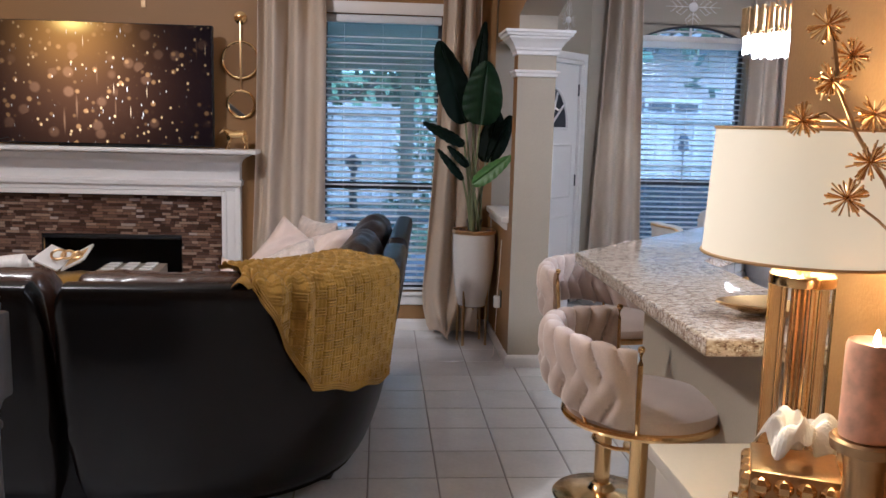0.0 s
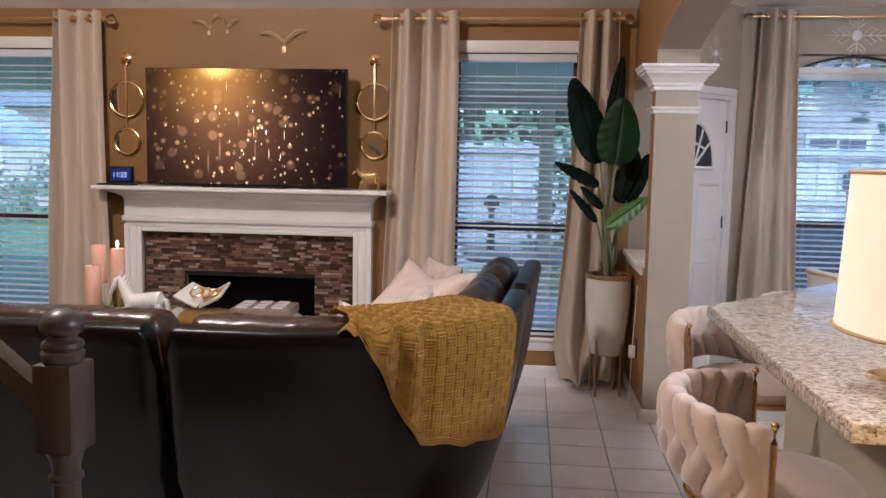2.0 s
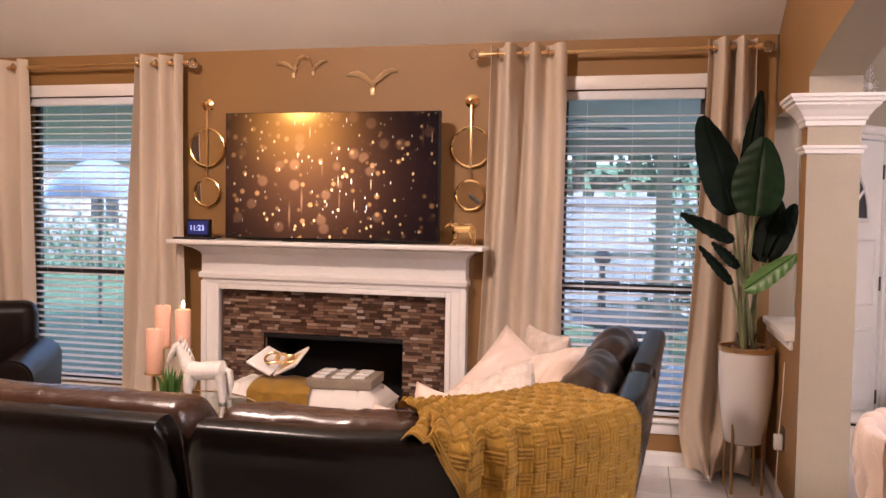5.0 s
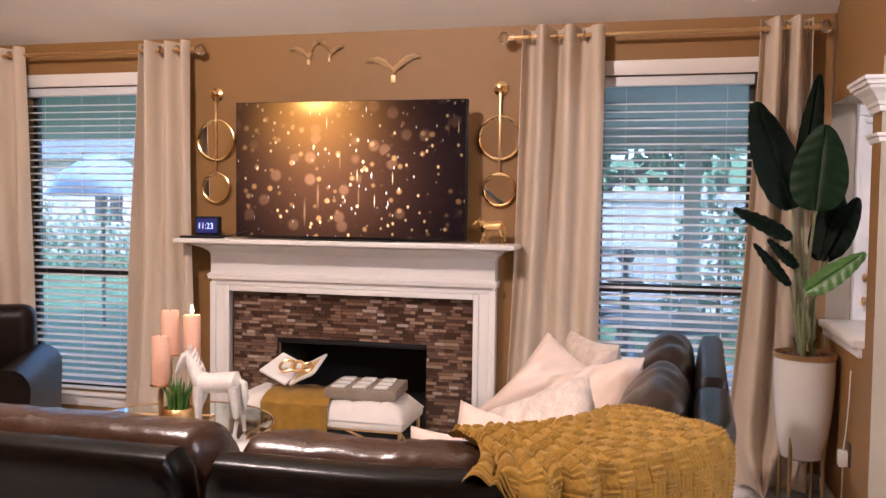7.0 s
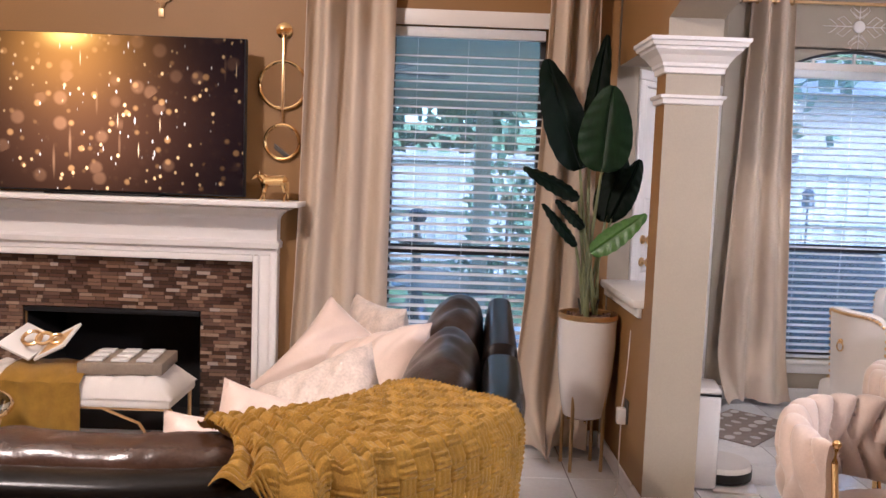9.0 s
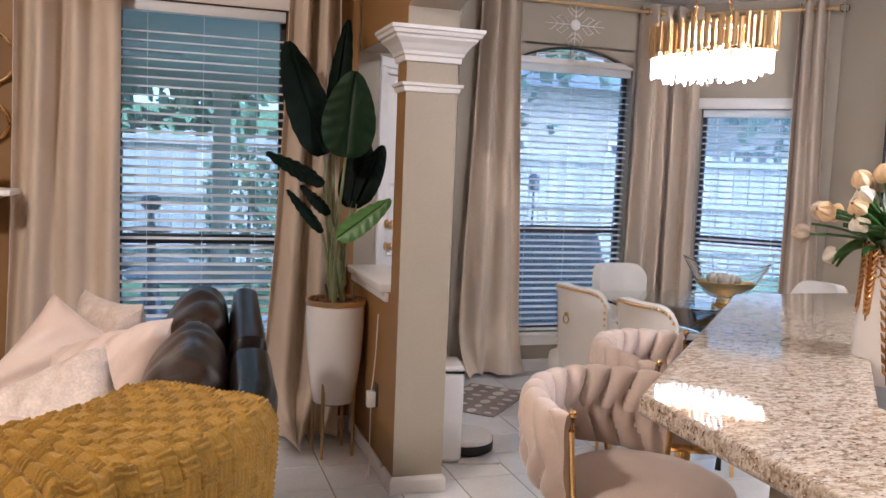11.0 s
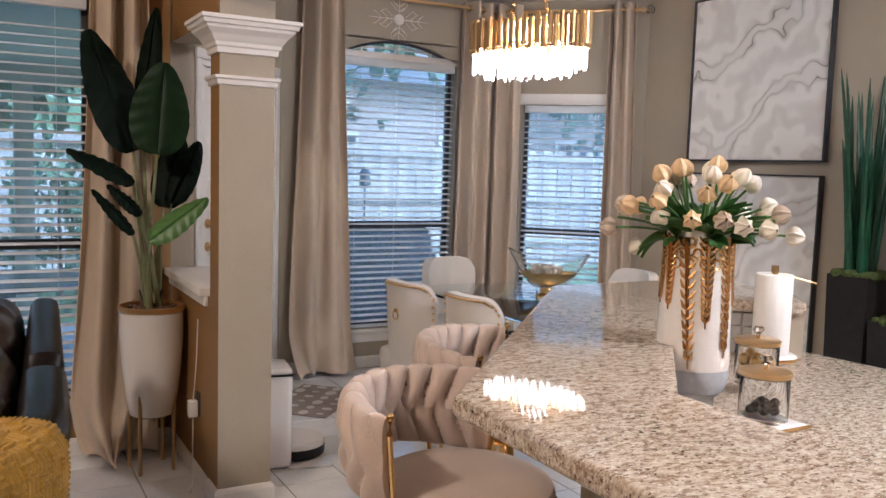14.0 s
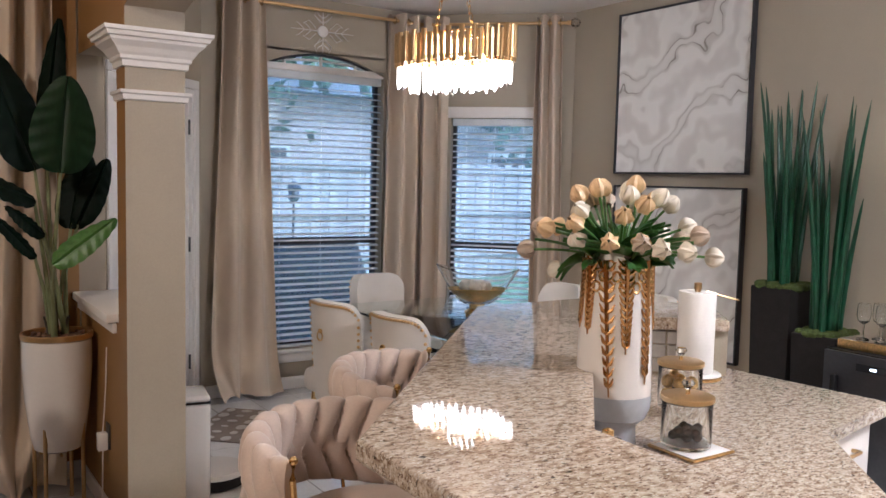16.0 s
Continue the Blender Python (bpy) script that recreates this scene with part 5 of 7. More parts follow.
# pillows
def pillow(m, w, h, t, material, label, seed=0):
    p = thing("throw_pillow", label, "pillow", m, "throw pillows on the sofa")
    rnd = random.Random(seed)
    ph = [rnd.uniform(0, 6) for _ in range(4)]

    def side(sg):
        def fn(u, v):
            x, y = 2 * u - 1, 2 * v - 1
            pinch = 1 - 0.10 * (1 - x * x) * abs(y) ** 2 - 0.0
            pinch2 = 1 - 0.10 * (1 - y * y) * abs(x) ** 2
            d = max(0, (1 - x ** 4) * (1 - y ** 4)) ** 0.55
            wr = 0.012 * math.sin(7 * x + 5 * y + ph[0]) * (abs(x * y)) + 0.006 * math.sin(14 * x - 9 * y + ph[1])
            return (x * w / 2 * pinch2, sg * (t / 2 * d + wr * d), y * h / 2 * pinch)
        return fn
    bm = surface(side(1), 26, 26)
    b2 = surface(side(-1), 26, 26)
    me2 = bpy.data.meshes.new("tmp")
    b2.to_mesh(me2)
    b2.free()
    bm.from_mesh(me2)
    bpy.data.meshes.remove(me2)
    bmesh.ops.remove_doubles(bm, verts=bm.verts, dist=1e-5)
    part("cover", bm, material, p)
    return p


def leant(corner, along_top, down, w, h):
    """A pillow's pose from its upper corner, the way its top edge runs and the way its side falls."""
    ex = Vector(along_top).normalized()
    ez = -Vector(down)
    ez = (ez - ex * ez.dot(ex)).normalized()
    c = Vector(corner) + ex * w / 2 - ez * h / 2
    return Matrix.Translation(c) @ Matrix((ex, ez.cross(ex), ez)).transposed().to_4x4()


for corner, top, down, w, h, t, mt, lb in (
        ((-0.545, 4.95, 0.995), (0.20, -0.06, -0.13), (-0.05, -0.16, -0.27), 0.50, 0.50, 0.18, PILLOWFAB, "large cream satin throw pillow standing on a corner"),
        ((-0.455, 5.12, 0.985), (0.20, -0.27, -0.01), (0.0, -0.06, -0.4), 0.40, 0.44, 0.15, PILLOWTEX, "silver textured throw pillow on the sofa"),
        ((-0.49, 4.62, 0.84), (0.26, -0.13, 0.10), (-0.10, -0.22, -0.22), 0.45, 0.45, 0.18, PILLOWFAB, "cream satin throw pillow leaning on the sofa back"),
        ((-0.70, 4.06, 0.80), (0.33, 0.02, 0.15), (-0.02, -0.24, -0.24), 0.44, 0.44, 0.16, PILLOWTEX, "embroidered cream throw pillow on the sofa"),
        ((-0.69, 3.76, 0.93), (0.36, 0.03, -0.09), (-0.06, -0.18, -0.25), 0.46, 0.44, 0.20, PILLOWFAB, "cream throw pillow lying against the sofa back"),
        ((-0.84, 3.70, 0.85), (0.40, -0.04, 0.0), (0.02, -0.12, -0.25), 0.38, 0.36, 0.16, PILLOWFAB, "cream throw pillow low behind the blanket")):
    pillow(leant(corner, top, down, w, h), w, h, t, mt, lb, int(corner[1] * 100))

# tall plant in a white pot
pp = thing("potted_plant", "tall green paddle-leaf plant in a white ceramic pot", "plant", pose(0.70, 5.77, 0))
part("pot", turned([(0.055, 0.272), (0.085, 0.274), (0.105, 0.285), (0.122, 0.36), (0.142, 0.52), (0.152, 0.68), (0.152, 0.795), (0.146, 0.80), (0.140, 0.79), (0.135, 0.76)], 40), CERAMIC, pp, "glossy white tapered pot")
part("rim", turned([(0.150, 0.800), (0.156, 0.803), (0.156, 0.824), (0.150, 0.828), (0.142, 0.826), (0.141, 0.80)], 40, caps=(False, False)), GOLDD, pp, "gold rim")
part("soil", turned([(0.139, 0.785), (0.137, 0.80), (0.06, 0.812), (0.01, 0.815)], 30), SOIL, pp, "bark and pebbles")
rnd = random.Random(3)
bm = bmesh.new()
ball(bm, (0, 0, 0), 0.014, 7, 5, (1.2, 0.9, 0.6))
peb = part("pebble", bm, SOIL, pp)
peb.matrix_local = pose(0.05, -0.06, 0.815)
for k in range(46):
    a, r = rnd.uniform(0, 6.28), 0.125 * math.sqrt(rnd.random())
    again("pebble", peb, pp, pose(r * math.cos(a), r * math.sin(a), 0.814, rz=rnd.uniform(0, 180)) @ Matrix.Scale(rnd.uniform(0.6, 1.2), 4))
for k in range(4):
    a = math.pi / 4 + k * math.pi / 2 + 0.15
    x, y = 0.118 * math.cos(a), 0.118 * math.sin(a)
    part("stand_leg", atube([(x, y, 0.0), (x, y, 0.40)], 0.0095, 10), BRONZE, pp)
part("stand_ring", atube([(-0.083, 0, 0.262), (0.083, 0, 0.262)], 0.007, 6), BRONZE, pp)
part("stand_ring", atube([(0, -0.083, 0.262), (0, 0.083, 0.262)], 0.007, 6), BRONZE, pp)


def paddle(base, tip, width, normal, material, curl=0.03, droop=0.0, seed=0):
    """A broad paddle leaf from its stalk end to its tip; normal: the way its face looks."""
    base, tip, normal = Vector(base), Vector(tip), Vector(normal).normalized()
    ax = tip - base
    L = ax.length
    d = ax / L
    side = d.cross(normal).normalized()
    nn = side.cross(d)

    def fn(u, v):
        f = u
        wv = width / 2 * (math.sin(math.pi * min(1, 0.02 + 0.97 * f ** 0.80)) ** 0.50) * (1.05 - 0.22 * f)
        x = 2 * v - 1
        mid = -0.010 * math.exp(-(x / 0.06) ** 2)
        rip = 0.004 * math.sin(42 * f + 5 * abs(x) + seed) * abs(x)
        return base + d * (L * f) + side * (wv * x) + nn * (curl * (1 - x * x) * 0.5 + mid + rip - droop * f * f)
    bm = surface(fn, 34, 16, 0.0016)
    return bm


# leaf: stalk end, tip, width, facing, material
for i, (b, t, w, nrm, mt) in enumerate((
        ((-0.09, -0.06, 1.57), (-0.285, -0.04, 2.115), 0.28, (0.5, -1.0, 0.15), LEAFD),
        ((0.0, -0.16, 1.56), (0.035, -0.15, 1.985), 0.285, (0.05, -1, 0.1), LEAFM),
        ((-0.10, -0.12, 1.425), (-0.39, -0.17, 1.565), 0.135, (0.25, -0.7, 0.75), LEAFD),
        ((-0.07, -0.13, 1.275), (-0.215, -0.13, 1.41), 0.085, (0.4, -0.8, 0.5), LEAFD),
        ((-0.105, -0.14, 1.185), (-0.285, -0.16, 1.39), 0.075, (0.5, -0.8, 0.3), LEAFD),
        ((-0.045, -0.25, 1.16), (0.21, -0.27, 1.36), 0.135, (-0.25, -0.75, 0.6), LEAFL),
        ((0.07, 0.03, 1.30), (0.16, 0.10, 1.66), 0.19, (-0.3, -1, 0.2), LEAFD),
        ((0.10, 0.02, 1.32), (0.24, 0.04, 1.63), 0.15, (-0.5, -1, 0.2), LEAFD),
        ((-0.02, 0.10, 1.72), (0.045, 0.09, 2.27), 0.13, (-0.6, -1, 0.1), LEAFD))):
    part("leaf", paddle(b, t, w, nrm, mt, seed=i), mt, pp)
    B = Vector(b)
    r0 = Vector((0.035 * math.cos(i * 2.1), 0.035 * math.sin(i * 2.1) - 0.02, 0.80))
    mid2 = r0.lerp(B, 0.55) + Vector((-0.01 * math.cos(i), 0.02, 0.02))
    part("stalk", atube([r0, r0.lerp(mid2, 0.5), mid2, B, B.lerp(Vector(t), 0.25)], [0.014, 0.011, 0.009, 0.007, 0.003], 8), STEM, pp)
for i in range(5):
    part("shoot", atube([(0.03 * math.cos(i * 1.4), 0.03 * math.sin(i * 1.4), 0.80), (0.055 * math.cos(i * 1.4), 0.055 * math.sin(i * 1.4), 0.90)], [0.010, 0.004], 7), DARKWOOD, pp)

# cord and plug on the half wall
pg = thing("power_plug", "white plug adapter with a cord on the half wall", "plug", pose(AX0 - 0.016, 5.50, 0.38))
part("wall_plate", abox(0.008, 0.015, -0.035, 0.035, -0.055, 0.06, 0.002), DARKWOOD, pg)
part("adapter", abox(-0.035, 0.007, -0.022, 0.022, -0.06, 0.02, 0.005), WHITE, pg)
part("cord", atube([(-0.012, 0, -0.06), (-0.02, -0.03, -0.18), (-0.035, -0.10, -0.30), (-0.05, -0.16, -0.36), (-0.06, -0.15, -0.374), (-0.03, -0.05, -0.374)], 0.0032, 6), WHITE, pg)
part("cord", atube([(-0.012, 0, 0.02), (-0.01, -0.03, 0.12), (-0.006, -0.05, 0.26), (-0.004, -0.06, 0.42)], 0.003, 6), WHITE, pg)

# stair newel with its handrail
nw = thing("stair_railing", "dark painted turned newel post with sloping handrail", "railing", pose(-0.855, 1.79, 0, rz=-4))
part("newel_block", abox(-0.047, 0.047, -0.047, 0.047, 0.913, 1.113, 0.008), DARKWOOD, nw)
part("finial", turned([(0.040, 1.112), (0.044, 1.120), (0.046, 1.133), (0.040, 1.140), (0.045, 1.148), (0.043, 1.157), (0.032, 1.164), (0.031, 1.172), (0.042, 1.178), (0.047, 1.190), (0.046, 1.202), (0.036, 1.218), (0.018, 1.228), (0.002, 1.231)], 28), DARKWOOD, nw)
part("newel_shaft", turned([(0.045, 0.0), (0.045, 0.28), (0.032, 0.30), (0.040, 0.32), (0.030, 0.36), (0.033, 0.60), (0.030, 0.828), (0.030, 0.840), (0.037, 0.846), (0.037, 0.856), (0.030, 0.864), (0.031, 0.883), (0.042, 0.912)], 24), DARKWOOD, nw)
prof_r = [(-0.028, -0.03), (0.028, -0.03), (0.033, -0.005), (0.024, 0.022), (0.0, 0.03), (-0.024, 0.022), (-0.033, -0.005)]
part("handrail", rings(bmesh.new(), [[(-0.046 - 0.95 * k, y, 1.03 + 0.72 * k + z) for y, z in prof_r] for k in (0, 1)]), DARKWOOD, nw)
for k in range(4):
    x = -0.20 - 0.22 * k
    zt = 1.00 + 0.72 / 0.95 * (-x - 0.046)
    part("baluster", turned([(0.018, 0.17 * (k + 1)), (0.018, 0.17 * (k + 1) + 0.2), (0.012, 0.17 * (k + 1) + 0.25), (0.014, zt - 0.2), (0.012, zt)], 12, (x, 0, 0)), DARKWOOD, nw)
for k in range(4):
    part("step", abox(-0.33 - 0.22 * k, -0.07 - 0.22 * k, -0.95, 0.06, 0.0, 0.17 * (k + 1), 0.006), DARKWOOD, nw)

# console table with lamp
cn = thing("console_table", "cream lacquered narrow console table against the wall", "table", pose(0, 0, 0))
part("tabletop", abox(0.605, 0.862, 0.15, 1.55, 0.870, 0.902, 0.005), CREAM, cn)
part("apron", abox(0.618, 0.855, 0.17, 1.53, 0.62, 0.869, 0.003), CREAM, cn)
for x in (0.620, 0.825):
    for y in (0.18, 1.495):
        part("leg", abox(x, x + 0.028, y, y + 0.028, 0.0, 0.62, 0.003), CREAM, cn)
lp = thing("table_lamp", "lit table lamp with white drum shade and ribbed glass column", "lamp", pose(0.707, 1.165, 0.903))
part("foot", turned([(0.062, 0.0), (0.062, 0.012), (0.052, 0.018)], 32), GOLD, lp)
ribs = bmesh.new()
loops = []
for z in (0.019, 0.415):
    loops.append([((0.046 + 0.0035 * (k % 2)) * math.cos(k * math.pi / 32), (0.046 + 0.0035 * (k % 2)) * math.sin(k * math.pi / 32), z) for k in range(64)])
part("column", rings(ribs, loops), RIBGLASS, lp, "ribbed clear glass column")
part("inner_rod", atube([(0, 0, 0.02), (0, 0, 0.412)], 0.014, 16), GOLD, lp)
part("collar", turned([(0.050, 0.416), (0.051, 0.418), (0.051, 0.432), (0.047, 0.436), (0.012, 0.438), (0.010, 0.50)], 32), GOLD, lp)
part("shade", turned([(0.157, 0.463), (0.148, 0.660)], 56, caps=(False, False)), SHADE, lp, "glowing white linen drum shade")
for r, z in ((0.1575, 0.463), (0.1485, 0.660)):
    part("shade_trim", atube([(r * math.cos(k * math.pi / 28), r * math.sin(k * math.pi / 28), z) for k in range(56)], 0.0028, 6, closed=True), SHADETRIM, lp)
part("harp", atube([(-0.05, 0, 0.662), (-0.045, 0, 0.675), (0.045, 0, 0.675), (0.05, 0, 0.662)], 0.003, 6), GOLDD, lp)
for k in range(3):
    a = k * 2.094 + 0.4
    part("spider", atube([(0, 0, 0.665), (0.146 * math.cos(a), 0.146 * math.sin(a), 0.658)], 0.002, 5), GOLDD, lp)
part("harp", atube([(0, 0, 0.49), (0, 0, 0.668)], 0.003, 6), GOLDD, lp)
tb = thing("tissue_box", "gold crystal-beaded tissue box with white tissue", "tissue box", pose(0.672, 1.075, 0.925, rz=-24))
part("box", abox(-0.063, 0.063, -0.063, 0.063, 0.0, 0.135, 0.004), GOLDD, tb)
bm = bmesh.new()
ball(bm, (0, 0, 0), 0.0150, 6, 5)
bead = None
for f in range(4):
    for i in range(4):
        for j in range(4):
            a = -0.047 + 0.0313 * i
            mm = Matrix.Rotation(f * math.pi / 2, 4, 'Z') @ pose(a, -0.064, 0.022 + 0.0305 * j)
            if bead is None:
                bead = part("crystal_bead", bm, GOLD, tb, "faceted gold crystal bead", smooth=False)
                bead.matrix_local = mm
            else:
                again("crystal_bead", bead, tb, mm)
def tissue_fn(u, v):
    a = 2 * math.pi * u
    r = 0.010 + 0.044 * v * (1 + 0.30 * math.sin(3 * a + 1) + 0.16 * math.sin(8 * a + 5 * v))
    return (r * math.cos(a), r * math.sin(a) * 0.75, 0.128 + 0.075 * math.sin(math.pi * min(1, 0.12 + v * 0.7)) + 0.014 * math.sin(4 * a + 0.6) * v + 0.007 * math.sin(11 * a + 7 * v) * v)
part("tissue", surface(tissue_fn, 72, 16), PAPER, tb, "crumpled white tissue", smooth=False)
gt = thing("gold_tray", "gold wire tray with mirrored base on the console table", "tray", pose(0.700, 1.03, 0.903, rz=-24))
part("tray_base", abox(-0.13, 0.10, -0.14, 0.11, 0.0, 0.018, 0.002), MIRROR, gt)
for z in (0.016, 0.055):
    part("wire", atube([(-0.13, -0.14, z), (0.10, -0.14, z), (0.10, 0.11, z), (-0.13, 0.11, z)], 0.0045, 6, closed=True), GOLD, gt)
for x, y in ((-0.13, -0.14), (0.10, -0.14), (0.10, 0.11), (-0.13, 0.11)):
    part("post", atube([(x, y, 0.01), (x, y, 0.055)], 0.0045, 6), GOLD, gt)
cd = thing("marbled_candle", "lit peach marbled candle on a gold candlestick", "candle", pose(0.702, 0.945, 0.903))
part("candlestick", turned([(0.040, 0.0), (0.040, 0.010), (0.028, 0.02), (0.026, 0.20), (0.030, 0.222), (0.046, 0.228), (0.048, 0.242), (0.044, 0.246)], 28), BRONZE, cd)
part("wax", turned([(0.037, 0.247), (0.038, 0.252), (0.038, 0.372), (0.035, 0.380), (0.026, 0.372), (0.003, 0.370)], 32), WAXM, cd)
part("flame", turned([(0.002, 0.372), (0.005, 0.378), (0.004, 0.386), (0.001, 0.396)], 10), FLAME, cd)
part("wick", atube([(0, 0, 0.370), (0.001, 0, 0.378)], 0.0014, 5), BLACK, cd)


def burst(p, r, n, parent, mt):
    bm = bmesh.new()
    rnd = random.Random(int(p[2] * 1000))
    for k in range(n):
        d = Vector((rnd.gauss(0, 1), rnd.gauss(0, 1), rnd.gauss(0, 1))).normalized()
        q = Vector(p)
        tube(bm, [q, q + d * r * rnd.uniform(0.8, 1.05)], [0.0006, 0.0016], 4)
    part("blossom", bm, mt, parent, "spiky gold starburst blossom")


gf = thing("gold_branch", "gold starburst flower branch in a slender rose-gold vase", "artificial flowers", pose(0, 0, 0))
part("vase", turned([(0.022, 0.904), (0.026, 0.95), (0.018, 1.10), (0.014, 1.25), (0.017, 1.38), (0.015, 1.385)], 18, (0.785, 0.99, 0)), FOIL, gf, "slender rose-gold vase")
pts = [(0.785, 0.99, 1.38), (0.72, 1.0, 1.50), (0.675, 1.0, 1.56), (0.645, 1.0, 1.62), (0.63, 1.0, 1.70)]
part("branch", atube(pts, 0.0028, 6), BRONZE, gf)
part("branch", atube([(0.675, 1.0, 1.56), (0.63, 1.0, 1.585), (0.60, 1.0, 1.575)], 0.002, 6), BRONZE, gf)
part("branch", atube([(0.785, 0.99, 1.38), (0.72, 1.0, 1.44), (0.675, 1.0, 1.47)], 0.002, 6), BRONZE, gf)
for p, r in (((0.60, 1.0, 1.573), 0.026), ((0.623, 1.0, 1.70), 0.028), ((0.636, 1.0, 1.628), 0.028), ((0.672, 1.0, 1.47), 0.030), ((0.70, 1.0, 1.52), 0.03), ((0.66, 1.0, 1.66), 0.026), ((0.70, 1.0, 1.585), 0.026)):
    burst(p, r, 60, gf, GOLD)


# bar with raised granite top
def offset_line(pts, d):
    out = []
    for i, p in enumerate(pts):
        p = Vector(p)
        a = (p - Vector(pts[i - 1])).normalized() if i else None
        b = (Vector(pts[i + 1]) - p).normalized() if i < len(pts) - 1 else None
        if a is None or b is None:
            t = a or b
            out.append(p + Vector((t.y, -t.x)) * d)
        else:
            n1, n2 = Vector((a.y, -a.x)), Vector((b.y, -b.x))
            mvec = (n1 + n2).normalized()
            out.append(p + mvec * (d / max(0.3, mvec.dot(n1))))
    return [tuple(q) for q in out]


OUT = [(0.745, 1.622), (0.745, 2.870), (1.86, 4.06), (2.36, 4.06), (2.74, 3.72)]
INN = offset_line(OUT, 0.405)
bar = thing("bar_counter", "raised breakfast bar with thick speckled granite top", "bar counter", Matrix())
bm = bmesh.new()
extrude_poly(bm, OUT + INN[::-1], 1.068, 1.110, 0.010)
part("granite_top", bm, GRANITE, bar, "beige and brown speckled polished granite")
K0, K1 = offset_line(OUT, 0.24), offset_line(OUT, 0.385)
K0[0] = (K0[0][0], 1.635)
K1[0] = (K1[0][0], 1.635)
bm = bmesh.new()
extrude_poly(bm, K0 + K1[::-1], 0.003, 1.066)
part("knee_wall", bm, GREIGE, bar, "greige painted knee wall", smooth=False)
# small backsplash tiles on the kitchen side
bt = None
for i in range(len(K1) - 1):
    a, b = Vector(K1[i]), Vector(K1[i + 1])
    L = (b - a).length
    ang = math.degrees(math.atan2(b.y - a.y, b.x - a.x))
    n = int(L / 0.078)
    for k in range(n):
        for j in range(3):
            if bt is None:
                bt = part("backsplash_tile", abox(0.002, 0.074, -0.008, -0.001, 0.0, 0.046, 0.002, 1), SPLASH, bar, "small grey backsplash tile", smooth=False)
                bt.matrix_local = pose(a.x, a.y, 0.915, rz=ang) @ pose(0.078 * k, 0, 0)
            else:
                again("backsplash_tile", bt, bar, pose(a.x, a.y, 0.915, rz=ang) @ pose(0.078 * k + (0.0 if j % 2 == 0 else 0.002), 0, 0.05 * j))
kc = thing("kitchen_counter", "lower granite kitchen counter with white cabinets", "counter", Matrix())
LOW = [(K1[0][0] + 0.01, 1.62), (K1[1][0] + 0.01, K1[1][1]), (K1[2][0], K1[2][1] - 0.012), (K1[3][0], K1[3][1] - 0.012), (2.60, 3.58), (2.66, 2.98), (2.64, 2.94), (2.17, 2.87), (1.84, 2.52), (1.80, 2.40), (1.80, 1.62)]
bm = bmesh.new()
extrude_poly(bm, LOW, 0.872, 0.910, 0.010)
part("granite_top", bm, GRANITE, kc, "beige and brown speckled polished granite")
bm = bmesh.new()
extrude_poly(bm, [(K1[0][0] + 0.02, 1.63), (K1[1][0] + 0.02, K1[1][1]), (K1[2][0], K1[2][1] - 0.02), (2.45, 3.62), (2.55, 3.5), (2.59, 2.99), (2.13, 2.92), (1.79, 2.55), (1.75, 2.42), (1.75, 1.63)], 0.09, 0.870)
part("cabinet_body", bm, WHITE, kc, smooth=False)
for (ax, ay), (bx_, by) in (((2.59, 2.99), (2.13, 2.92)), ((2.13, 2.92), (1.79, 2.55))):
    ang = math.degrees(math.atan2(by - ay, bx_ - ax))
    L = math.hypot(bx_ - ax, by - ay)
    for z0, z1 in ((0.68, 0.85), (0.12, 0.66)):
        b = abox(0.012, L - 0.012, 0.002, 0.020, z0, z1, 0.003)
        fr4 = part("drawer_front" if z0 > 0.5 else "cabinet_door", b, WHITE, kc)
        fr4.matrix_local = pose(ax, ay, 0, rz=ang)
        h = part("handle", atube([(L * 0.3, 0.02, z1 - 0.06), (L * 0.3, 0.045, z1 - 0.06), (L * 0.7, 0.045, z1 - 0.06), (L * 0.7, 0.02, z1 - 0.06)], 0.006, 8), GOLDD, fr4, "brushed gold bar handle")
ds = thing("dish", "gold leaf-shaped dish on the bar", "dish", pose(0.985, 1.86, 1.111, rz=10))
def dish_fn(u, v):
    x, y = -1 + 2 * u, -1 + 2 * v
    w = 0.070 * (1 - abs(x) ** 2.2) ** 0.8 + 0.002
    return (0.135 * x, w * y, 0.006 + 0.034 * abs(x) ** 2 + 0.028 * y * y * (1 - x * x))
part("bowl", surface(dish_fn, 30, 14, 0.004), GOLD, ds)


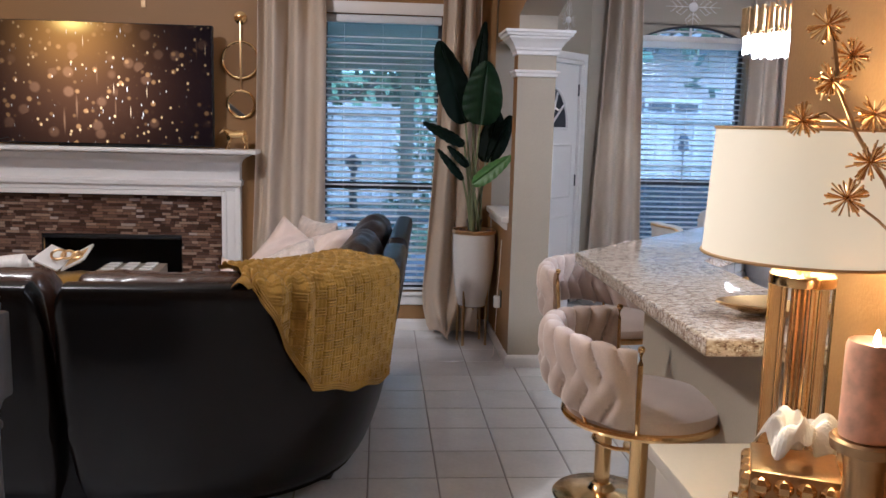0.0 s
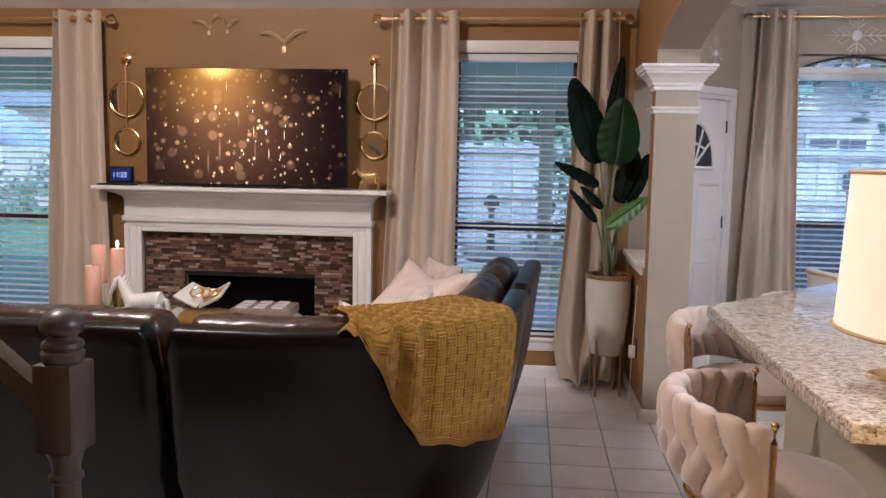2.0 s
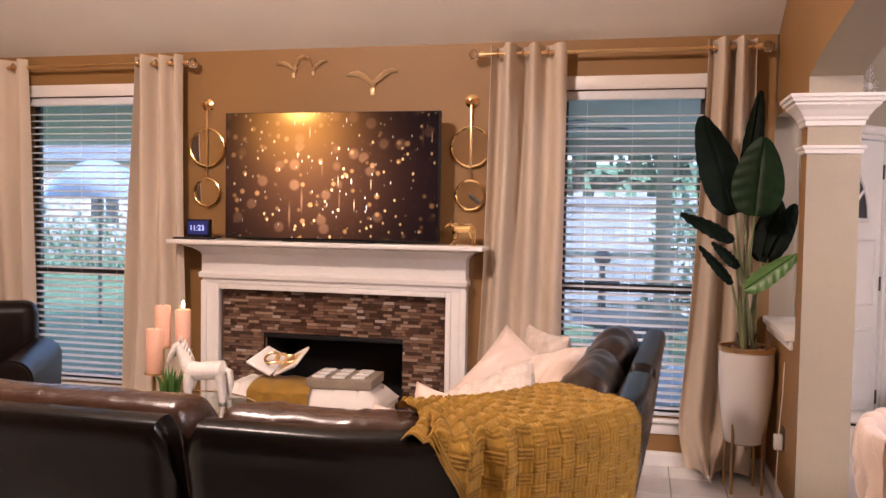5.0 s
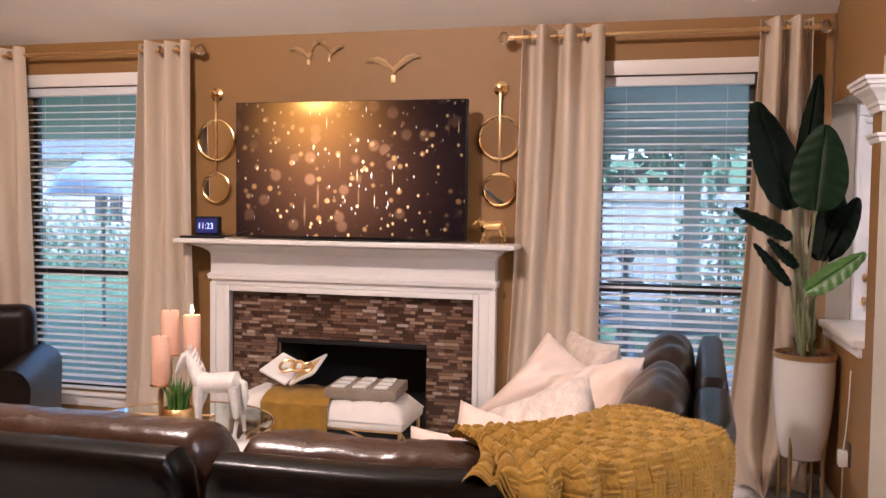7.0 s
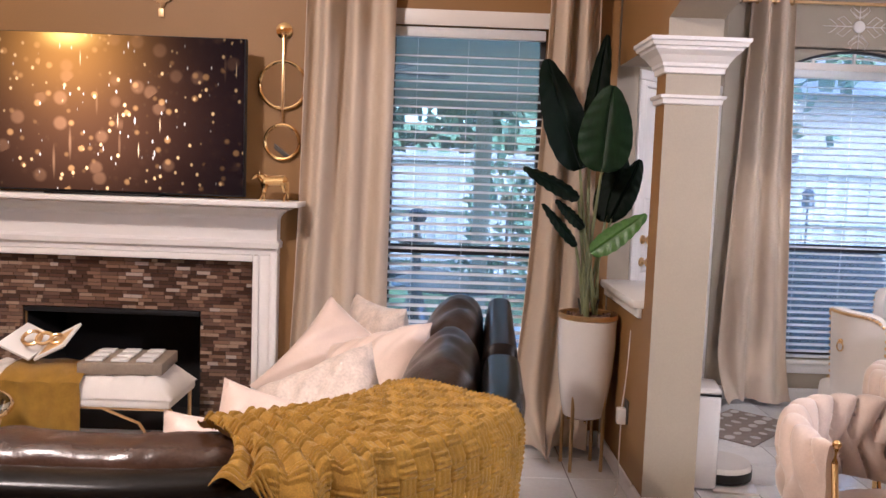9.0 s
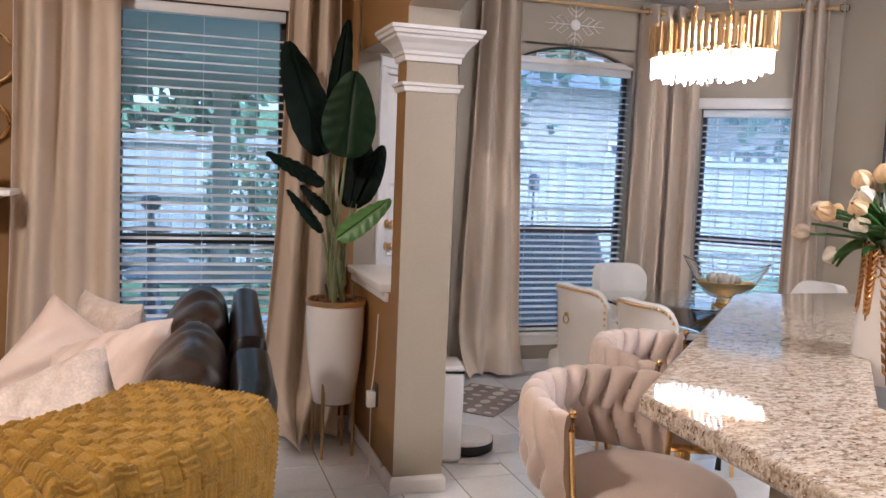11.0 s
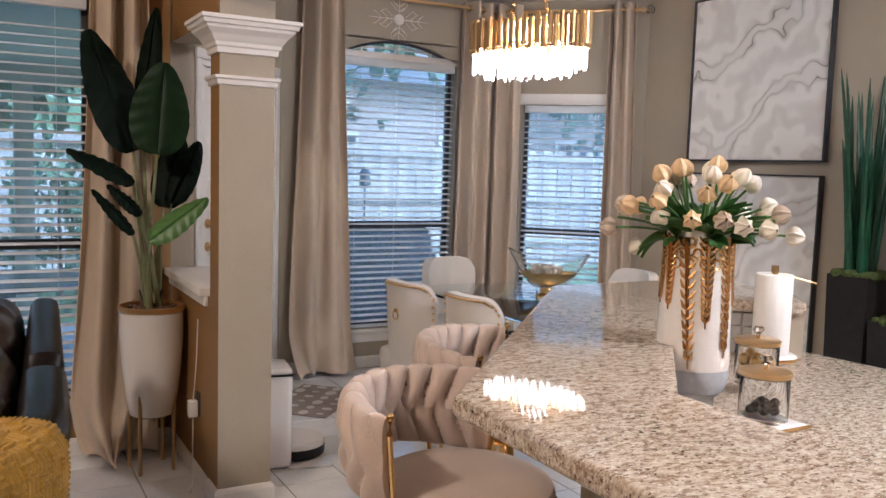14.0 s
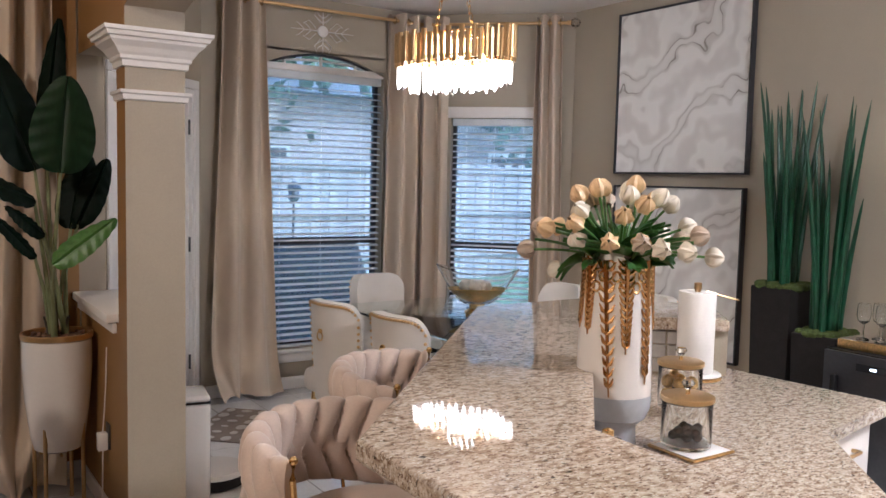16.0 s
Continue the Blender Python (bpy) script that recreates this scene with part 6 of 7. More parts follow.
# bar stools
def stool(m):
    s = thing("bar_stool", "blush velvet bar stool with braided back and gold pedestal", "bar stool", m, "bar stools at the granite bar")
    seat = [(0.01, 0.832), (0.12, 0.830), (0.19, 0.822), (0.222, 0.806), (0.228, 0.788), (0.222, 0.772), (0.21, 0.766)]
    part("seat", turned(seat[::-1], 44, (0, 0, -0.03)), VELVET, s)
    part("seat_ring", atube([(0.224 * math.cos(k * math.pi / 26), 0.224 * math.sin(k * math.pi / 26), 0.733) for k in range(52)], 0.012, 8, closed=True), GOLD, s)
    part("seat_plate", turned([(0.21, 0.722), (0.21, 0.735)], 36), GOLDD, s)
    part("pole", turned([(0.034, 0.012), (0.034, 0.34), (0.027, 0.345), (0.027, 0.66), (0.05, 0.70), (0.09, 0.72)], 24), GOLD, s)
    part("base_disc", turned([(0.205, 0.0), (0.208, 0.006), (0.200, 0.014), (0.12, 0.022), (0.06, 0.034), (0.045, 0.060), (0.036, 0.064)], 44), GOLD, s)
    part("footrest", atube([(0.034, 0.0, 0.30)] + [(0.13 + 0.13 * math.cos(a), 0.15 * math.sin(a), 0.30) for a in [math.pi * (1 - k / 8) * 0.95 for k in range(1, 16)]] , 0.009, 8), GOLD, s)
    A0, A1, N = radians(102), radians(258), 160
    M = 40

    def ringpt(i, j):
        f = i / N
        a = A0 + (A1 - A0) * f
        e = min(1.0, min(f, 1 - f) / 0.06)
        back = math.sin(math.pi * f)
        zl, zh = 0.765 + 0.045 * back ** 2, 0.985 + 0.02 * back
        zc, hh = (zl + zh) / 2, (zh - zl) / 2
        ph = 2 * math.pi * j / M
        cz, cr = math.sin(ph), math.cos(ph)
        z = zc + hh * math.copysign(abs(cz) ** 0.8, cz)
        # braid: lobes that lean one way above and the other way below
        hz = (z - zl) / (zh - zl)
        p1 = 2 * abs((f * 10 + 1.5 * (hz - 0.5)) % 1.0 - 0.5)
        p2 = 2 * abs((f * 10 + 0.5 - 1.5 * (hz - 0.5)) % 1.0 - 0.5)
        upper = math.sqrt(1 - p1 * p1) * max(0.0, min(1.0, (hz - 0.36) / 0.20)) ** 0.6
        lower = math.sqrt(1 - p2 * p2) * max(0.0, min(1.0, (0.64 - hz) / 0.20)) ** 0.6
        lobe = max(upper, lower)
        th = (0.006 + 0.038 * lobe) * math.sqrt(max(0.15, e))
        z += 0.010 * (lobe - 0.6) * (1 if hz > 0.8 else 0)
        r = 0.262 + 0.012 * hz + th * math.copysign(abs(cr) ** 0.7, cr)
        return (r * math.cos(a), r * math.sin(a), z)
    bm = rings(bmesh.new(), [[ringpt(i, j) for j in range(M)] for i in range(N + 1)])
    part("braided_back", bm, VELVET, s, "braided blush velvet wrap-around back")
    for a in (A0 - 0.03, A1 + 0.03):
        c, d = math.cos(a), math.sin(a)
        part("back_rod", atube([(0.222 * c, 0.222 * d, 0.735), (0.255 * c, 0.255 * d, 0.80), (0.272 * c, 0.272 * d, 0.95), (0.27 * c, 0.27 * d, 0.985)], 0.007, 8), GOLD, s)
        bm = bmesh.new()
        ball(bm, (0.27 * c, 0.27 * d, 0.99), 0.010, 10, 7)
        part("rod_tip", bm, GOLD, s)
    for a in (radians(140), radians(220)):
        c, d = math.cos(a), math.sin(a)
        part("back_rod", atube([(0.222 * c, 0.222 * d, 0.735), (0.262 * c, 0.262 * d, 0.83)], 0.005, 8), GOLD, s)
    return s


st1 = stool(pose(0.81, 2.22, 0, rz=-10))
copy_thing(st1, pose(0.995, 3.24, 0, rz=-58))
copy_thing(st1, pose(1.45, 3.73, 0, rz=-42))

# chandelier
ch = thing("chandelier", "oval gold chandelier with rows of lit crystal rods", "chandelier", pose(2.93, 5.85, 0, rz=-68))
CA, CB = 0.41, 0.15
def oval(k, n, a=CA, b=CB):
    t = 2 * math.pi * k / n
    return a * math.cos(t), b * math.sin(t), math.degrees(math.atan2(a * math.sin(t), b * math.cos(t)))
for z in (2.275, 2.44):
    part("oval_ring", atube([(*oval(k, 48, CA - 0.012, CB - 0.012)[:2], z) for k in range(48)], 0.008, 6, closed=True), GOLD, ch)
g1 = None
n = 58
for k in range(n):
    x, y, an = oval(k, n)
    dz = 0.012 if k % 2 else -0.012
    mm = pose(x * (1.0 + 0.015 * (k % 2)), y * (1.0 + 0.03 * (k % 2)), 2.27 + dz, rz=an)
    if g1 is None:
        g1 = part("gold_tube", turned([(0.004, 0.0), (0.0165, 0.001), (0.0165, 0.185), (0.004, 0.186)], 8), GOLDD, ch)
        g1.matrix_local = mm
    else:
        again("gold_tube", g1, ch, mm)
rods = {}
for row, (fa, zz, nn) in enumerate(((0.97, 2.135, 48), (0.74, 2.105, 30), (0.42, 2.09, 16))):
    for k in range(nn):
        x, y, an = oval(k + 0.3 * row, nn, CA * fa, CB * fa)
        mm = pose(x, y, zz + 0.010 * math.sin(k * 2.7), rz=an)
        lit = row == 1 or (row == 0 and k % 3 == 0)
        if lit not in rods:
            rods[lit] = part("crystal_rod", turned([(0.003, 0.0), (0.0085, 0.012), (0.0085, 0.150), (0.004, 0.160)], 6), CRYSTAL if lit else CRYSTALC, ch, "lit crystal rod" if lit else "clear crystal rod", smooth=False)
            rods[lit].matrix_local = mm
        else:
            again("crystal_rod", rods[lit], ch, mm)
bm = bmesh.new()
extrude_poly(bm, [oval(k, 40, CA - 0.02, CB - 0.02)[:2] for k in range(40)], 2.30, 2.312)
part("lamp_plate", bm, GOLDD, ch)
for sx in (-0.14, 0.14):
    pts = []
    zlast = 2.44
    for i in range(9):
        z = 2.445 + i * 0.045
        ring = [(sx * (1 - 0.07 * i) + (0.010 * math.cos(q * math.pi / 6) if i % 2 == 0 else 0), (0.0 if i % 2 == 0 else 0.010 * math.cos(q * math.pi / 6)), z + 0.026 * math.sin(q * math.pi / 6)) for q in range(12)]
        part("chain_link", atube(ring, 0.003, 5, closed=True), GOLD, ch)
part("canopy", turned([(0.065, 2.835), (0.07, 2.85), (0.07, 2.858)], 28), GOLD, ch)


# column ornament, wall medallions
def filigree(m, s, name, label, group=""):
    o = thing(name, label, "wall ornament", m, group)
    disc = turned([(0.045 * s, 0.0), (0.045 * s, 0.010), (0.036 * s, 0.016), (0.003, 0.018)], 20)
    bmesh.ops.transform(disc, matrix=pose(0, 0, 0, rx=90), verts=disc.verts)
    part("disc", disc, WHITE, o)
    for q, L in ((0, 0.27), (90, 0.17), (180, 0.27), (270, 0.17)):
        a = radians(q)
        d, e = Vector((math.cos(a), 0, math.sin(a))), Vector((-math.sin(a), 0, math.cos(a)))
        off = Vector((0, -0.008, 0))
        part("spoke", atube([off + d * 0.05 * s, off + d * L * s], [0.005 * s, 0.0015 * s], 6), WHITE, o)
        for sg in (-1, 1):
            for b0 in (0.10, 0.16):
                pts = [off + d * (b0 + 0.07 * f + 0.01 * math.sin(3 * f)) * s * L / 0.27 + e * sg * 0.05 * s * math.sin(1.9 * f) for f in (0, 0.25, 0.5, 0.75, 1.0)]
                part("scroll", atube(pts, [0.003 * s, 0.003 * s, 0.0026 * s, 0.002 * s, 0.0012 * s], 6), WHITE, o)
            part("scroll", atube([off + d * 0.06 * s + e * sg * 0.02 * s, off + d * 0.12 * s + e * sg * 0.075 * s, off + d * 0.17 * s + e * sg * 0.05 * s], 0.0024 * s, 6), WHITE, o)
    return o


filigree(pose(2.745, W3Y - 0.003, 2.63), 0.92, "wall_medallion", "white metal scroll medallion above the window", "scroll medallions")
filigree(B45 @ pose(0.56, -0.003, 2.50), 0.75, "wall_medallion", "white metal scroll medallion above the window", "scroll medallions")
filigree(D45 @ pose(0.915, -0.003, 2.45, ry=90), 0.62, "wall_medallion", "white metal scroll medallion above the back door", "scroll medallions")

# paintings on the dining wall
def painting(m, w, h, material, label):
    p = thing("framed_painting", label, "painting", m, "abstract paintings on the dining wall")
    cv = part("canvas", abox(-w / 2 + 0.012, w / 2 - 0.012, -0.032, -0.004, -h / 2 + 0.012, h / 2 - 0.012, 0.002), material, p, smooth=False)
    for x0, x1, z0, z1 in ((-w / 2, -w / 2 + 0.011, -h / 2, h / 2), (w / 2 - 0.011, w / 2, -h / 2, h / 2), (-w / 2 + 0.0115, w / 2 - 0.0115, -h / 2, -h / 2 + 0.011), (-w / 2 + 0.0115, w / 2 - 0.0115, h / 2 - 0.011, h / 2)):
        part("frame_side", abox(x0, x1, -0.045, -0.001, z0, z1, 0.001), DARKFRAME, p)
    return p


painting(pose(PX - 0.002, 5.395, 2.20, rz=-90), 1.115, 1.115, PAINT1, "white and grey swirled abstract painting in thin dark frame")
painting(pose(PX - 0.002, 5.395, 1.012, rz=-90), 1.095, 1.10, PAINT2, "pale marbled abstract painting in thin dark frame")


# tall spiky plants in charcoal planters
def spike_plant(m, h, w, n, hmax, seed):
    p = thing("spike_plant", "tall green spiky plant with moss in a charcoal planter", "plant", m, "spiky plants beside the paintings")
    part("planter", square_rings([(-0.025, 0.0), (-0.02, 0.0), (0.0, h - 0.006), (-0.006, h), (-0.02, h), (-0.022, h - 0.03)], (0, 0), (w / 2, w / 2)), PLANTERBLK, p, smooth=False)
    bm = bmesh.new()
    rnd = random.Random(seed)
    for k in range(90):
        a, r = rnd.uniform(0, 6.28), (w / 2 - 0.01) * math.sqrt(rnd.random())
        x, y = max(-w / 2 + .015, min(w / 2 - .015, 1.25 * r * math.cos(a))), max(-w / 2 + .015, min(w / 2 - .015, 1.25 * r * math.sin(a)))
        ball(bm, (x, y, h + 0.004), rnd.uniform(0.02, 0.04), 7, 5, (1, 1, 0.7))
    part("moss", bm, MOSS, p)
    for k in range(n):
        a, r = rnd.uniform(0, 6.28), 0.075 * math.sqrt(rnd.random())
        b = Vector((r * math.cos(a), r * math.sin(a), h))
        L = hmax * rnd.uniform(0.55, 1.0)
        tilt = Vector((math.cos(a), math.sin(a), 0)) * rnd.uniform(0.02, 0.16) * L
        pts, rad = [], []
        for i in range(13):
            f = i / 12
            pts.append(b + tilt * f * (0.6 + 0.4 * f) + Vector((0, 0, L * f)))
            rad.append(0.017 * (1 - f) ** 0.45 * (1.0 + (0.10 if i % 2 else 0.0)) + 0.0012)
        part("spike", atube(pts, rad, 8), SNAKE, p)
    return p


spike_plant(pose(4.24, 4.42, 0), 1.02, 0.25, 21, 1.18, 4)
spike_plant(pose(4.22, 4.14, 0), 0.80, 0.25, 22, 1.30, 9)

# dining table
dt = thing("dining_table", "glass-topped dining table on a black iron base", "dining table", pose(2.95, 5.60, 0, rz=0))
bm = bmesh.new()
extrude_poly(bm, [(-0.52 + (0.10 - 0.10 * math.cos(0)) * 0 + x, y) for x, y in ((0.02, -0.80), (1.02, -0.80), (1.04, -0.78), (1.04, 0.78), (1.02, 0.80), (0.02, 0.80), (0.0, 0.78), (0.0, -0.78))], 0.745, 0.757, 0.003)
part("glass_top", bm, TABLEGLASS, dt, "clear glass tabletop")
for sx in (-0.32, 0.32):
    for sy in (-0.5, 0.5):
        part("leg", atube([(sx, sy, 0.0), (sx * 0.7, sy * 0.8, 0.35), (sx, sy, 0.742)], 0.016, 10), BLACK, dt)
for sx in (-0.32, 0.32):
    part("stretcher", atube([(sx, -0.5, 0.70), (sx * 0.8, -0.2, 0.58), (sx * 0.8, 0.2, 0.58), (sx, 0.5, 0.70)], 0.010, 8), BLACK, dt)
part("stretcher", atube([(-0.3, 0, 0.58), (0.3, 0, 0.58)], 0.010, 8), BLACK, dt)
bw = thing("centrepiece_bowl", "glass boat-shaped bowl with gold base on the dining table", "bowl", pose(3.06, 5.72, 0.758, rz=-30))
def bowl_fn(u, v):
    a = 2 * math.pi * u
    r = 0.06 + 0.13 * v ** 0.7
    return (r * 1.35 * math.cos(a), r * 0.75 * math.sin(a), 0.06 + 0.19 * v + 0.05 * v * math.cos(a) ** 2 * (1 if math.cos(a) < 0 else 0.5))
part("glass_bowl", surface(bowl_fn, 48, 14, 0.006), CLEAR, bw)
def gold_fn(u, v):
    a = 2 * math.pi * u
    r = 0.005 + 0.14 * v ** 0.6
    return (r * 1.25 * math.cos(a), r * 0.70 * math.sin(a), 0.066 + 0.09 * v)
part("gold_base", surface(gold_fn, 40, 8, 0.003), FOIL, bw)
part("foot", turned([(0.075, 0.0), (0.075, 0.012), (0.045, 0.03), (0.05, 0.06)], 28), GOLD, bw)
bm = bmesh.new()
rnd = random.Random(8)
for k in range(9):
    ball(bm, (rnd.uniform(-0.08, 0.08), rnd.uniform(-0.04, 0.04), 0.165 + rnd.uniform(0, 0.02)), rnd.uniform(0.028, 0.04), 10, 7)
part("filler", bm, PLASTER, bw, "white filler balls")


# dining chairs
def dining_chair(m):
    c = thing("dining_chair", "white barrel dining chair with nailhead trim and gold ring", "dining chair", m, "dining chairs round the glass table")
    part("seat", abox(-0.25, 0.27, -0.25, 0.25, 0.36, 0.50, 0.045, 3), WHITEFAB, c)

    def back(u, v):
        a = math.pi * (0.745 + 0.51 * u)
        e = abs(2 * u - 1)
        top = 0.90 - 0.10 * e ** 7
        r = 0.295 + 0.03 * v
        return (r * 1.0 * math.cos(a) + 0.03, r * 0.98 * math.sin(a), 0.34 + (top - 0.34) * v)
    bm = surface(back, 40, 20)
    bmesh.ops.recalc_face_normals(bm, faces=bm.faces)
    ctr = sum((f.normal.dot(f.calc_center_median() - Vector((0.03, 0, 0.6))) for f in bm.faces))
    bmesh.ops.solidify(bm, geom=bm.faces[:], thickness=0.055 if ctr > 0 else -0.055)
    far = max(math.hypot(v.co.x - 0.03, v.co.y) for v in bm.verts)
    if far > 0.34:
        bmesh.ops.scale(bm, vec=(0.327 / far, 0.327 / far, 1), space=Matrix.Translation((-0.03, 0, 0)), verts=bm.verts)
    part("backrest", bm, WHITEFAB, c)
    nail = None
    for k in range(30):
        u = 0.03 + 0.94 * k / 29
        x, y, z = back(u, 0.975)
        d = Vector((x - 0.03, y, 0)).normalized()
        mm = Matrix.Translation(Vector((x, y, z)) + d * 0.002)
        if nail is None:
            bm = bmesh.new()
            ball(bm, (0, 0, 0), 0.0085, 8, 5)
            nail = part("nailhead", bm, GOLDD, c)
            nail.matrix_local = mm
        else:
            again("nailhead", nail, c, mm)
    for u in (0.03, 0.97):
        for k in range(12):
            x, y, z = back(u, 0.12 + 0.07 * k)
            d = Vector((x - 0.03, y, 0)).normalized()
            again("nailhead", nail, c, Matrix.Translation(Vector((x, y, z)) + d * 0.002))
    part("ring_pull", atube([(-0.300, 0.024 * math.cos(k * math.pi / 8), 0.715 + 0.024 * math.sin(k * math.pi / 8)) for k in range(16)], 0.004, 6, closed=True), GOLD, c, "gold ring pull")
    bm = bmesh.new()
    ball(bm, (-0.298, 0, 0.742), 0.013, 10, 7)
    part("ring_boss", bm, GOLD, c)
    for x in (-0.19, 0.22):
        for y in (-0.20, 0.20):
            part("leg", atube([(x, y, 0.37), (x * 1.1, y * 1.1, 0.0)], [0.016, 0.010], 10), GOLD, c)
    return c


c0 = dining_chair(pose(2.28, 5.72, 0, rz=10))
copy_thing(c0, pose(2.37, 5.18, 0, rz=8))
copy_thing(c0, pose(2.92, 6.50, 0, rz=-86))
copy_thing(c0, pose(3.56, 5.72, 0, rz=180))
copy_thing(c0, pose(3.70, 5.10, 0, rz=176))

# vase with tulips on the counter
vs_ = thing("vase", "white and grey vase with gold fern relief on the counter", "vase", pose(1.576, 3.075, 0.911))
part("body", turned([(0.0625, 0.070), (0.0823, 0.080), (0.0920, 0.105), (0.0941, 0.16), (0.0897, 0.30), (0.0823, 0.44), (0.0794, 0.490), (0.0764, 0.496), (0.0735, 0.488), (0.0706, 0.40)], 48), CERAMIC, vs_, "white glazed vase body")
part("grey_band", turned([(0.0826, 0.0798), (0.0928, 0.104), (0.0942, 0.125), (0.0946, 0.140)], 48, caps=(False, False)), GREYGLAZE, vs_)
part("pedestal", turned([(0.0603, 0.0), (0.0617, 0.008), (0.0595, 0.045), (0.0610, 0.060), (0.0794, 0.078)], 48), GREYGLAZE, vs_, "grey glazed foot")


def on_vase(a, z):
    f = max(0, min(1, (z - 0.19) / 0.30))
    r = 0.0945 - 0.0151 * f + 0.002
    return Vector((r * math.cos(a), r * math.sin(a), z))


def frond(a0, z1, z0, sway):
    bm = bmesh.new()
    n = 26
    stem = [on_vase(radians(a0 + sway * (1 - i / n)), z0 + (z1 - z0) * i / n) for i in range(n + 1)]
    tube(bm, stem, [0.002 + 0.006 * i / n for i in range(n + 1)], 6)
    for i in range(2, n, 2):
        f = i / n
        L = 0.010 + 0.020 * f
        for sg in (-1, 1):
            a = radians(a0 + sway * (1 - f))
            z = stem[i].z
            p1 = on_vase(a + sg * L / 0.10 * 0.55, z + 0.006) * 1.0
            p2 = on_vase(a + sg * L / 0.10, z + 0.022)
            tube(bm, [stem[i], p1, p2], [0.0045, 0.005, 0.0014], 6)
    part("gold_frond", bm, COPPER, vs_, "raised gold fern frond")


for a0, z0, sway in ((-155, 0.145, 14), (-119, 0.25, 0), (-76, 0.175, -9), (-186, 0.29, 4), (-48, 0.30, 3), (-20, 0.31, 2), (20, 0.30, 2), (150, 0.3, 2)):
    frond(a0, 0.475, z0, sway)
rg = None
for k in range(16):
    for j in range(3):
        a = radians(-170 + 22.5 * k + 11 * (j % 2))
        c = on_vase(a, 0.462 - 0.026 * j)
        pts = []
        for q in range(10):
            w = q * math.pi / 5
            pts.append(on_vase(a + 0.12 * math.cos(w), 0.462 - 0.026 * j + 0.012 * math.sin(w)))
        part("gold_loop", atube(pts, 0.0032, 5, closed=True), GOLD, vs_)


def tulip(m, L, bend, material, seed):
    """A tulip with its stem starting at the origin, leaning to local +x."""
    t = thing("tulip", "tulip with soft petals and green leaf in the vase", "flower", m, "tulips in the vase")
    rnd = random.Random(seed)
    pts = [Vector((bend * f ** 2.0, 0, L * (f - 0.25 * (bend / max(L, .01)) ** 2 * f * f))) for f in [i / 8 for i in range(9)]]
    part("stem", atube(pts, 0.0035, 6), LEAFL, t)
    d = (pts[-1] - pts[-2]).normalized()
    rot = Vector((0, 0, 1)).rotation_difference(d).to_matrix().to_4x4()
    mm = Matrix.Translation(pts[-1]) @ rot @ Matrix.Diagonal((0.8, 0.8, 0.86, 1))
    for k in range(6):
        inner = k % 2

        def petal(u, v):
            x = 2 * v - 1
            w = 0.0175 * math.sin(math.pi * min(1, 0.10 + 0.87 * u ** 0.9)) ** 0.75
            r = (0.0215 - 0.003 * inner) * math.sin(math.pi * (0.12 + 0.83 * u)) ** 0.7
            return (r - 0.25 * w * x * x, w * x * 1.55, 0.052 * u - 0.003)
        b = surface(petal, 9, 6, 0.0012)
        bmesh.ops.transform(b, matrix=mm @ pose(0, 0, 0, rz=60 * k + 8), verts=b.verts)
        part("petal", b, material, t)
    for k in range(3):
        a = rnd.uniform(-1.5, 1.5)
        Lf = L * rnd.uniform(0.7, 1.0)

        def leaf(u, v):
            x = 2 * v - 1
            w = 0.019 * math.sin(math.pi * min(1, 0.15 + 0.84 * u)) ** 0.8
            out = (bend * 0.7 + 0.05) * u ** 1.8
            return (out * math.cos(a) - w * x * math.sin(a), out * math.sin(a) + w * x * math.cos(a), Lf * u * (1 - 0.25 * u * u) + 0.006 * x * x)
        part("leaf", surface(leaf, 12, 4, 0.001), TULIPLEAF, t)


rnd = random.Random(21)
k = 0
for ring_n, lean0, lean1, l0, l1 in ((5, 0.0, 0.03, 0.17, 0.20), (11, 0.05, 0.10, 0.14, 0.18), (17, 0.11, 0.18, 0.09, 0.15), (6, 0.16, 0.19, -0.04, 0.03)):
    for i in range(ring_n):
        a = 360 * i / ring_n + rnd.uniform(-9, 9) + 20 * ring_n
        mt = rnd.choice((PETALW, PETALW, PETALW, PETALP, PETALP, PETALG)) if ring_n > 5 else rnd.choice((PETALW, PETALP))
        bend, L = rnd.uniform(lean0, lean1), rnd.uniform(l0, l1)
        base = Vector((1.576 + 0.035 * math.cos(radians(a)), 3.075 + 0.035 * math.sin(radians(a)), 0.911 + 0.44))
        if l0 < 0:
            base = Vector((1.576 + 0.065 * math.cos(radians(a)), 3.075 + 0.065 * math.sin(radians(a)), 0.911 + 0.47))
            L = max(0.02, L + 0.04)
            tulip(Matrix.Translation(base) @ pose(0, 0, 0, rz=a) @ pose(0, 0, 0, ry=74), 0.085, -0.02 if rnd.random() < .5 else 0.05, mt, k)
        else:
            tulip(Matrix.Translation(base) @ pose(0, 0, 0, rz=a) @ Matrix.Diagonal((1.0, 1.0, 1.02, 1)), L, bend, mt, k)
        k += 1


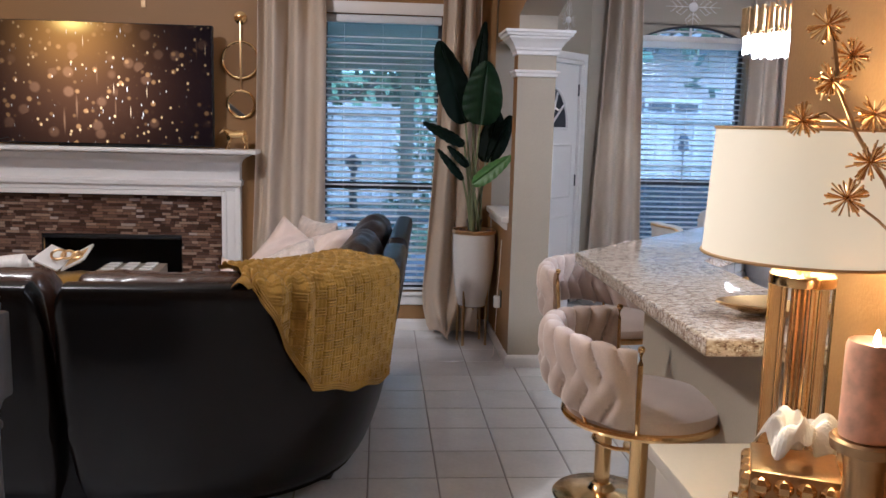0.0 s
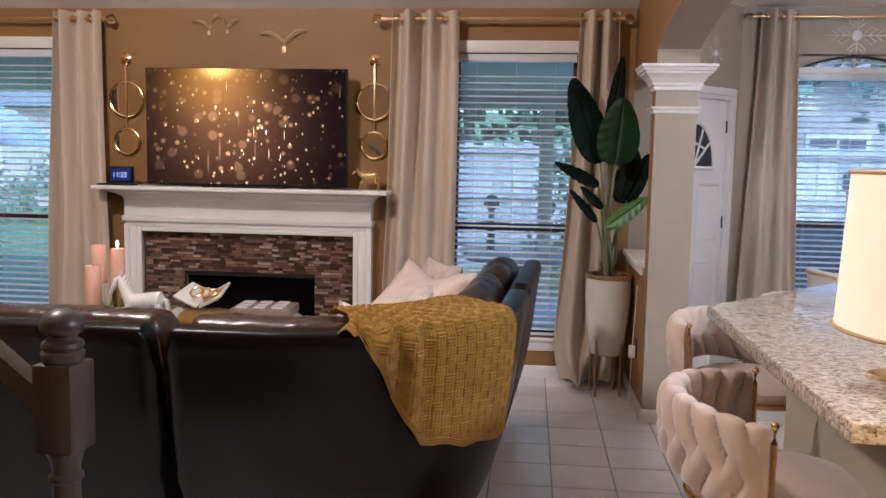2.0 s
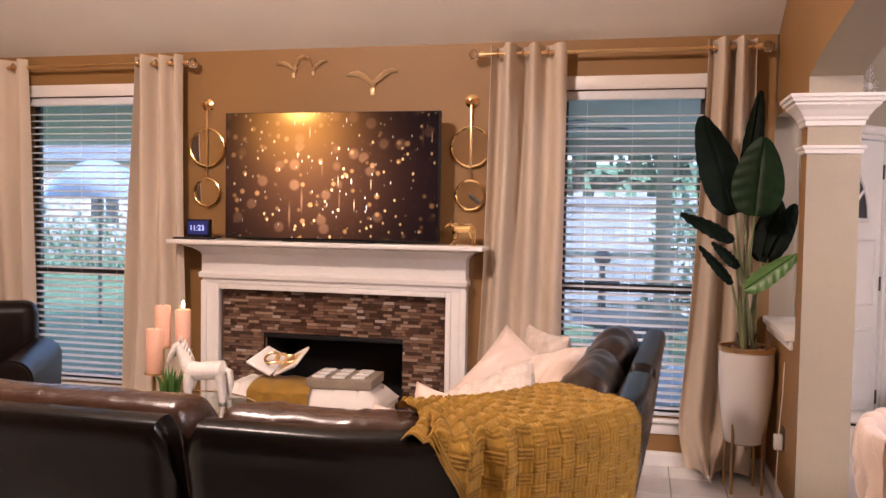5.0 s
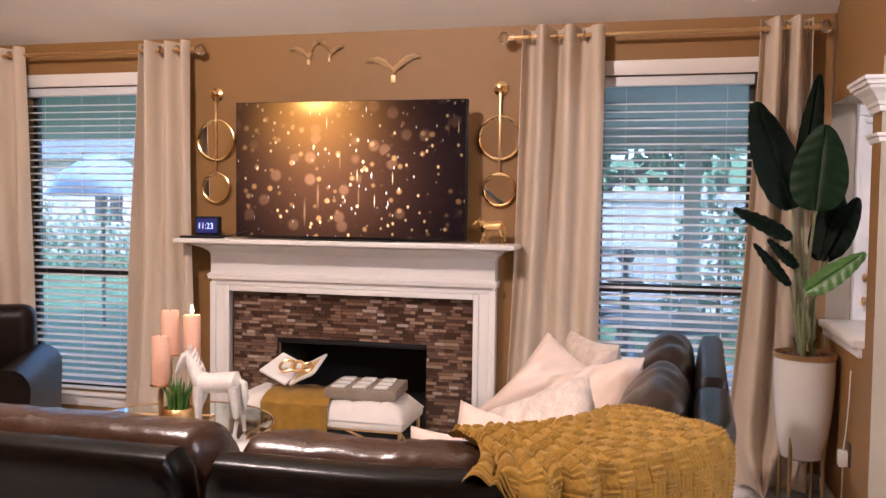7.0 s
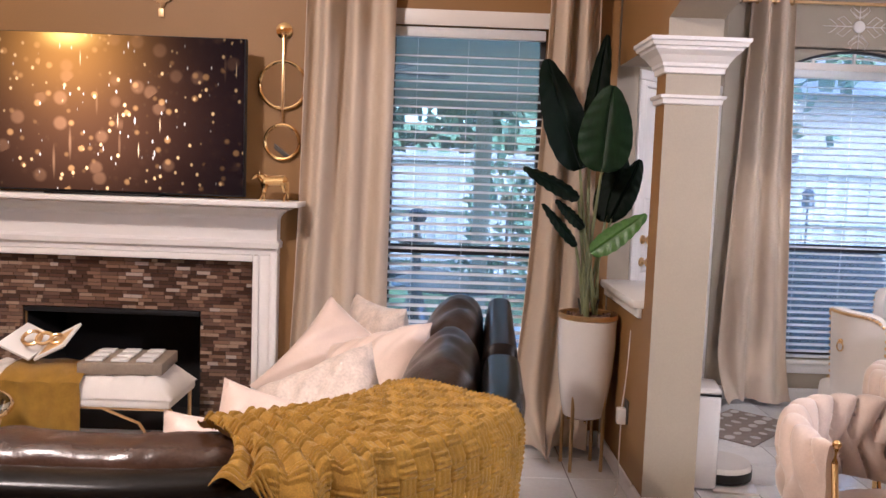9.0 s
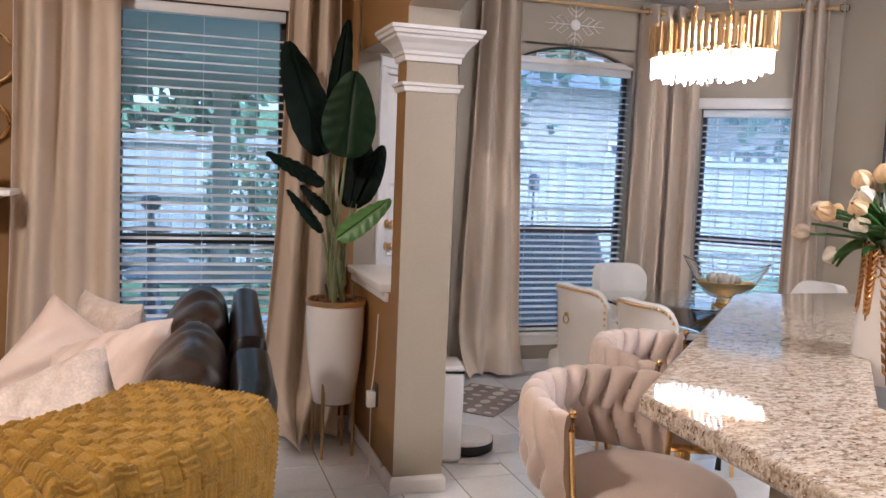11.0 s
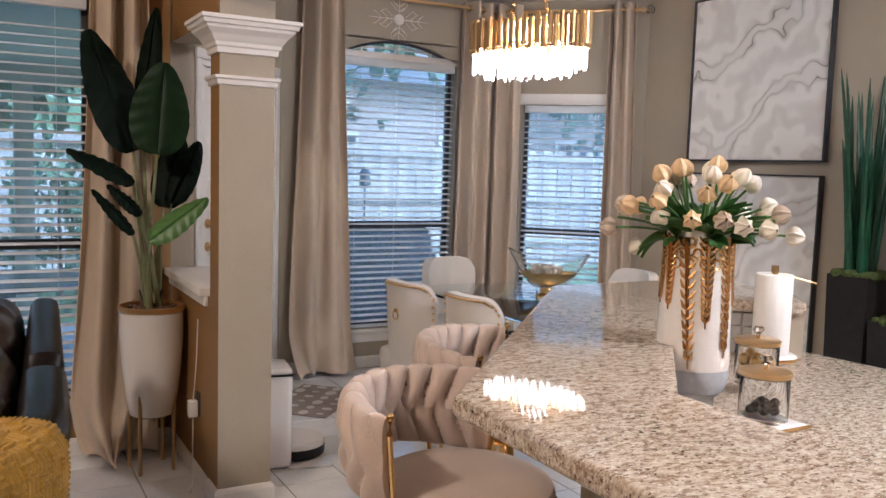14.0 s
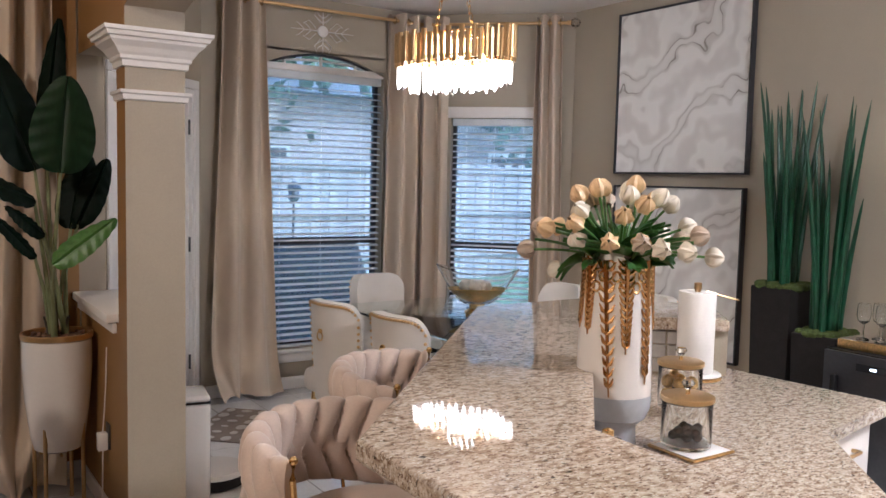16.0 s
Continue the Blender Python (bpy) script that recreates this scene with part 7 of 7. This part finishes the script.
# candy jars, paper towel, coasters
def jar(m, label, fill):
    j = thing("candy_jar", label, "jar", m, "glass candy jars with gold lids")
    part("glass", turned([(0.058, 0.0), (0.062, 0.004), (0.062, 0.112), (0.060, 0.114), (0.058, 0.110), (0.058, 0.010), (0.002, 0.008)], 36), CLEAR, j)
    part("lid", turned([(0.064, 0.114), (0.066, 0.116), (0.066, 0.126), (0.060, 0.129), (0.004, 0.130)], 36), GOLDD, j, "brushed gold lid")
    part("knob_stem", turned([(0.006, 0.130), (0.005, 0.142)], 10), GOLD, j)
    part("knob", turned([(0.006, 0.142), (0.017, 0.156), (0.012, 0.166), (0.003, 0.167)], 9), CRYSTALC, j, "crystal knob", smooth=False)
    rnd = random.Random(3)
    if fill == "choc":
        for k in range(16):
            a, r = rnd.uniform(0, 6.28), 0.040 * math.sqrt(rnd.random())
            bm = bmesh.new()
            ball(bm, (r * math.cos(a), r * math.sin(a), 0.022 + 0.020 * (k // 8)), 0.013, 9, 7, (1.15, 0.9, 0.85))
            part("chocolate", bm, CHOCO, j)
    else:
        for k in range(10):
            a, r = k * 1.257, 0.036 if k < 5 or k > 5 else 0.0
            bm = bmesh.new()
            ball(bm, (r * math.cos(a), r * math.sin(a), 0.028 + 0.036 * (k // 5)), 0.0185, 10, 8)
            part("wrapped_chocolate", bm, FOIL, j, "gold foil chocolate")
            if k % 2 == 0:
                bm = bmesh.new()
                lathe(bm, [(0.017, 0.0), (0.020, 0.012)], 12, (r * math.cos(a), r * math.sin(a), 0.010 + 0.036 * (k // 5)))
                part("wrapper_cup", bm, CHOCO, j)
    return j


jar(pose(1.715, 2.955, 0.9225), "glass jar of dark chocolates with gold lid", "choc")
jar(pose(1.955, 3.185, 0.940), "glass jar of foil-wrapped chocolates with gold lid", "foil")
cs = thing("coaster", "white agate coaster with gold edge under the jar", "coaster", pose(1.715, 2.945, 0.911))
part("slab", abox(-0.07, 0.075, -0.075, 0.065, 0.0, 0.010, 0.003), FROST, cs)
part("gold_edge", atube([(-0.07, -0.075, 0.006), (0.075, -0.075, 0.006), (0.075, 0.065, 0.006), (-0.07, 0.065, 0.006)], 0.0045, 6, closed=True), GOLD, cs)
cs2 = thing("jar_stand", "small clear stand under the candy jar", "stand", pose(1.955, 3.185, 0.911))
part("stand_disc", turned([(0.045, 0.0), (0.045, 0.006), (0.02, 0.010), (0.02, 0.018), (0.062, 0.022), (0.062, 0.0285)], 28), CLEAR, cs2)
pt = thing("paper_towel_holder", "white paper towel roll on a marble and gold stand", "paper towel", pose(2.36, 3.47, 0.911))
part("base", turned([(0.088, 0.0), (0.09, 0.004), (0.09, 0.018), (0.086, 0.021)], 36), FROST, pt)
part("base_edge", turned([(0.0905, 0.003), (0.092, 0.010), (0.0905, 0.016)], 36, caps=(False, False)), GOLD, pt)
bm = turned([(0.022, 0.024), (0.060, 0.023), (0.062, 0.026), (0.062, 0.296), (0.060, 0.299), (0.022, 0.298)], 40)
part("roll", bm, PAPER, pt)
part("rod", turned([(0.010, 0.02), (0.010, 0.305), (0.013, 0.306), (0.013, 0.328), (0.009, 0.33)], 16), BRONZE, pt)
part("tear_bar", atube([(0.02, -0.02, 0.30), (0.07, -0.05, 0.285), (0.13, -0.07, 0.27)], 0.003, 6), GOLDD, pt)
ns = thing("candle_cup", "small mirrored votive cup on the counter", "votive", pose(1.42, 2.93, 0.911))
part("cup", turned([(0.028, 0.0), (0.034, 0.004), (0.036, 0.075), (0.032, 0.078), (0.030, 0.02)], 20), MIRROR, ns)
part("gold_tip", turned([(0.012, 0.012), (0.014, 0.10), (0.003, 0.105)], 12), GOLD, ns)

# wine cooler, cabinet and glasses along the far wall
wc = thing("wine_cooler", "black wine cooler with steel door and white display", "wine cooler", pose(4.22, 3.70, 0))
part("cabinet", abox(-0.26, 0.22, -0.26, 0.28, 0.02, 0.78, 0.006), BLACK, wc)
part("door", abox(-0.285, -0.262, -0.25, 0.27, 0.05, 0.775, 0.004), STEELD, wc)
part("display", abox(-0.288, -0.2855, -0.06, 0.10, 0.70, 0.735), BLACK, wc, smooth=False)
part("display_light", abox(-0.290, -0.2885, 0.0, 0.03, 0.712, 0.722), LEDW, wc, smooth=False)
part("handle", abox(-0.315, -0.286, 0.19, 0.215, 0.50, 0.66, 0.004), BLACK, wc)
tg = thing("glass_tray", "mirrored jewelled tray on the wine cooler", "tray", pose(4.12, 3.78, 0.781))
part("tray", abox(-0.11, 0.11, -0.17, 0.17, 0.0, 0.045, 0.006), FOIL, tg)
part("tray_mirror", abox(-0.10, 0.10, -0.16, 0.16, 0.0455, 0.048), MIRROR, tg, smooth=False)


def wineglass(m):
    g = thing("wine_glass", "clear stemmed wine glass on the mirrored tray", "glass", m, "wine glasses on the tray")
    part("bowl", turned([(0.006, 0.075), (0.026, 0.09), (0.034, 0.12), (0.031, 0.165), (0.028, 0.178), (0.027, 0.177), (0.030, 0.16), (0.032, 0.12), (0.024, 0.094), (0.003, 0.082)], 22), CLEAR, g)
    part("stem", turned([(0.030, 0.0), (0.030, 0.003), (0.006, 0.010), (0.004, 0.04), (0.006, 0.075)], 18), CLEAR, g)
    return g


w0 = wineglass(pose(4.08, 3.86, 0.830))
for x, y in ((4.15, 3.82), (4.07, 3.76), (4.14, 3.71), (4.08, 3.66)):
    copy_thing(w0, pose(x, y, 0.830))
bo = thing("wine_bottle", "dark wine bottle beside the glasses", "bottle", pose(4.20, 3.63, 0.829))
part("bottle", turned([(0.034, 0.0), (0.036, 0.006), (0.036, 0.18), (0.030, 0.205), (0.014, 0.23), (0.013, 0.30), (0.015, 0.302), (0.014, 0.31)], 20), BLACK, bo)
wcab = thing("base_cabinet", "white kitchen cabinet with granite top", "cabinet", pose(3.95, 2.85, 0))
part("body", abox(-0.15, 0.48, -0.55, 0.42, 0.09, 0.868, 0.003), WHITE, wcab)
part("door", abox(-0.172, -0.152, -0.53, 0.40, 0.11, 0.86, 0.004), WHITE, wcab)
part("granite_top", abox(-0.19, 0.49, -0.57, 0.44, 0.870, 0.908, 0.006), GRANITE, wcab)

# robot vacuum on its dock, doormat, outlet
rv = thing("robot_vacuum_dock", "white tower dock for a robot vacuum", "vacuum dock", pose(1.25, 5.60, 0, rz=-10) @ Matrix.Diagonal((1, 1, 0.86, 1)))
part("tower", abox(-0.10, 0.10, -0.12, 0.12, 0.0, 0.56, 0.03, 3), CERAMIC, rv)
part("lid", abox(-0.098, 0.098, -0.118, 0.118, 0.562, 0.60, 0.018, 3), CERAMIC, rv)
part("lid_seam", abox(-0.097, 0.097, -0.117, 0.117, 0.555, 0.566), BLACK, rv, smooth=False)
part("ramp", abox(0.08, 0.30, -0.14, 0.14, 0.0, 0.016, 0.005), CERAMIC, rv)
rb = thing("robot_vacuum", "round white robot vacuum with dark bumper", "robot vacuum", pose(1.40, 5.66, 0.0165, rz=-20))
part("body", turned([(0.15, 0.012), (0.16, 0.02), (0.162, 0.07), (0.155, 0.082), (0.01, 0.084)], 40), CERAMIC, rb)
part("bumper", turned([(0.150, 0.0), (0.1635, 0.008), (0.1645, 0.052), (0.1625, 0.056)], 40, caps=(True, False)), BLACK, rb)
dm = thing("doormat", "taupe doormat with white pebble pattern on the floor", "doormat", pose(1.86, 6.56, 0.001, rz=47))
part("mat", abox(-0.32, 0.36, -0.20, 0.24, 0.0, 0.008, 0.003), MATTAUPE, dm)
rnd = random.Random(6)
for i in range(6):
    for j in range(4):
        r = 0.028 + 0.020 * ((j * 7 + i * 3) % 5) / 5
        b = turned([(r, 0.0083), (r * 0.98, 0.0100)], 16)
        bmesh.ops.transform(b, matrix=pose(-0.27 + 0.115 * i, -0.14 + 0.11 * j, 0) @ Matrix.Diagonal((1.15 if j % 2 else 0.6, 0.85, 1, 1)), verts=b.verts)
        part("pebble_print", b, MATWHITE, dm)
ou = thing("outlet", "bronze wall outlet with a round plug", "outlet", pose(2.745, W3Y - 0.003, 0.19))
part("plate", abox(-0.035, 0.035, -0.008, 0.0, -0.055, 0.055, 0.003), BRONZE, ou)
b = turned([(0.022, 0.0), (0.022, 0.02), (0.012, 0.03)], 16)
bmesh.ops.transform(b, matrix=pose(0.005, -0.009, -0.015, rx=90), verts=b.verts)
part("plug", b, PLASTER, ou)

# assumed ceiling lamps, never in view, above and behind the walk
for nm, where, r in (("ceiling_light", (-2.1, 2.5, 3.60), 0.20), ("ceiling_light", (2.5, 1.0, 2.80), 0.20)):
    cl = thing(nm, "assumed round ceiling light out of view, frosted with brass rim", "ceiling light", pose(*where))
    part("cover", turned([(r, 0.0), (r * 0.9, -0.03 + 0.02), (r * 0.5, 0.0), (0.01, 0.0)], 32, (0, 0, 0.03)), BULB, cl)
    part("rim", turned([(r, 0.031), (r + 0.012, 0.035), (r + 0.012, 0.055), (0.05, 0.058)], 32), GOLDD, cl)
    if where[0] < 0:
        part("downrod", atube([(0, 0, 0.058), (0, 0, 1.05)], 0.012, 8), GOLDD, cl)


# ---- outdoors
tagged(finish("ground", abox(-200, 200, 6.4, 300, -0.35, -0.10), LAWN), "green lawn behind the house", "lawn", kind="structure")
tagged(finish("patio", abox(-1.6, 8.0, 6.3, 10.2, -0.10, -0.05), PATIO), "pale concrete patio slab", "patio", kind="structure")
def sloped(bm, y0, fall):
    for v in bm.verts:
        v.co.z -= fall * (v.co.y - y0)
    return bm


tagged(finish("porch_roof", sloped(abox(-8.0, 1.75, 7.47, 10.0, 2.62, 2.72), 6.3, 0.082), PORCH), "pale green porch ceiling", "porch", kind="structure")
tagged(finish("porch_roof", sloped(abox(-8.0, 0.84, 6.29, 7.469, 2.62, 2.72), 6.3, 0.082), PORCH), "pale green porch ceiling by the wall", "porch", kind="structure")
tagged(finish("porch_beam", abox(-2.4, 1.75, 9.75, 9.95, 2.18, 2.335), PORCH), "pale green porch beam", "porch", kind="structure")
po = thing("porch_post", "pale green square porch post", "post", pose(0.33, 9.85, -0.05))
part("post", abox(-0.08, 0.08, -0.08, 0.08, 0.0, 2.23, 0.008), PORCH, po)
pf = thing("porch_fan", "dark ceiling fan hanging under the porch", "ceiling fan", pose(-0.72, 8.3, 0.02))
part("motor", turned([(0.03, 2.22), (0.12, 2.24), (0.14, 2.30), (0.13, 2.36), (0.04, 2.40), (0.03, 2.435)], 24), DARKWOOD, pf)
part("light_kit", turned([(0.02, 2.06), (0.09, 2.08), (0.11, 2.16), (0.08, 2.219)], 20), DARKFRAME, pf)
for k in range(5):
    bm = bmesh.new()
    extrude_poly(bm, [(0.12, -0.04), (0.25, -0.065), (0.66, -0.08), (0.70, 0.0), (0.66, 0.08), (0.25, 0.065), (0.12, 0.04)], 2.29, 2.30)
    bl = part("blade", bm, DARKWOOD, pf)
    bl.matrix_local = pose(0, 0, 0, rz=72 * k + 12)
FY = 13.2
fence = thing("fence", "weathered wooden board fence round the yard", "fence", Matrix())
board = None
for i in range(112):
    x = -6.2 + 0.152 * i
    mm = pose(x, FY + 0.012 * (i % 2), -0.1) @ Matrix.Diagonal((1, 1, 1 + 0.02 * math.sin(i * 3.1), 1))
    if board is None:
        bm = bmesh.new()
        extrude_poly(bm, [(0, 0), (0.142, 0), (0.142, 0.018), (0, 0.018)], 0, 1.95)
        board = part("board", bm, FENCEWOOD, fence, smooth=False)
        board.matrix_local = mm
    else:
        again("board", board, fence, mm)
for z in (0.3, 1.0, 1.7):
    part("fence_rail", abox(-6.2, 10.8, FY - 0.05, FY - 0.005, z, z + 0.09), FENCEWOOD, fence, smooth=False)
sf = thing("side_fence", "weathered wooden side fence beyond the bay", "fence", pose(10.7, FY, 0, rz=-80))
b0 = None
for i in range(50):
    if b0 is None:
        b0 = part("board", abox(0, 0.142, 0, 0.018, -0.1, 1.88), FENCEWOOD, sf, smooth=False)
    else:
        again("board", b0, sf, pose(0.152 * i, 0, 0))


def house(m, w, d, h, rh, label):
    ho = thing("house", label, "house", m, "houses behind the fence")
    part("wall", abox(-w / 2, w / 2, -d / 2, d / 2, -0.1, h), BRICKR, ho, smooth=False)
    bm = bmesh.new()
    rings(bm, [[(x, -d / 2 - 0.4, h), (x, 0, h + rh), (x, d / 2 + 0.4, h), (x, 0, h - 0.02)] for x in (-w / 2 - 0.4, w / 2 + 0.4)])
    part("roof", bm, ROOF, ho, smooth=False)
    for i in range(3):
        x = -w / 2 + w * (i + 0.5) / 3
        wi = part("window", abox(x - 0.6, x + 0.6, -d / 2 - 0.05, -d / 2 - 0.001, 0.9, 2.2), WHITE, ho, smooth=False)
        part("pane", abox(x - 0.52, x - 0.03, -d / 2 - 0.06, -d / 2 - 0.051, 0.98, 2.12), DARKFRAME, wi, smooth=False)
        part("pane", abox(x + 0.03, x + 0.52, -d / 2 - 0.06, -d / 2 - 0.051, 0.98, 2.12), DARKFRAME, wi, smooth=False)


house(pose(9.0, 21, 0.0), 9, 8, 3.2, 2.4, "brick house with grey shingle roof behind the fence")
house(pose(-17.0, 29, 0.0), 13, 8, 3.0, 2.2, "brick house with grey roof beyond the lawn")
house(pose(21, 16, 0.0, rz=-50), 9, 8, 3.0, 2.4, "brick house with grey roof beyond the side fence, paled for haze")


def tree(m, h, crown, seed, dense=700):
    t = thing("tree", "leafy green tree behind the fence", "tree", m, "trees in the yard")
    rnd = random.Random(seed)
    bm = bmesh.new()
    tube(bm, [(0, 0, -0.1), (0.05, 0, h * 0.3), (-0.04, 0.05, h * 0.6), (0, 0, h * 0.85)], [0.16, 0.12, 0.09, 0.03], 9)
    tips = []
    for k in range(8):
        a = k * 0.9 + rnd.uniform(-0.3, 0.3)
        z0 = h * rnd.uniform(0.35, 0.7)
        e = Vector((math.cos(a) * crown * rnd.uniform(0.5, 0.9), math.sin(a) * crown * rnd.uniform(0.5, 0.9), z0 + h * rnd.uniform(0.12, 0.3)))
        tube(bm, [(0, 0, z0), e * 0.5 + Vector((0, 0, z0 * 0.5)), e], [0.06, 0.04, 0.015], 6)
        tips.append(e)
    part("trunk", bm, BARK, t)
    verts, faces = [], []
    for k in range(dense):
        c = rnd.choice(tips) + Vector((rnd.gauss(0, 1), rnd.gauss(0, 1), rnd.gauss(0, 0.8))) * crown * 0.30
        for q in range(3):
            n = Vector((rnd.gauss(0, 1), rnd.gauss(0, 1), rnd.gauss(0, 1))).normalized()
            s = n.orthogonal().normalized() * rnd.uniform(0.07, 0.14)
            u = n.cross(s) * 1.5
            c2 = c + n * rnd.uniform(-0.15, 0.15)
            i0 = len(verts)
            verts += [c2 - s, c2 - u, c2 + s, c2 + u]
            faces.append((i0, i0 + 1, i0 + 2, i0 + 3))
    me = bpy.data.meshes.new("crown")
    me.from_pydata([tuple(v) for v in verts], [], faces)
    me.materials.append(FOLIAGE)
    cr = new("crown", me)
    cr.parent = t


tree(pose(2.4, 15.2, 0), 5.5, 2.4, 1)
tree(pose(5.0, 17.0, 0), 6.5, 2.8, 2)
tree(pose(-1.0, 15.5, 0), 5.0, 2.2, 3)
tree(pose(13.0, 15.5, 0), 6.5, 2.8, 5)


def bush(m, r, h, seed, label="rounded green garden bush"):
    b = thing("bush", label, "bush", m, "bushes in the yard")
    rnd = random.Random(seed)
    verts, faces = [], []
    for k in range(700):
        d = Vector((rnd.gauss(0, 1), rnd.gauss(0, 1), abs(rnd.gauss(0, 1)))).normalized()
        c = Vector((d.x * r, d.y * r, d.z * h)) * rnd.uniform(0.7, 1.05) * (1 + 0.2 * math.sin(5 * d.x + 3 * d.z + seed))
        n = Vector((rnd.gauss(0, 1), rnd.gauss(0, 1), rnd.gauss(0, 1))).normalized()
        s = n.orthogonal().normalized() * 0.05
        u = n.cross(s) * 1.6
        i0 = len(verts)
        verts += [c - s, c - u, c + s, c + u]
        faces.append((i0, i0 + 1, i0 + 2, i0 + 3))
    me = bpy.data.meshes.new("foliage")
    me.from_pydata([tuple(v) for v in verts], [], faces)
    me.materials.append(FOLIAGE)
    cr = new("foliage", me)
    cr.parent = b
    part("twigs", atube([(0, 0, -0.1), (0, 0, h * 0.7)], [0.04, 0.01], 6), BARK, b)


bush(pose(0.75, 11.6, -0.1), 0.75, 2.0, 1, "tall dark shrub beside the porch post")
for i in range(6):
    bush(pose(-17.5 + 2.0 * i, 19.5 + 0.3 * (i % 2), -0.1), 1.45, 1.45 + 0.15 * math.sin(2.1 * i), 2 + i, "clipped green hedge bush beyond the lawn")
um = thing("patio_umbrella", "closed grey patio umbrella over the lawn", "umbrella", pose(-7.2, 11.0, -0.1))
part("pole", atube([(0, 0, 0), (0, 0, 2.2)], 0.025, 8), STEELD, um)
part("canopy", turned([(0.75, 1.75), (0.55, 2.05), (0.25, 2.25), (0.02, 2.32)], 16), GREYGLAZE, um)
ft = thing("garden_fountain", "tiered dark stone garden fountain on the lawn", "fountain", pose(-0.32, 10.6, -0.1))
part("basin", turned([(0.18, 0.0), (0.14, 0.10), (0.08, 0.30), (0.10, 0.42), (0.36, 0.50), (0.38, 0.55), (0.30, 0.54), (0.05, 0.56), (0.05, 0.80), (0.20, 0.86), (0.21, 0.90), (0.04, 0.92), (0.03, 1.05), (0.10, 1.12), (0.10, 1.2), (0.02, 1.25)], 24), STEELD, ft)
pt2 = thing("patio_table", "dark round patio table with chairs on the patio", "patio table", pose(0.10, 8.0, -0.05))
part("tabletop", turned([(0.55, 0.70), (0.56, 0.715), (0.55, 0.73)], 32), STEELD, pt2)
part("pedestal", turned([(0.25, 0.0), (0.06, 0.05), (0.05, 0.70)], 16), STEELD, pt2)
gr = thing("grill", "black covered barbecue grill outside the bay window", "grill", pose(3.22, 8.55, -0.05))
part("cart", abox(-0.55, 0.45, -0.28, 0.28, 0.0, 0.80, 0.03), BLACK, gr)
part("lid", rings(bmesh.new(), [[(x, 0.28 * math.cos(k * math.pi / 8), 0.81 + 0.26 * math.sin(k * math.pi / 8)) for k in range(9)] for x in (-0.5, 0.4)]), BLACK, gr)
part("side_rail", atube([(-0.6, -0.2, 1.25), (-0.6, -0.2, 0.6)], 0.02, 8), BLACK, gr)
bf = thing("bird_feeder", "dark lantern bird feeder on a pole", "bird feeder", pose(3.95, 10.6, -0.1))
part("pole", atube([(0, 0, 0), (0, 0, 1.4)], 0.012, 8), STEELD, bf)
part("lantern", turned([(0.03, 1.38), (0.07, 1.42), (0.06, 1.52), (0.09, 1.54), (0.01, 1.62)], 10), STEELD, bf)
tagged(finish("backdrop", abox(-150, 150, 130, 131, -1, 9), FOLIAGE), "distant line of trees", "backdrop", kind="structure")

# floor tiles
T, GX, GY = 0.308, 0.611, 3.733
floor = tagged(finish("floor", abox(LX, PX, -2.6, 7.47, -0.12, -0.004), GROUT), "glossy white square floor tiles with grey grout", "floor", kind="structure")
tile_bm = square_rings([(-0.001, -0.0035), (0.0, -0.002), (-0.0025, 0.0)], (0, 0), (T / 2 - 0.003, T / 2 - 0.003))
first = None
rest = bmesh.new()
for i in range(-20, 14):
    for j in range(-21, 13):
        x, y = GX + (i + 0.5) * T, GY + (j + 0.5) * T
        if x < LX or x > PX or y < -2.6 or y > 7.3 + T / 2:
            continue
        if y > 7.3 - T / 2 and not 1.85 < x < 3.6:
            continue
        if -0.6 < x < 3.1 and y > 2.9:
            if first is None:
                first = finish("tile", tile_bm, TILE, floor)
                first.matrix_local = pose(x, y, 0)
            else:
                again("tile", first, floor, pose(x, y, 0))
        else:
            h = T / 2 - 0.0035
            rest.faces.new([rest.verts.new((x + a * h, y + b * h, -0.0005)) for a, b in ((-1, -1), (1, -1), (1, 1), (-1, 1))])
tagged(finish("tiles", rest, TILE, floor), kind="stuff")
